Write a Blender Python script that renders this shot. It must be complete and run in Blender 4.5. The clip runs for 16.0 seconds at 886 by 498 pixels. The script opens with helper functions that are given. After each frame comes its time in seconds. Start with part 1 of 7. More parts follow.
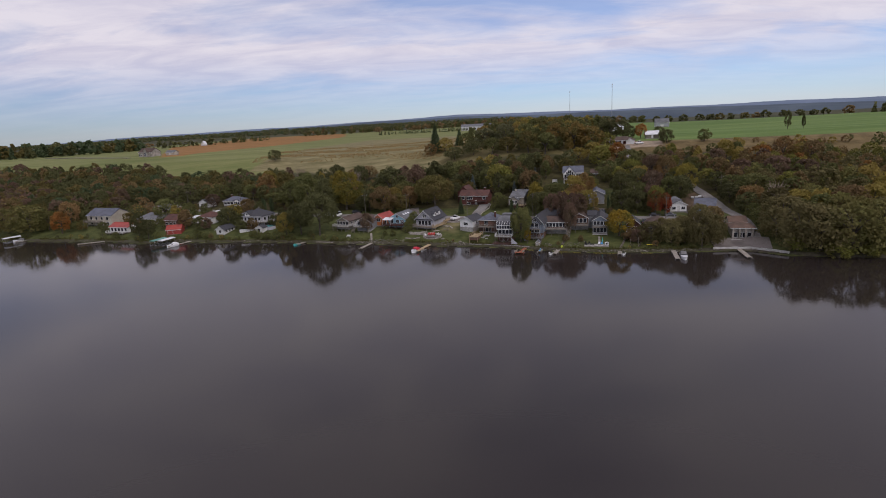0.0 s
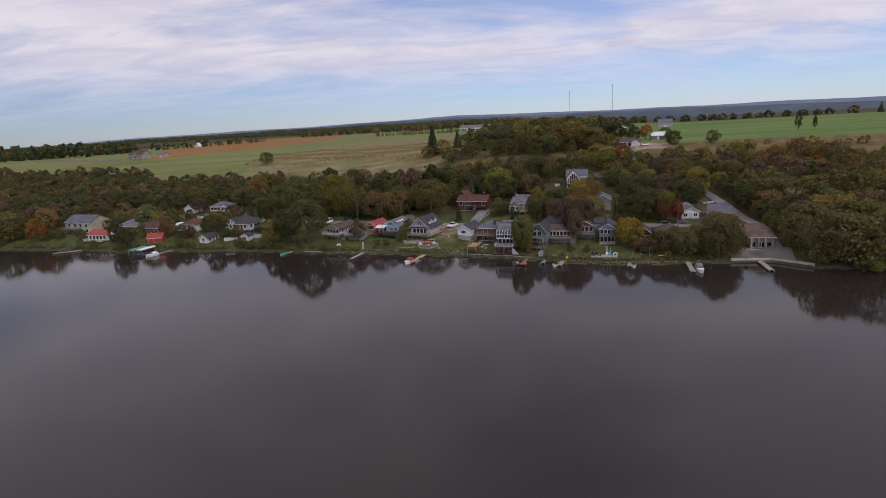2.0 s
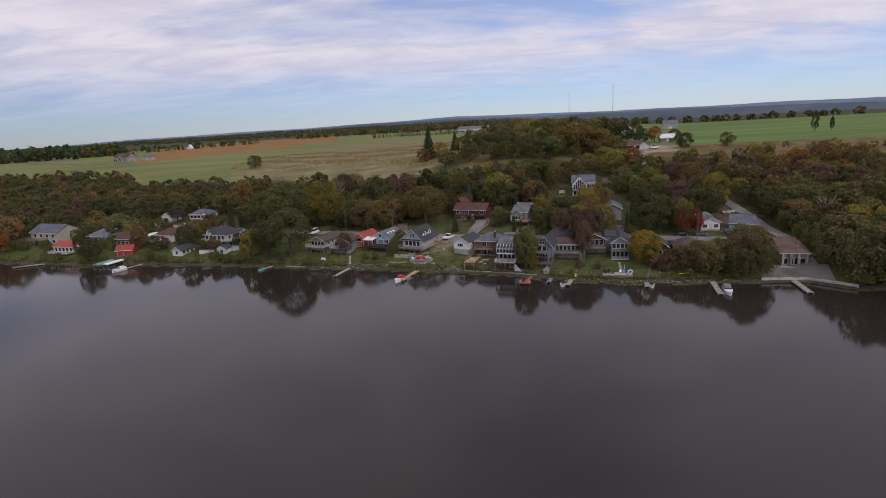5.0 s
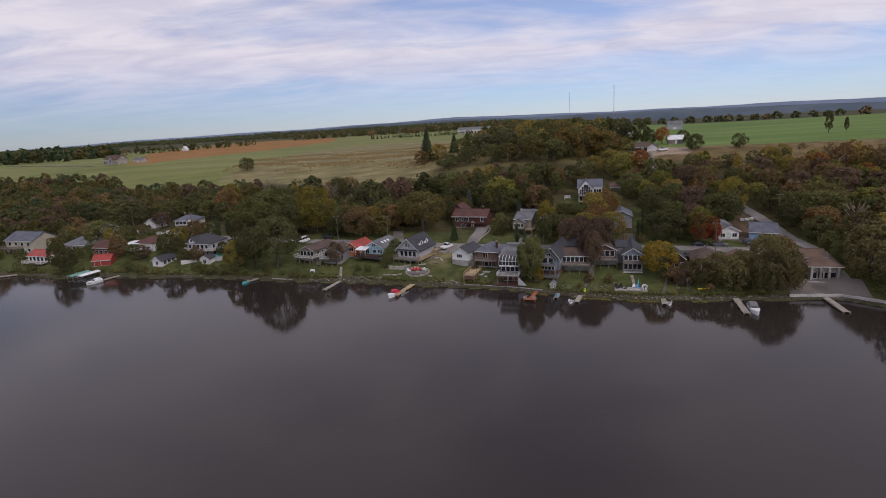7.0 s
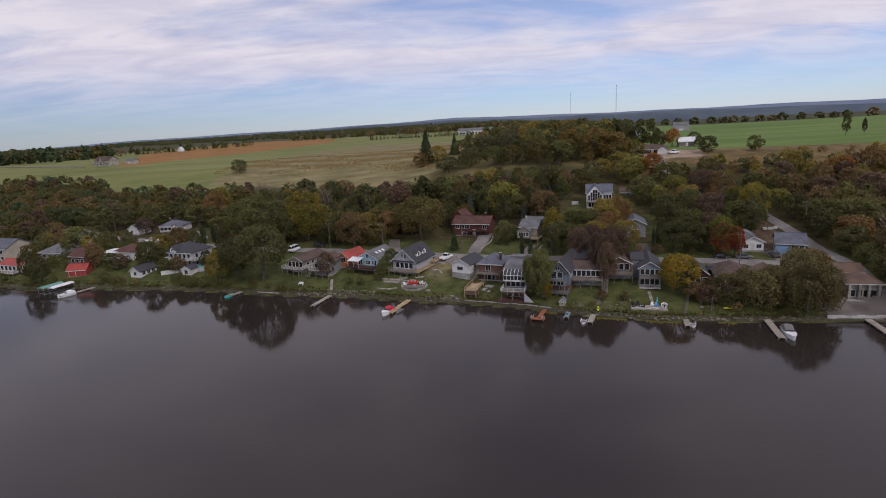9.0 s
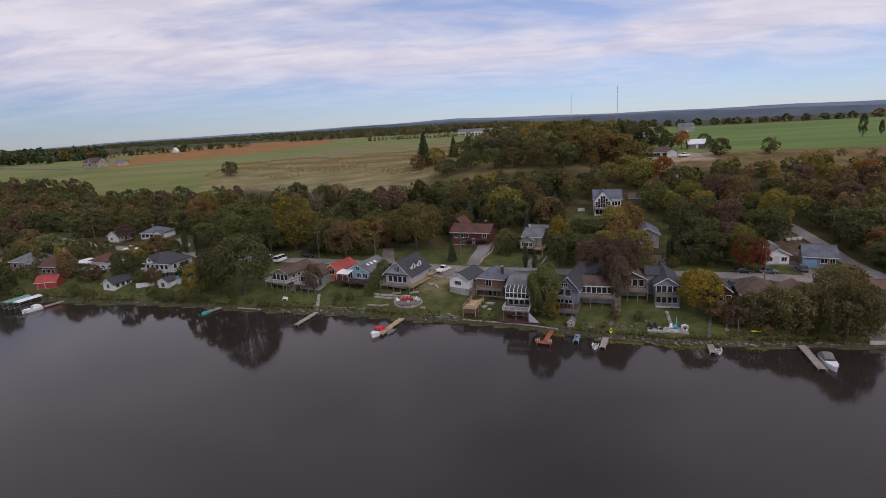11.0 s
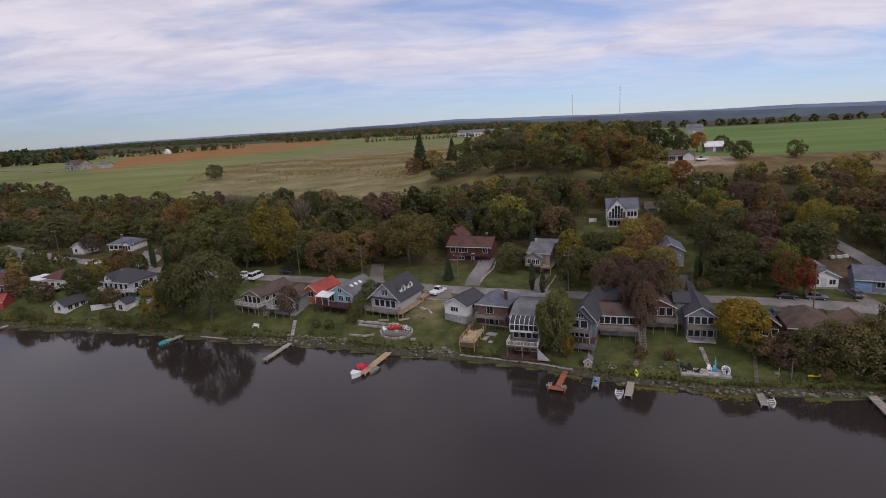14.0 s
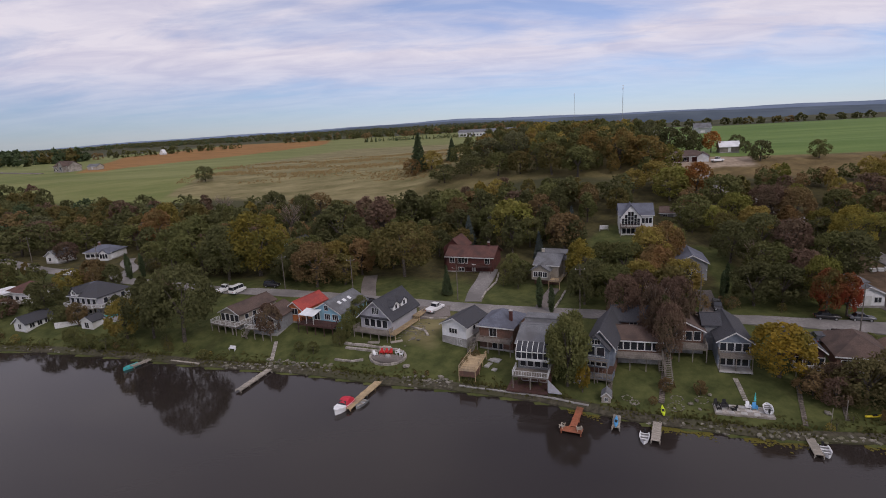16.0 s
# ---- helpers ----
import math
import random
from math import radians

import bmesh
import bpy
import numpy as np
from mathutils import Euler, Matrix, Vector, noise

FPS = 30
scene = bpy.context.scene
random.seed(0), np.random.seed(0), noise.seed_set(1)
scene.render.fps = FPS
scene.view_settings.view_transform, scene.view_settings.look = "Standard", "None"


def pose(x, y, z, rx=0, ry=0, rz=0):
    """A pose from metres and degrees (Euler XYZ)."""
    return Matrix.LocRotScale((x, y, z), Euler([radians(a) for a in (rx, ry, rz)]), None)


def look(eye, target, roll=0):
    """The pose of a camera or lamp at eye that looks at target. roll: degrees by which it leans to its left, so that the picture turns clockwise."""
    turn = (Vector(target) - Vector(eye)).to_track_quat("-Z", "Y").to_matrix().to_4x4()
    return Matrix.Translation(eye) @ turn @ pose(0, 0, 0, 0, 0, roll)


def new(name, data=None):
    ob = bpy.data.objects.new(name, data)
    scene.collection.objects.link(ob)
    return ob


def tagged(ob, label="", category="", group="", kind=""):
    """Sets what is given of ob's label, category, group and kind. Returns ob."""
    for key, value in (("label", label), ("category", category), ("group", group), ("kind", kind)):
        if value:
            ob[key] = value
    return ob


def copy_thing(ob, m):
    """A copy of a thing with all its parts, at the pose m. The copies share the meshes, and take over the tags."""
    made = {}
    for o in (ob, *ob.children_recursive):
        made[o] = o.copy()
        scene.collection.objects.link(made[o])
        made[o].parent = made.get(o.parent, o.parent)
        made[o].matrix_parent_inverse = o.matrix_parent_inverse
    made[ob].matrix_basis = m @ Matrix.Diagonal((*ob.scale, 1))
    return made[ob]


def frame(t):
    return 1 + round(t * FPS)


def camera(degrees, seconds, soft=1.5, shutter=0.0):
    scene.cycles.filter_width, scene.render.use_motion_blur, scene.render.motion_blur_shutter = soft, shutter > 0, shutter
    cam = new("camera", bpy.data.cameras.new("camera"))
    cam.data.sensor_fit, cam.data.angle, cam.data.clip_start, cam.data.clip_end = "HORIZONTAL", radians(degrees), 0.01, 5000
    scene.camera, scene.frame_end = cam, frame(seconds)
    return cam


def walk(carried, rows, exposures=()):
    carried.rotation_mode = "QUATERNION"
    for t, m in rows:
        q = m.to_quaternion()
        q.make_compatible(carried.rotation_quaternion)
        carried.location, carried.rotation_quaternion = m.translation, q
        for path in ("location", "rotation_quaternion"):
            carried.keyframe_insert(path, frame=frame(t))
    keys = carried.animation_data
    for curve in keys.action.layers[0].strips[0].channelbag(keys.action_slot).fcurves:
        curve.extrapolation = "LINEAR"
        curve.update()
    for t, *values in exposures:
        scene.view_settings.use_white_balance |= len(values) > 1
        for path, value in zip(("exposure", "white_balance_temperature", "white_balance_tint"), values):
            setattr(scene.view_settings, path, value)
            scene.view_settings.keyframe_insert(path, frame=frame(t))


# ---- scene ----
cam = camera(77.5, 16.0, soft=0.95)

# path of the drone: level flight over the lake towards the shore
PATH = [
    (0, (-4.552, -235.231, 49.085), (-4.629, -233.287, 48.621), -3.1),
    (1.5, (-3.884, -224.032, 49.167), (-3.96, -222.088, 48.705), -3.2),
    (3.5, (-3.155, -210.281, 49.162), (-3.228, -208.336, 48.702), -3.2),
    (7, (-2.367, -185.915, 49.37), (-2.438, -183.969, 48.914), -3.3),
    (9, (-2.353, -171.393, 49.382), (-2.425, -169.446, 48.928), -3.2),
    (12.5, (-1.175, -146.696, 49.509), (-1.246, -144.749, 49.059), -3.1),
    (14.5, (-0.731, -132.391, 49.313), (-0.804, -130.444, 48.864), -3.1),
    (16, (-0.324, -121.499, 49.151), (-0.401, -119.552, 48.701), -3.2),
]
walk(cam, [(t, look(eye, target, roll)) for t, eye, target, roll in PATH], exposures=((0, 0.0, 6380, 17), (16, 0.0, 6380, 18)))

# ---- sky and light ----
world = bpy.data.worlds.new("sky")
scene.world = world
world.use_nodes = True
wn, wl = world.node_tree.nodes, world.node_tree.links
wn.clear()


def wnode(kind, **given):
    n = wn.new(kind)
    for k, v in given.items():
        n.inputs[k].default_value = v
    return n


sky = wn.new("ShaderNodeTexSky")
sky.sky_type, sky.sun_disc = "NISHITA", False
sky.sun_elevation, sky.sun_rotation = radians(38), radians(205)
sky.air_density, sky.dust_density, sky.ozone_density = 1.0, 0.0, 4.0
direction = wn.new("ShaderNodeTexCoord")
split = wn.new("ShaderNodeSeparateXYZ")
wl.new(direction.outputs["Generated"], split.inputs[0])


def wmath(op, a, b):
    n = wn.new("ShaderNodeMath")
    n.operation = op
    for i, v in enumerate((a, b)):
        if isinstance(v, (int, float)):
            n.inputs[i].default_value = v
        else:
            wl.new(v, n.inputs[i])
    return n.outputs[0]


up = wmath("ADD", wmath("MAXIMUM", split.outputs[2], 0.0), 0.14)
flat = wn.new("ShaderNodeCombineXYZ")
wl.new(wmath("DIVIDE", split.outputs[0], up), flat.inputs[0])
wl.new(wmath("DIVIDE", split.outputs[1], up), flat.inputs[1])
turned = wn.new("ShaderNodeMapping")
turned.inputs["Rotation"].default_value = (0, 0, radians(12))
turned.inputs["Scale"].default_value = (-0.55, 1.0, 1.0)
turned.inputs["Location"].default_value = (3.1, 0.4, 0)
wl.new(flat.outputs[0], turned.inputs[0])
wide = wnode("ShaderNodeTexNoise", Scale=1.05, Detail=7.0, Roughness=0.55, Distortion=0.35)
fine = wnode("ShaderNodeTexNoise", Scale=3.2, Detail=8.0, Roughness=0.6, Distortion=0.5)
for n in (wide, fine):
    wl.new(turned.outputs[0], n.inputs["Vector"])
cover = wmath("ADD", wmath("MULTIPLY", wide.outputs[0], 0.88), wmath("MULTIPLY", fine.outputs[0], 0.12))
edge = wn.new("ShaderNodeValToRGB")
edge.color_ramp.elements[0].position, edge.color_ramp.elements[1].position = 0.33, 0.53
edge.color_ramp.elements[0].color, edge.color_ramp.elements[1].color = (0.30, 0.30, 0.30, 1), (1, 1, 1, 1)
thick = wn.new("ShaderNodeMapRange")
thick.interpolation_type = "SMOOTHSTEP"
for k, v in (("From Min", 0.28), ("From Max", 0.55), ("To Min", 0.0), ("To Max", 0.06)):
    thick.inputs[k].default_value = v
wl.new(split.outputs[2], thick.inputs[0])
wl.new(wmath("ADD", cover, thick.outputs[0]), edge.inputs[0])
cloud_tone = wn.new("ShaderNodeValToRGB")
cloud_tone.color_ramp.elements[0].position, cloud_tone.color_ramp.elements[1].position = 0.36, 0.62
cloud_tone.color_ramp.elements[0].color, cloud_tone.color_ramp.elements[1].color = (0.86, 0.85, 0.98, 1), (1.06, 1.03, 1.09, 1)
wl.new(fine.outputs[0], cloud_tone.inputs[0])
clear_bg, cloud_bg, sky_mix, out = wn.new("ShaderNodeBackground"), wn.new("ShaderNodeBackground"), wn.new("ShaderNodeMixShader"), wn.new("ShaderNodeOutputWorld")
clear_bg.inputs["Strength"].default_value = 0.090
cloud_bg.inputs["Strength"].default_value = 0.70
blue = wn.new("ShaderNodeMix")
blue.data_type, blue.blend_type = "RGBA", "MULTIPLY"
blue.inputs[0].default_value = 1.0
tint = wn.new("ShaderNodeValToRGB")
tint.color_ramp.elements[0].position, tint.color_ramp.elements[1].position = 0.0, 0.30
tint.color_ramp.elements[0].color, tint.color_ramp.elements[1].color = (0.55, 0.69, 1.0, 1), (0.80, 0.88, 1.0, 1)
wl.new(split.outputs[2], tint.inputs[0])
wl.new(tint.outputs[0], blue.inputs[7])
wl.new(sky.outputs[0], blue.inputs[6])
wl.new(blue.outputs[2], clear_bg.inputs[0])
wl.new(cloud_tone.outputs[0], cloud_bg.inputs[0])
high = wn.new("ShaderNodeMapRange")
high.interpolation_type = "SMOOTHSTEP"
for k, v in (("From Min", 0.0), ("From Max", 0.13), ("To Min", 0.08), ("To Max", 1.0)):
    high.inputs[k].default_value = v
wl.new(split.outputs[2], high.inputs[0])
wl.new(wmath("MULTIPLY", edge.outputs[0], high.outputs[0]), sky_mix.inputs[0])
wl.new(clear_bg.outputs[0], sky_mix.inputs[1])
wl.new(cloud_bg.outputs[0], sky_mix.inputs[2])
wl.new(sky_mix.outputs[0], out.inputs[0])

sun = new("sun", bpy.data.lights.new("sun", "SUN"))
sun.data.energy, sun.data.angle, sun.data.color = 1.2, radians(14), (1.0, 0.95, 0.88)
sun.matrix_world = look((60, -90, 90), (0, 0, 0))


# ---- materials ----
def surface(name, a, b, scale=1.0, rough=0.8, c=None, coarse=0.08, bump=0.0, metal=0.0, spec=0.3, pieces=0.0, squash=(1, 1, 1), place="Position"):
    """Two-scale procedural surface: grain between a and b, broad stains towards c."""
    m = bpy.data.materials.new(name)
    m.use_nodes = True
    n, l = m.node_tree.nodes, m.node_tree.links
    bsdf = n["Principled BSDF"]
    bsdf.inputs["Roughness"].default_value, bsdf.inputs["Metallic"].default_value = rough, metal
    bsdf.inputs["Specular IOR Level"].default_value = spec
    if place == "Position":
        where = n.new("ShaderNodeNewGeometry").outputs["Position"]
    else:
        where = n.new("ShaderNodeTexCoord").outputs["Object"]
    mp = n.new("ShaderNodeMapping")
    mp.inputs["Scale"].default_value = squash
    l.new(where, mp.inputs[0])
    grain = n.new("ShaderNodeTexNoise")
    grain.inputs["Scale"].default_value, grain.inputs["Detail"].default_value = scale, 6
    l.new(mp.outputs[0], grain.inputs["Vector"])
    tone = n.new("ShaderNodeValToRGB")
    tone.color_ramp.elements[0].position, tone.color_ramp.elements[1].position = 0.35, 0.68
    tone.color_ramp.elements[0].color, tone.color_ramp.elements[1].color = (*a, 1), (*b, 1)
    l.new(grain.outputs[0], tone.inputs[0])
    colour = tone.outputs[0]
    if c:
        broad = n.new("ShaderNodeTexNoise")
        broad.inputs["Scale"].default_value, broad.inputs["Detail"].default_value = coarse, 4
        l.new(where, broad.inputs["Vector"])
        step = n.new("ShaderNodeValToRGB")
        step.color_ramp.elements[0].position, step.color_ramp.elements[1].position = 0.45, 0.65
        l.new(broad.outputs[0], step.inputs[0])
        mix = n.new("ShaderNodeMix")
        mix.data_type = "RGBA"
        l.new(step.outputs[0], mix.inputs[0])
        l.new(colour, mix.inputs[6])
        mix.inputs[7].default_value = (*c, 1)
        colour = mix.outputs[2]
    if pieces:
        info, hsv = n.new("ShaderNodeObjectInfo"), n.new("ShaderNodeHueSaturation")
        rng = n.new("ShaderNodeMapRange")
        rng.inputs["To Min"].default_value, rng.inputs["To Max"].default_value = 1 - pieces, 1 + pieces
        l.new(info.outputs["Random"], rng.inputs[0])
        l.new(rng.outputs[0], hsv.inputs["Value"])
        l.new(colour, hsv.inputs["Color"])
        colour = hsv.outputs[0]
    l.new(colour, bsdf.inputs["Base Color"])
    if bump:
        bp = n.new("ShaderNodeBump")
        bp.inputs["Strength"].default_value = bump
        bp.inputs["Distance"].default_value = 0.05
        l.new(grain.outputs[0], bp.inputs["Height"])
        l.new(bp.outputs[0], bsdf.inputs["Normal"])
    return m


def leaves(name, a, b, c):
    """Foliage: every leaf clump its own tone, each tree its own cast."""
    m = bpy.data.materials.new(name)
    m.use_nodes = True
    n, l = m.node_tree.nodes, m.node_tree.links
    bsdf = n["Principled BSDF"]
    bsdf.inputs["Roughness"].default_value, bsdf.inputs["Specular IOR Level"].default_value = 0.75, 0.12
    geo = n.new("ShaderNodeNewGeometry")
    tone = n.new("ShaderNodeValToRGB")
    a, b, c = [[p * k for p, k in zip(rgb, (1.32, 1.20, 1.13))] for rgb in (a, b, c)]
    mid = [(p + q) / 2 for p, q in zip(a, b)]
    a, b = [(p + 1.2 * q) / 2.2 for p, q in zip(a, mid)], [(p + 1.2 * q) / 2.2 for p, q in zip(b, mid)]
    tone.color_ramp.elements[0].color, tone.color_ramp.elements[1].color = (*a, 1), (*b, 1)
    l.new(geo.outputs["Random Per Island"], tone.inputs[0])
    broad = n.new("ShaderNodeTexNoise")
    broad.inputs["Scale"].default_value, broad.inputs["Detail"].default_value = 0.16, 3
    l.new(geo.outputs["Position"], broad.inputs["Vector"])
    step = n.new("ShaderNodeValToRGB")
    step.color_ramp.elements[0].position, step.color_ramp.elements[1].position = 0.42, 0.66
    l.new(broad.outputs[0], step.inputs[0])
    mix = n.new("ShaderNodeMix")
    mix.data_type = "RGBA"
    l.new(step.outputs[0], mix.inputs[0])
    l.new(tone.outputs[0], mix.inputs[6])
    mix.inputs[7].default_value = (*c, 1)
    info, hsv, rng = n.new("ShaderNodeObjectInfo"), n.new("ShaderNodeHueSaturation"), n.new("ShaderNodeMapRange")
    rng.inputs["To Min"].default_value, rng.inputs["To Max"].default_value = 0.78, 1.2
    l.new(info.outputs["Random"], rng.inputs[0])
    l.new(rng.outputs[0], hsv.inputs["Value"])
    l.new(mix.outputs[2], hsv.inputs["Color"])
    l.new(hsv.outputs[0], bsdf.inputs["Base Color"])
    thin, both = n.new("ShaderNodeBsdfTranslucent"), n.new("ShaderNodeMixShader")
    l.new(hsv.outputs[0], thin.inputs["Color"])
    both.inputs[0].default_value = 0.42
    l.new(bsdf.outputs[0], both.inputs[1])
    l.new(thin.outputs[0], both.inputs[2])
    l.new(both.outputs[0], n["Material Output"].inputs["Surface"])
    return m


GREEN = leaves("leaf_green", (0.079, 0.096, 0.037), (0.138, 0.156, 0.060), (0.120, 0.129, 0.051))
DEEP = leaves("leaf_deep_green", (0.062, 0.072, 0.032), (0.104, 0.116, 0.050), (0.082, 0.090, 0.040))
OLIVE = leaves("leaf_olive", (0.150, 0.138, 0.038), (0.255, 0.225, 0.060), (0.205, 0.168, 0.054))
RUST = leaves("leaf_rust", (0.118, 0.09, 0.048), (0.182, 0.132, 0.066), (0.14, 0.118, 0.055))
PLUM = leaves("leaf_plum", (0.098, 0.072, 0.056), (0.145, 0.102, 0.076), (0.122, 0.1, 0.066))
GOLD = leaves("leaf_gold", (0.175, 0.135, 0.022), (0.280, 0.208, 0.032), (0.130, 0.124, 0.030))
ORANGE = leaves("leaf_orange", (0.19, 0.098, 0.032), (0.3, 0.142, 0.044), (0.165, 0.112, 0.04))
SCARLET = leaves("leaf_scarlet", (0.170, 0.048, 0.026), (0.300, 0.072, 0.038), (0.105, 0.098, 0.036))
WILLOW = leaves("leaf_willow", (0.088, 0.088, 0.04), (0.15, 0.142, 0.064), (0.112, 0.102, 0.048))
SPRUCE = leaves("needle_spruce", (0.044, 0.068, 0.035), (0.072, 0.103, 0.051), (0.057, 0.082, 0.044))
BLUE_SPRUCE = leaves("needle_blue_spruce", (0.062, 0.084, 0.085), (0.092, 0.120, 0.123), (0.073, 0.099, 0.096))
GREY_TWIG = leaves("twig_grey", (0.193, 0.176, 0.155), (0.292, 0.267, 0.242), (0.218, 0.175, 0.131))
BRIGHT = leaves("leaf_bright_green", (0.125, 0.145, 0.036), (0.205, 0.220, 0.058), (0.165, 0.160, 0.048))
TAN_LEAF = leaves("leaf_tan", (0.205, 0.145, 0.070), (0.310, 0.225, 0.110), (0.235, 0.165, 0.080))
DARK_OLIVE = leaves("leaf_dark_olive", (0.080, 0.082, 0.030), (0.132, 0.124, 0.044), (0.115, 0.096, 0.038))
GOLD_GREEN = leaves("leaf_gold_green", (0.150, 0.138, 0.030), (0.240, 0.205, 0.045), (0.130, 0.135, 0.038))
COPPER = leaves("leaf_copper", (0.142, 0.094, 0.044), (0.215, 0.134, 0.058), (0.135, 0.108, 0.048))
GREY_GREEN = leaves("leaf_grey_green", (0.084, 0.098, 0.054), (0.136, 0.150, 0.080), (0.105, 0.110, 0.058))
AMBER = leaves("leaf_amber", (0.150, 0.112, 0.040), (0.240, 0.170, 0.056), (0.130, 0.122, 0.044))
MOSS_WILLOW = leaves("leaf_moss_willow", (0.088, 0.098, 0.034), (0.150, 0.156, 0.056), (0.120, 0.112, 0.044))
BARK = surface("bark", (0.05, 0.042, 0.034), (0.13, 0.11, 0.09), 3.0, 0.9, bump=0.3)

WHITE = surface("white_siding", (0.60, 0.61, 0.62), (0.71, 0.71, 0.71), 2.0, 0.6, (0.52, 0.52, 0.50), 0.3)
TRIM = surface("white_trim", (0.54, 0.54, 0.54), (0.66, 0.66, 0.65), 3.0, 0.5, (0.46, 0.46, 0.44), 0.6)
CREAM = surface("cream_siding", (0.383, 0.348, 0.281), (0.468, 0.433, 0.365), 2.0, 0.7, (0.340, 0.306, 0.255), 0.3)
BEIGE = surface("beige_siding", (0.238, 0.209, 0.173), (0.302, 0.274, 0.230), 2.0, 0.7, (0.216, 0.194, 0.166), 0.3)
GREY = surface("grey_siding", (0.176, 0.180, 0.189), (0.246, 0.251, 0.260), 2.0, 0.7, (0.167, 0.167, 0.172), 0.3)
BLUEGREY = surface("blue_grey_siding", (0.137, 0.166, 0.209), (0.202, 0.230, 0.274), 2.0, 0.7, (0.137, 0.155, 0.180), 0.3)
SKYBLUE = surface("light_blue_siding", (0.20, 0.38, 0.48), (0.28, 0.47, 0.56), 2.0, 0.7, (0.2, 0.34, 0.42), 0.3)
LILAC = surface("pale_grey_siding", (0.340, 0.340, 0.377), (0.414, 0.414, 0.444), 2.0, 0.7, (0.311, 0.311, 0.333), 0.3)
BRICK_RED = surface("dark_red_brick", (0.072, 0.025, 0.022), (0.130, 0.047, 0.036), 5.0, 0.85, (0.065, 0.029, 0.025), 0.4, 0.3)
BRICK_BROWN = surface("brown_brick", (0.112, 0.059, 0.042), (0.189, 0.105, 0.077), 5.0, 0.85, (0.098, 0.063, 0.049), 0.4, 0.3)
BLOCK = surface("grey_block", (0.26, 0.25, 0.24), (0.38, 0.37, 0.35), 3.0, 0.9, (0.22, 0.21, 0.2), 0.5, 0.2)
STONE = surface("pale_stone", (0.26, 0.23, 0.20), (0.44, 0.41, 0.37), 2.5, 0.9, (0.22, 0.2, 0.17), 0.5, 0.5, pieces=0.25)
ROOF_DARK = surface("charcoal_shingle", (0.035, 0.036, 0.042), (0.075, 0.076, 0.085), 6.0, 0.9, (0.055, 0.055, 0.06), 0.4, 0.4)
ROOF_GREY = surface("grey_shingle", (0.111, 0.115, 0.123), (0.187, 0.191, 0.200), 6.0, 0.9, (0.102, 0.102, 0.106), 0.4, 0.4)
ROOF_SLATE = surface("blue_grey_shingle", (0.088, 0.097, 0.123), (0.150, 0.158, 0.194), 6.0, 0.9, (0.088, 0.092, 0.114), 0.4, 0.4)
ROOF_BROWN = surface("brown_shingle", (0.076, 0.052, 0.042), (0.129, 0.091, 0.076), 6.0, 0.9, (0.068, 0.049, 0.042), 0.4, 0.4)
ROOF_RUST = surface("red_brown_shingle", (0.082, 0.037, 0.031), (0.133, 0.066, 0.053), 6.0, 0.9, (0.070, 0.039, 0.033), 0.4, 0.4)
ROOF_TAN = surface("tan_brown_shingle", (0.108, 0.068, 0.050), (0.166, 0.112, 0.086), 6.0, 0.9, (0.094, 0.065, 0.050), 0.4, 0.4)
ROOF_RED = surface("red_metal_roof", (0.288, 0.043, 0.032), (0.374, 0.065, 0.047), 2.0, 0.55, (0.238, 0.043, 0.036), 0.4)
ROOF_WHITE = surface("white_metal_roof", (0.62, 0.64, 0.66), (0.74, 0.75, 0.76), 2.0, 0.5, (0.55, 0.56, 0.57), 0.4)
RED_PAINT = surface("red_painted_boards", (0.24, 0.04, 0.035), (0.34, 0.065, 0.05), 3.0, 0.7, (0.2, 0.045, 0.04), 0.4)
ORANGE_WALL = surface("orange_siding", (0.42, 0.13, 0.04), (0.55, 0.19, 0.07), 2.0, 0.7, (0.36, 0.12, 0.05), 0.4)
TAN_WOOD = surface("fresh_deck_boards", (0.34, 0.25, 0.14), (0.50, 0.38, 0.23), 3.0, 0.75, (0.3, 0.23, 0.15), 0.4, 0.2, pieces=0.1)
GREY_WOOD = surface("weathered_boards", (0.26, 0.23, 0.19), (0.40, 0.36, 0.31), 4.0, 0.85, (0.22, 0.2, 0.17), 0.4, 0.2, pieces=0.14)
DECK_WOOD = surface("silvered_deck_boards", (0.16, 0.14, 0.12), (0.27, 0.24, 0.205), 4.0, 0.85, (0.14, 0.125, 0.105), 0.4, 0.2, pieces=0.14)
DARK_WOOD = surface("dark_stained_boards", (0.055, 0.026, 0.022), (0.10, 0.05, 0.042), 4.0, 0.75, (0.05, 0.03, 0.027), 0.4, 0.2, pieces=0.1)
RUST_WOOD = surface("red_stained_boards", (0.26, 0.085, 0.045), (0.38, 0.14, 0.075), 4.0, 0.75, (0.22, 0.09, 0.05), 0.4, 0.2, pieces=0.1)
GLASS = surface("dark_window_glass", (0.012, 0.014, 0.018), (0.03, 0.033, 0.04), 0.5, 0.08, spec=0.6)
GRAVEL = surface("gravel", (0.126, 0.110, 0.099), (0.225, 0.198, 0.180), 6.0, 0.95, (0.104, 0.090, 0.081), 0.15, 0.4)
ASPHALT = surface("worn_grey_asphalt", (0.176, 0.164, 0.155), (0.260, 0.244, 0.231), 2.0, 0.9, (0.143, 0.134, 0.126), 0.12, 0.2)
CONCRETE = surface("pale_concrete", (0.36, 0.35, 0.33), (0.50, 0.49, 0.47), 2.0, 0.9, (0.30, 0.29, 0.27), 0.4, 0.2)
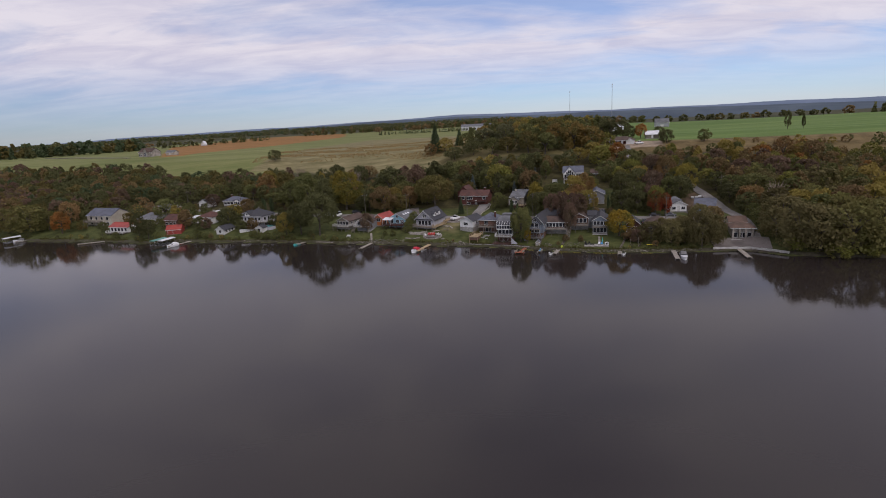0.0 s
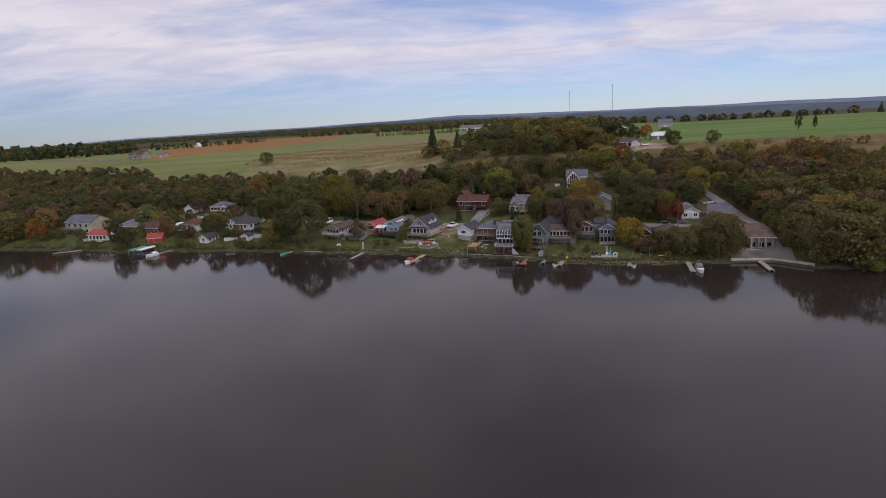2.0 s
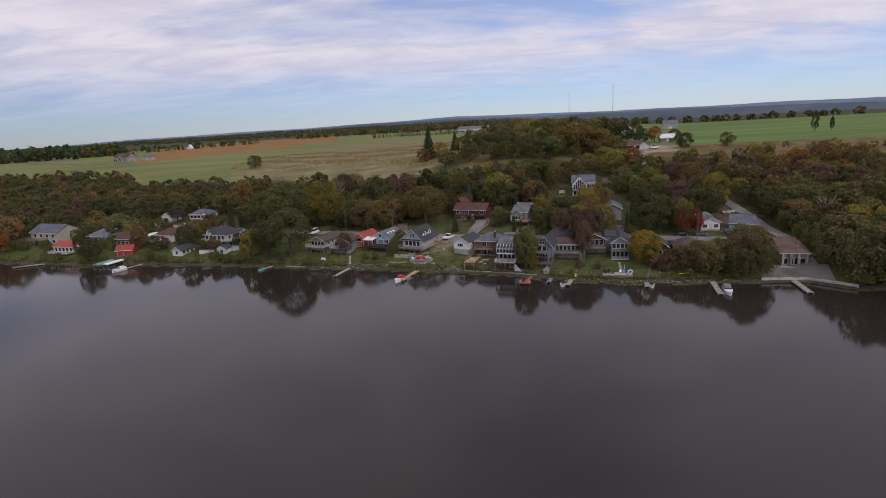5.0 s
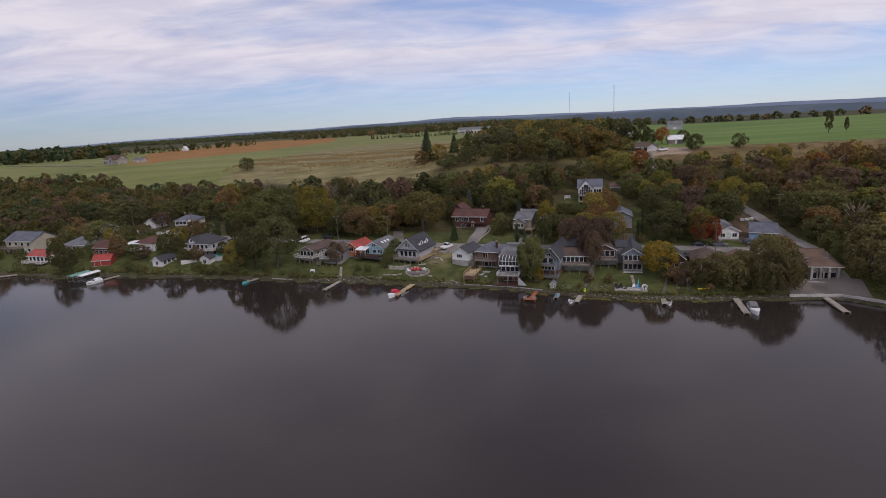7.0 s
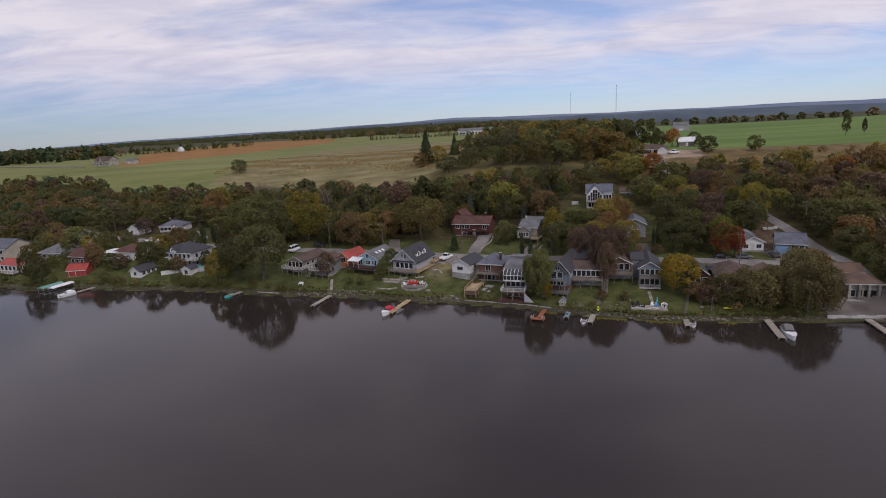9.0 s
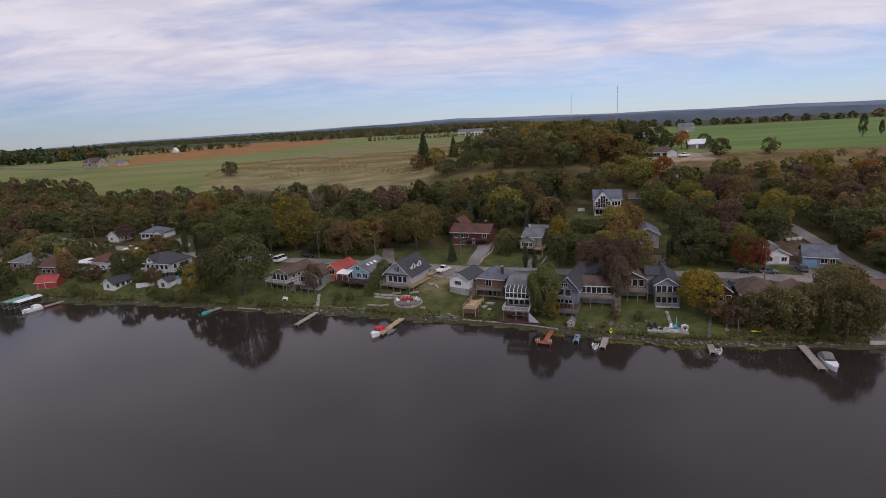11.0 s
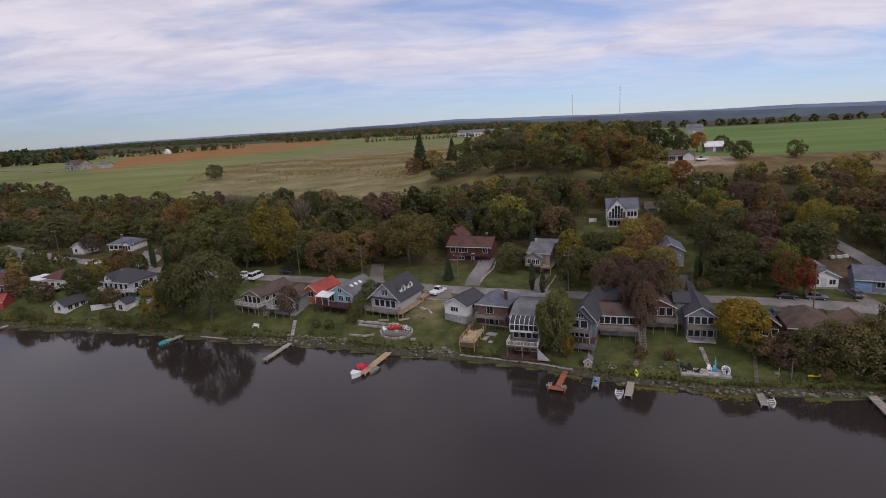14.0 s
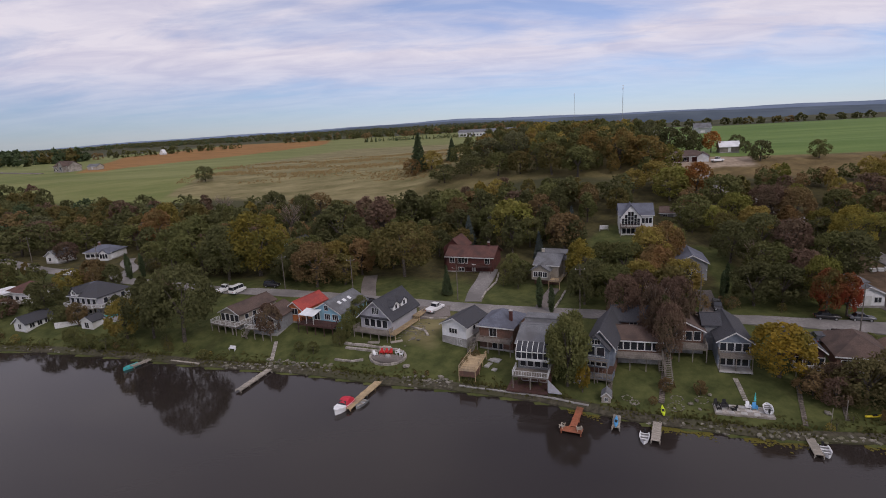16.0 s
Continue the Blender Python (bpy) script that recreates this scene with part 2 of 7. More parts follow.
TURQUOISE = surface("turquoise_vinyl", (0.05, 0.36, 0.36), (0.09, 0.48, 0.46), 2.0, 0.5)
GEL_WHITE = surface("white_gelcoat", (0.66, 0.67, 0.68), (0.76, 0.76, 0.76), 2.0, 0.3, spec=0.5)
RED_CANVAS = surface("red_canvas", (0.42, 0.02, 0.04), (0.55, 0.04, 0.06), 3.0, 0.7)
GREY_CANVAS = surface("grey_canvas", (0.12, 0.12, 0.12), (0.19, 0.185, 0.18), 3.0, 0.8)
ALU = surface("dull_aluminium", (0.42, 0.43, 0.44), (0.56, 0.57, 0.58), 3.0, 0.4, metal=0.7)
STEEL = surface("galvanised_steel", (0.30, 0.31, 0.32), (0.40, 0.41, 0.42), 3.0, 0.5, metal=0.6)
RUBBER = surface("black_rubber", (0.012, 0.012, 0.012), (0.025, 0.025, 0.025), 5.0, 0.85)
YELLOW_PLASTIC = surface("yellow_plastic", (0.60, 0.48, 0.02), (0.70, 0.58, 0.04), 2.0, 0.45)
LIME_PLASTIC = surface("lime_plastic", (0.50, 0.62, 0.02), (0.60, 0.72, 0.04), 2.0, 0.45)
BLUE_PLASTIC = surface("blue_plastic", (0.06, 0.25, 0.50), (0.09, 0.33, 0.60), 2.0, 0.45)
RED_PLASTIC = surface("red_plastic", (0.45, 0.02, 0.02), (0.55, 0.04, 0.035), 2.0, 0.45)
PAINTS = {k: surface("car_paint_" + k, v, tuple(min(c * 1.15, 1) for c in v), 1.0, 0.25, spec=0.6) for k, v in
          {"white": (0.68, 0.68, 0.68), "black": (0.018, 0.018, 0.02), "grey": (0.09, 0.095, 0.105), "sand": (0.50, 0.40, 0.20), "blue": (0.05, 0.08, 0.16)}.items()}


def meadow():
    """The land: lawns by the lake, woods floor, dry meadow, brown crop and green fields, split by straight field edges."""
    m = bpy.data.materials.new("land")
    m.use_nodes = True
    n, l = m.node_tree.nodes, m.node_tree.links
    bsdf = n["Principled BSDF"]
    bsdf.inputs["Roughness"].default_value, bsdf.inputs["Specular IOR Level"].default_value = 0.95, 0.1
    geo = n.new("ShaderNodeNewGeometry")
    wob = n.new("ShaderNodeTexNoise")
    wob.inputs["Scale"].default_value, wob.inputs["Detail"].default_value = 0.09, 4
    l.new(geo.outputs["Position"], wob.inputs["Vector"])
    off = n.new("ShaderNodeVectorMath")
    off.operation = "MULTIPLY_ADD"
    l.new(wob.outputs["Color"], off.inputs[0])
    off.inputs[1].default_value, off.inputs[2].default_value = (9, 9, 0), (-4.5, -4.5, 0)
    pos = n.new("ShaderNodeVectorMath")
    pos.operation = "ADD"
    l.new(geo.outputs["Position"], pos.inputs[0])
    l.new(off.outputs[0], pos.inputs[1])

    def blend(a, b, scale, lo=0.36, hi=0.66, squash=(1, 1, 1), detail=8):
        mp = n.new("ShaderNodeMapping")
        mp.inputs["Scale"].default_value = squash
        l.new(geo.outputs["Position"], mp.inputs[0])
        t = n.new("ShaderNodeTexNoise")
        t.inputs["Scale"].default_value, t.inputs["Detail"].default_value, t.inputs["Roughness"].default_value = scale, detail, 0.65
        l.new(mp.outputs[0], t.inputs["Vector"])
        r = n.new("ShaderNodeValToRGB")
        r.color_ramp.elements[0].position, r.color_ramp.elements[1].position = lo, hi
        r.color_ramp.elements[0].color, r.color_ramp.elements[1].color = (*a, 1), (*b, 1)
        l.new(t.outputs[0], r.inputs[0])
        return r.outputs[0]

    def within(corners, soft=3.0):
        """Mask of a convex patch of land, corners anticlockwise."""
        mask = None
        for (ax, ay), (bx, by) in zip(corners, corners[1:] + corners[:1]):
            k = math.hypot(bx - ax, by - ay)
            nx, ny = -(by - ay) / k, (bx - ax) / k
            dot = n.new("ShaderNodeVectorMath")
            dot.operation = "DOT_PRODUCT"
            l.new(pos.outputs[0], dot.inputs[0])
            dot.inputs[1].default_value = (nx, ny, 0)
            r = n.new("ShaderNodeMapRange")
            c = nx * ax + ny * ay
            r.inputs["From Min"].default_value, r.inputs["From Max"].default_value = c - soft / 2, c + soft / 2
            l.new(dot.outputs["Value"], r.inputs[0])
            if mask is None:
                mask = r.outputs[0]
            else:
                mul = n.new("ShaderNodeMath")
                mul.operation = "MULTIPLY"
                l.new(mask, mul.inputs[0])
                l.new(r.outputs[0], mul.inputs[1])
                mask = mul.outputs[0]
        return mask

    def over(base, top, mask):
        mix = n.new("ShaderNodeMix")
        mix.data_type = "RGBA"
        l.new(mask, mix.inputs[0])
        l.new(base, mix.inputs[6])
        l.new(top, mix.inputs[7])
        return mix.outputs[2]

    lawn = blend((0.044, 0.054, 0.018), (0.096, 0.104, 0.036), 0.28)
    straw = blend((0.120, 0.108, 0.048), (0.250, 0.215, 0.112), 0.09, squash=(0.5, 1.8, 1), detail=12)
    floor = blend((0.040, 0.036, 0.018), (0.085, 0.075, 0.030), 0.3)
    crop = blend((0.19, 0.100, 0.034), (0.30, 0.160, 0.058), 0.05, squash=(0.4, 2, 1))
    hay = blend((0.118, 0.140, 0.045), (0.200, 0.205, 0.082), 0.03, squash=(0.4, 2, 1))
    grain = blend((0.080, 0.135, 0.034), (0.145, 0.205, 0.060), 0.02, squash=(0.3, 2, 1))
    rough = blend((0.085, 0.076, 0.032), (0.170, 0.140, 0.064), 0.10, detail=12)
    scrub = blend((0.095, 0.070, 0.032), (0.190, 0.140, 0.065), 0.12)
    dirt_dark = blend((0.075, 0.055, 0.038), (0.15, 0.105, 0.072), 0.4)
    dirt = blend((0.22, 0.17, 0.12), (0.36, 0.29, 0.22), 0.4)
    far = blend((0.036, 0.040, 0.020), (0.078, 0.074, 0.038), 0.006, squash=(0.5, 1.5, 1))
    colour = far
    for corners, top, soft in PATCHES(lawn, straw, floor, crop, hay, grain, scrub, dirt, dirt_dark, rough):
        colour = over(colour, top, within(corners, soft))
    l.new(colour, bsdf.inputs["Base Color"])
    bp, tex = n.new("ShaderNodeBump"), n.new("ShaderNodeTexNoise")
    tex.inputs["Scale"].default_value, tex.inputs["Detail"].default_value = 1.2, 8
    l.new(geo.outputs["Position"], tex.inputs["Vector"])
    bp.inputs["Strength"].default_value, bp.inputs["Distance"].default_value = 0.6, 0.25
    l.new(tex.outputs[0], bp.inputs["Height"])
    l.new(bp.outputs[0], bsdf.inputs["Normal"])
    return m


def PATCHES(lawn, straw, floor, crop, hay, grain, scrub, dirt, dirt_dark, rough):
    """Fields as convex patches in plan, far to near."""
    return [
        ([(-900, 60), (700, -260), (700, 60), (100, 92), (-16, 122), (-900, 420)], floor, 6),
        ([(-640, 290), (-145, 160), (90, 450), (90, 900), (-440, 900)], hay, 5),
        ([(-290, 290), (-270, 292), (-190, 640), (-205, 860), (-420, 900), (-440, 600)], crop, 4),
        ([(-165, 176), (-20, 124), (0, 300), (-10, 470), (-120, 490), (-150, 270)], straw, 6),
        ([(-150, 480), (20, 450), (90, 880), (-230, 880)], hay, 6),
        ([(-80, 150), (-4, 128), (40, 240), (-20, 460)], straw, 6),
        ([(-30, 136), (90, 86), (90, 130), (0, 175)], rough, 5),
        ([(85, 92), (420, -20), (420, 90), (95, 125)], scrub, 6),
        ([(96, 122), (420, 60), (1100, 420), (300, 800), (150, 330)], grain, 5),
        ([(84, 104), (116, 98), (120, 114), (90, 122)], dirt, 3),
        ([(-420, 60), (-240, 20), (-240, 45), (-420, 110)], lawn, 5),
        ([(-240, 20), (-120, -8), (-60, -20), (-60, 36), (-150, 62), (-240, 60)], lawn, 4),
        ([(-60, -26), (30, -60), (110, -70), (108, -12), (-60, 44)], lawn, 4),
        ([(32, 20), (42, 14), (58, 44), (46, 50), (38, 42)], lawn, 3),
        ([(58, 0), (66, -2), (70, 26), (62, 30)], lawn, 2),
        ([(-70, 92), (-60, 90), (-52, 122), (-64, 126)], lawn, 3),
        ([(89, -8), (98, -14), (100, 16), (92, 10)], dirt_dark, 3),
        ([(-16, -9), (-8, -12), (-4, 2), (-14, 6)], straw, 3),
    ]


def lake():
    m = bpy.data.materials.new("lake_water")
    m.use_nodes = True
    n, l = m.node_tree.nodes, m.node_tree.links
    bsdf = n["Principled BSDF"]
    bsdf.inputs["Base Color"].default_value = (0.025, 0.020, 0.018, 1)
    bsdf.inputs["IOR"].default_value, bsdf.inputs["Specular IOR Level"].default_value = 1.33, 0.5
    geo = n.new("ShaderNodeNewGeometry")
    calm = n.new("ShaderNodeTexNoise")
    calm.inputs["Scale"].default_value, calm.inputs["Detail"].default_value = 0.018, 4
    l.new(geo.outputs["Position"], calm.inputs["Vector"])
    r = n.new("ShaderNodeMapRange")
    r.inputs["From Min"].default_value, r.inputs["From Max"].default_value = 0.35, 0.7
    r.inputs["To Min"].default_value, r.inputs["To Max"].default_value = 0.045, 0.11
    l.new(calm.outputs[0], r.inputs[0])
    l.new(r.outputs[0], bsdf.inputs["Roughness"])
    mp = n.new("ShaderNodeMapping")
    mp.inputs["Scale"].default_value, mp.inputs["Rotation"].default_value = (0.5, 1.3, 1), (0, 0, radians(-25))
    l.new(geo.outputs["Position"], mp.inputs[0])
    wave = n.new("ShaderNodeTexNoise")
    wave.inputs["Scale"].default_value, wave.inputs["Detail"].default_value = 1.1, 3
    l.new(mp.outputs[0], wave.inputs["Vector"])
    bp = n.new("ShaderNodeBump")
    bp.inputs["Strength"].default_value, bp.inputs["Distance"].default_value = 0.16, 0.06
    l.new(wave.outputs[0], bp.inputs["Height"])
    l.new(bp.outputs[0], bsdf.inputs["Normal"])
    return m


# ---- land form ----
SHORE_X = [-1500, -600, -240, -190, -168, -150, -134, -120, -100, -80, -57, -43, -32, -15, -4, 6, 14, 21, 28, 36, 43, 51, 60, 85, 92, 100, 124, 200, 600, 1500]
SHORE_Y = [420, 135, 31, 19, 14, 6.5, 8, 3, 0, -5, -12, -15, -18, -24, -26.5, -30, -33, -37, -40.5, -43, -45.4, -47, -48.2, -51, -52, -60, -67, -85, -190, -420]
INLAND_W = [-60, -6, -0.4, 0, 1.5, 8, 16, 28, 45, 85, 125, 160, 187, 260, 420, 700, 1200, 2500, 4800]
RISE_W = [-1.5, -0.5, -0.15, 0.35, 0.8, 2.2, 3.5, 5.0, 6.0, 7.2, 11, 18, 24, 27, 25.5, 27, 30, 33, 30]
INLAND_E = [-60, -6, -0.4, 0, 1.5, 8, 14, 25, 32, 48, 65, 88, 120, 165, 230, 300, 420, 700, 1200, 2500, 4800]
RISE_E = [-1.5, -0.5, -0.15, 0.35, 0.8, 1.4, 2.2, 4.2, 5.6, 6.4, 10, 14, 19.5, 27.5, 29, 27, 26, 27, 30, 33, 30]


def shore(x):
    return np.interp(x, SHORE_X, SHORE_Y)


def ease(a, b, v):
    u = np.clip((v - a) / (b - a), 0, 1)
    return u * u * (3 - 2 * u)


def ground(x, y):
    """Height of the land: a bank, lots, a road, a wooded slope, fields and far hills."""
    d = (y - shore(x)) * 0.95
    e = ease(-30, 45, x)
    z = np.interp(d, INLAND_W, RISE_W) * (1 - e) + np.interp(d, INLAND_E, RISE_E) * e
    z = z + 5 * np.exp(-((x - 45) / 70) ** 2 - ((y - 235) / 90) ** 2)
    z = z - 11 * ease(430, 900, y) * ease(120, 420, x)
    z = z - 12 * ease(1400, 3600, y) - 52 * ease(850, 3400, y) * ease(0.10, 0.34, x / np.maximum(y, 1))
    return z - 33 * ease(500, 4300, y) * np.minimum(np.abs(x) / (0.75 * (np.maximum(y, 1) + 200)), 1.2) ** 2


def spot(x, y, lift=0.0):
    return Vector((x, y, float(ground(x, y)) + lift))


# ---- mesh helpers ----
class Shape:
    """Collects boxes, prisms and tubes for one mesh."""

    def __init__(self):
        self.v, self.f = [], []

    def add(self, verts, faces, m=None):
        k = len(self.v)
        self.v += [tuple(m @ Vector(p)) if m else tuple(p) for p in verts]
        self.f += [tuple(i + k for i in q) for q in faces]
        return self

    def box(self, x0, x1, y0, y1, z0, z1, m=None):
        p = [(x, y, z) for z in (z0, z1) for y in (y0, y1) for x in (x0, x1)]
        return self.add(p, [(0, 2, 3, 1), (4, 5, 7, 6), (0, 1, 5, 4), (1, 3, 7, 5), (3, 2, 6, 7), (2, 0, 4, 6)], m)

    def prism(self, outline, y0, y1, m=None):
        """An outline in x, z (anticlockwise seen from -y), drawn out from y0 to y1."""
        k = len(outline)
        p = [(x, y0, z) for x, z in outline] + [(x, y1, z) for x, z in outline]
        f = [tuple(range(k)), tuple(range(2 * k - 1, k - 1, -1))] + [(i, i + k, (i + 1) % k + k, (i + 1) % k) for i in range(k)]
        return self.add(p, f, m)

    def slab(self, corners, thick, m=None):
        """A sheet of four corners, anticlockwise from above, with thickness below."""
        low = [(x, y, z - thick) for x, y, z in corners]
        return self.add(list(corners) + low, [(0, 1, 2, 3), (7, 6, 5, 4)] + [(i, i + 4, (i + 1) % 4 + 4, (i + 1) % 4) for i in range(4)], m)

    def tube(self, a, b, ra, rb=None, n=6):
        a, b = Vector(a), Vector(b)
        rb = ra if rb is None else rb
        q = (b - a).to_track_quat("Z", "Y").to_matrix()
        ring = [q @ Vector((math.cos(2 * math.pi * i / n), math.sin(2 * math.pi * i / n), 0)) for i in range(n)]
        p = [a + r * ra for r in ring] + [b + r * rb for r in ring]
        return self.add(p, [(i, (i + 1) % n, (i + 1) % n + n, i + n) for i in range(n)] + [tuple(range(n - 1, -1, -1)), tuple(range(n, 2 * n))])

    def loft(self, rings, closed=True):
        """Skin over rings of equal count, end rings capped."""
        n = len(rings[0])
        f = []
        for k in range(len(rings) - 1):
            f += [(k * n + i, k * n + (i + 1) % n, (k + 1) * n + (i + 1) % n, (k + 1) * n + i) for i in range(n)]
        if closed:
            f += [tuple(range(n - 1, -1, -1)), tuple(range((len(rings) - 1) * n, len(rings) * n))]
        return self.add([p for r in rings for p in r], f)

    def mesh(self, name, material, smooth=False):
        me = bpy.data.meshes.new(name)
        me.from_pydata(self.v, [], self.f)
        me.materials.append(material)
        if smooth:
            me.shade_smooth()
        me.update()
        return me


def part(name, shape, material, parent, label="", smooth=False):
    ob = new(name, shape.mesh(name, material, smooth) if isinstance(shape, Shape) else shape)
    ob.parent = parent
    if label:
        tagged(ob, label)
    return ob


def thing(name, m, label, category, group="", kind=""):
    ob = new(name)
    ob.matrix_basis = m
    ob.empty_display_size = 0.2
    return tagged(ob, label, category, group, kind)


# ---- land and water ----
def steps(lo, hi, near_lo, near_hi, step, grow=1.22):
    mid = list(np.arange(near_lo, near_hi + 0.01, step))
    up, s = [near_hi], step
    while up[-1] < hi:
        s *= grow
        up.append(min(up[-1] + s, hi))
    down, s = [near_lo], step
    while down[-1] > lo:
        s *= grow
        down.append(max(down[-1] - s, lo))
    return np.array(down[:0:-1] + mid + up[1:])


def sheet(name, xs, ys, z, material):
    gx, gy = np.meshgrid(xs, ys)
    gz = z(gx, gy)
    pts = np.stack([gx, gy, gz], -1).reshape(-1, 3)
    nx, ny = len(xs), len(ys)
    k = (np.arange(ny - 1)[:, None] * nx + np.arange(nx - 1)).reshape(-1, 1)
    faces = np.concatenate([k, k + 1, k + nx + 1, k + nx], 1)
    me = bpy.data.meshes.new(name)
    me.from_pydata(pts.tolist(), [], faces.tolist())
    me.materials.append(material)
    me.shade_smooth()
    return new(name, me)


def land_height(x, y):
    far = ease(1000, 2200, y)
    rough = 0.10 * np.sin(x * 0.9 + 1.7 * np.sin(y * 0.31)) * np.sin(y * 0.8 + 1.3 * np.sin(x * 0.27)) * ease(2, 10, y - shore(x))
    roll = far * (5.0 * np.sin(x * 0.004 + 1) * np.sin(y * 0.003) + 2.5 * np.sin(x * 0.013 + y * 0.009))
    return ground(x, y) + rough + roll


LAND = meadow()
tagged(sheet("ground", steps(-4600, 4600, -250, 150, 2.0), steps(-4600, 4800, -92, 150, 2.0, 1.12), land_height, LAND),
       "lawns, woodland floor and autumn fields rising from the lake", "ground", kind="structure")
tagged(sheet("water", steps(-4700, 4700, -200, 200, 50, 1.6), steps(-4700, 500, -200, 100, 50, 1.6), lambda x, y: x * 0, lake()),
       "calm dark lake reflecting sky and shore", "water", kind="structure")




def ridge(far, tops, seed, low, high):
    """A wooded ridge on the horizon: a long rounded hill with an uneven crest, distance haze painted into its colour.
    """
    sh, rows = Shape(), []
    for i in range(161):
        az = -62 + i * 124 / 160
        swell = 9 * math.sin(az * 0.21 + seed) + 5 * math.sin(az * 0.63 + 2 * seed) + 2.0 * math.sin(az * 2.3 + seed)
        top = float(np.interp(az, [-62, -40, 0, 8, 36, 62], tops)) + swell * far / 12000
        c, n = math.cos(radians(az)), math.sin(radians(az))
        rows.append([(r * n, r * c - 200, z) for r, z in ((far - 420, -90), (far - 120, top - 14), (far, top), (far + 200, -90))])
    for a, b in zip(rows, rows[1:]):
        for j in range(3):
            sh.add([a[j], b[j], b[j + 1], a[j + 1]], [(0, 1, 2, 3)])
    # low and high are woods colours already blued for distance haze
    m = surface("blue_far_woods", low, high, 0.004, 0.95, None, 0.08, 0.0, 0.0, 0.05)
    return tagged(new("backdrop", sh.mesh("backdrop", m)), "wooded ridge on the far horizon with blue-grey haze painted in", "hills", kind="structure")


# haze put into the base colours: paler and bluer on the farther ridge
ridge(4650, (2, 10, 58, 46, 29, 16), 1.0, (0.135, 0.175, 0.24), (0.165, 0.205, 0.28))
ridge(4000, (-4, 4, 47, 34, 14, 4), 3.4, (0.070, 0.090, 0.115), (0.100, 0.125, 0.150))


def strip(name, points, width, material, label, category="road", lift=0.10, end_width=None):
    """A made way laid along the ground."""
    pts = [Vector((*p, 0)) for p in points]
    line = []
    for a, b in zip(pts, pts[1:]):
        k = max(int((b - a).length / 1.5), 1)
        line += [a.lerp(b, i / k) for i in range(k)]
    line.append(pts[-1])
    for _ in range(6):
        line = [line[0]] + [(line[i - 1] + line[i] * 2 + line[i + 1]) / 4 for i in range(1, len(line) - 1)] + [line[-1]]
    sh, across = Shape(), 5
    rows = []
    for i, p in enumerate(line):
        d = (line[min(i + 1, len(line) - 1)] - line[max(i - 1, 0)]).normalized()
        side = Vector((d.y, -d.x, 0))
        u = i / (len(line) - 1)
        w = width + ((end_width or width) - width) * u
        row = []
        for j in range(across):
            q = p + side * w * (j / (across - 1) - 0.5)
            top = max(float(land_height(q.x + ox, q.y + oy)) for ox in (-1, 0, 1) for oy in (-1, 0, 1)) if lift > 0.05 else float(land_height(q.x, q.y))
            row.append((q.x, q.y, 0.5 * top + 0.5 * float(land_height(q.x, q.y)) + lift))
        rows.append(row)
    for a, b in zip(rows, rows[1:]):
        for j in range(across - 1):
            sh.add([a[j], a[j + 1], b[j + 1], b[j]], [(3, 2, 1, 0)])
    ob = new(name, sh.mesh(name, material))
    bm = bmesh.new()
    bm.from_mesh(ob.data)
    bmesh.ops.remove_doubles(bm, verts=bm.verts, dist=0.001)
    bmesh.ops.recalc_face_normals(bm, faces=bm.faces)
    ext = bmesh.ops.extrude_face_region(bm, geom=bm.faces[:])
    bmesh.ops.translate(bm, verts=[v for v in ext["geom"] if isinstance(v, bmesh.types.BMVert)], vec=(0, 0, -0.5))
    bmesh.ops.recalc_face_normals(bm, faces=bm.faces)
    bm.to_mesh(ob.data)
    bm.free()
    return tagged(ob, label, category, kind="structure")


SHORE_ROAD = [(-200, 92), (-150, 62), (-110, 44), (-69, 28), (-47, 22), (-18, 11.4), (0, 4.6), (13, 0), (36, -7), (60, -12.5), (80, -18), (101, -26)]
HILL_ROAD = [(97.5, -43), (100.5, -33), (102, -22), (102, 0), (101, 22), (99, 40), (95, 62), (92, 84), (96, 108)]
strip("road", SHORE_ROAD, 4.8, ASPHALT, "narrow grey shore road behind the lakeside cottages")
strip("road", HILL_ROAD, 4.0, ASPHALT, "grey lane climbing the hill between woods")
strip("driveway", [(1.2, 8), (2.5, 16), (5.5, 25), (6.5, 30)], 4.2, ASPHALT, "grey driveway up to the brick bungalow", "driveway", end_width=5)
strip("driveway", [(16, -1), (19.5, 8), (22, 13)], 2.8, GRAVEL, "gravel driveway up to the beige house", "driveway")
strip("driveway", [(-26, 16), (-27.5, 26), (-28, 34)], 4.0, GRAVEL, "gravel driveway under the trees", "driveway")
strip("driveway", [(-8, 6.5), (-8.5, 3.5), (-8, 0.5)], 7.5, GRAVEL, "gravel parking bay beside the shore road", "driveway", lift=0.13)
strip("driveway", [(51, -10), (53.5, -4), (55.5, 5)], 3.6, GRAVEL, "gravel driveway beside tall cedars", "driveway")
strip("driveway", [(88, -20), (88.5, -12), (88, -6)], 4.0, GRAVEL, "gravel driveway between two cottages", "driveway")
strip("driveway", [(-112, 46), (-112, 56), (-120, 64), (-122, 70)], 4.4, ASPHALT, "pale driveway up to the white bungalow", "driveway")
strip("parking_lot", [(82, -44.5), (92, -46.5), (99.5, -49.5)], 11, GRAVEL, "grey gravel yard on the waterfront", "gravel yard", lift=0.12)
strip("farm_lane", [(-480, 395), (-400, 345), (-330, 306)], 4, GRAVEL, "pale gravel lane to the farmhouse", "lane", lift=0.3)

TAKEN = []  # plan circles kept free of trees


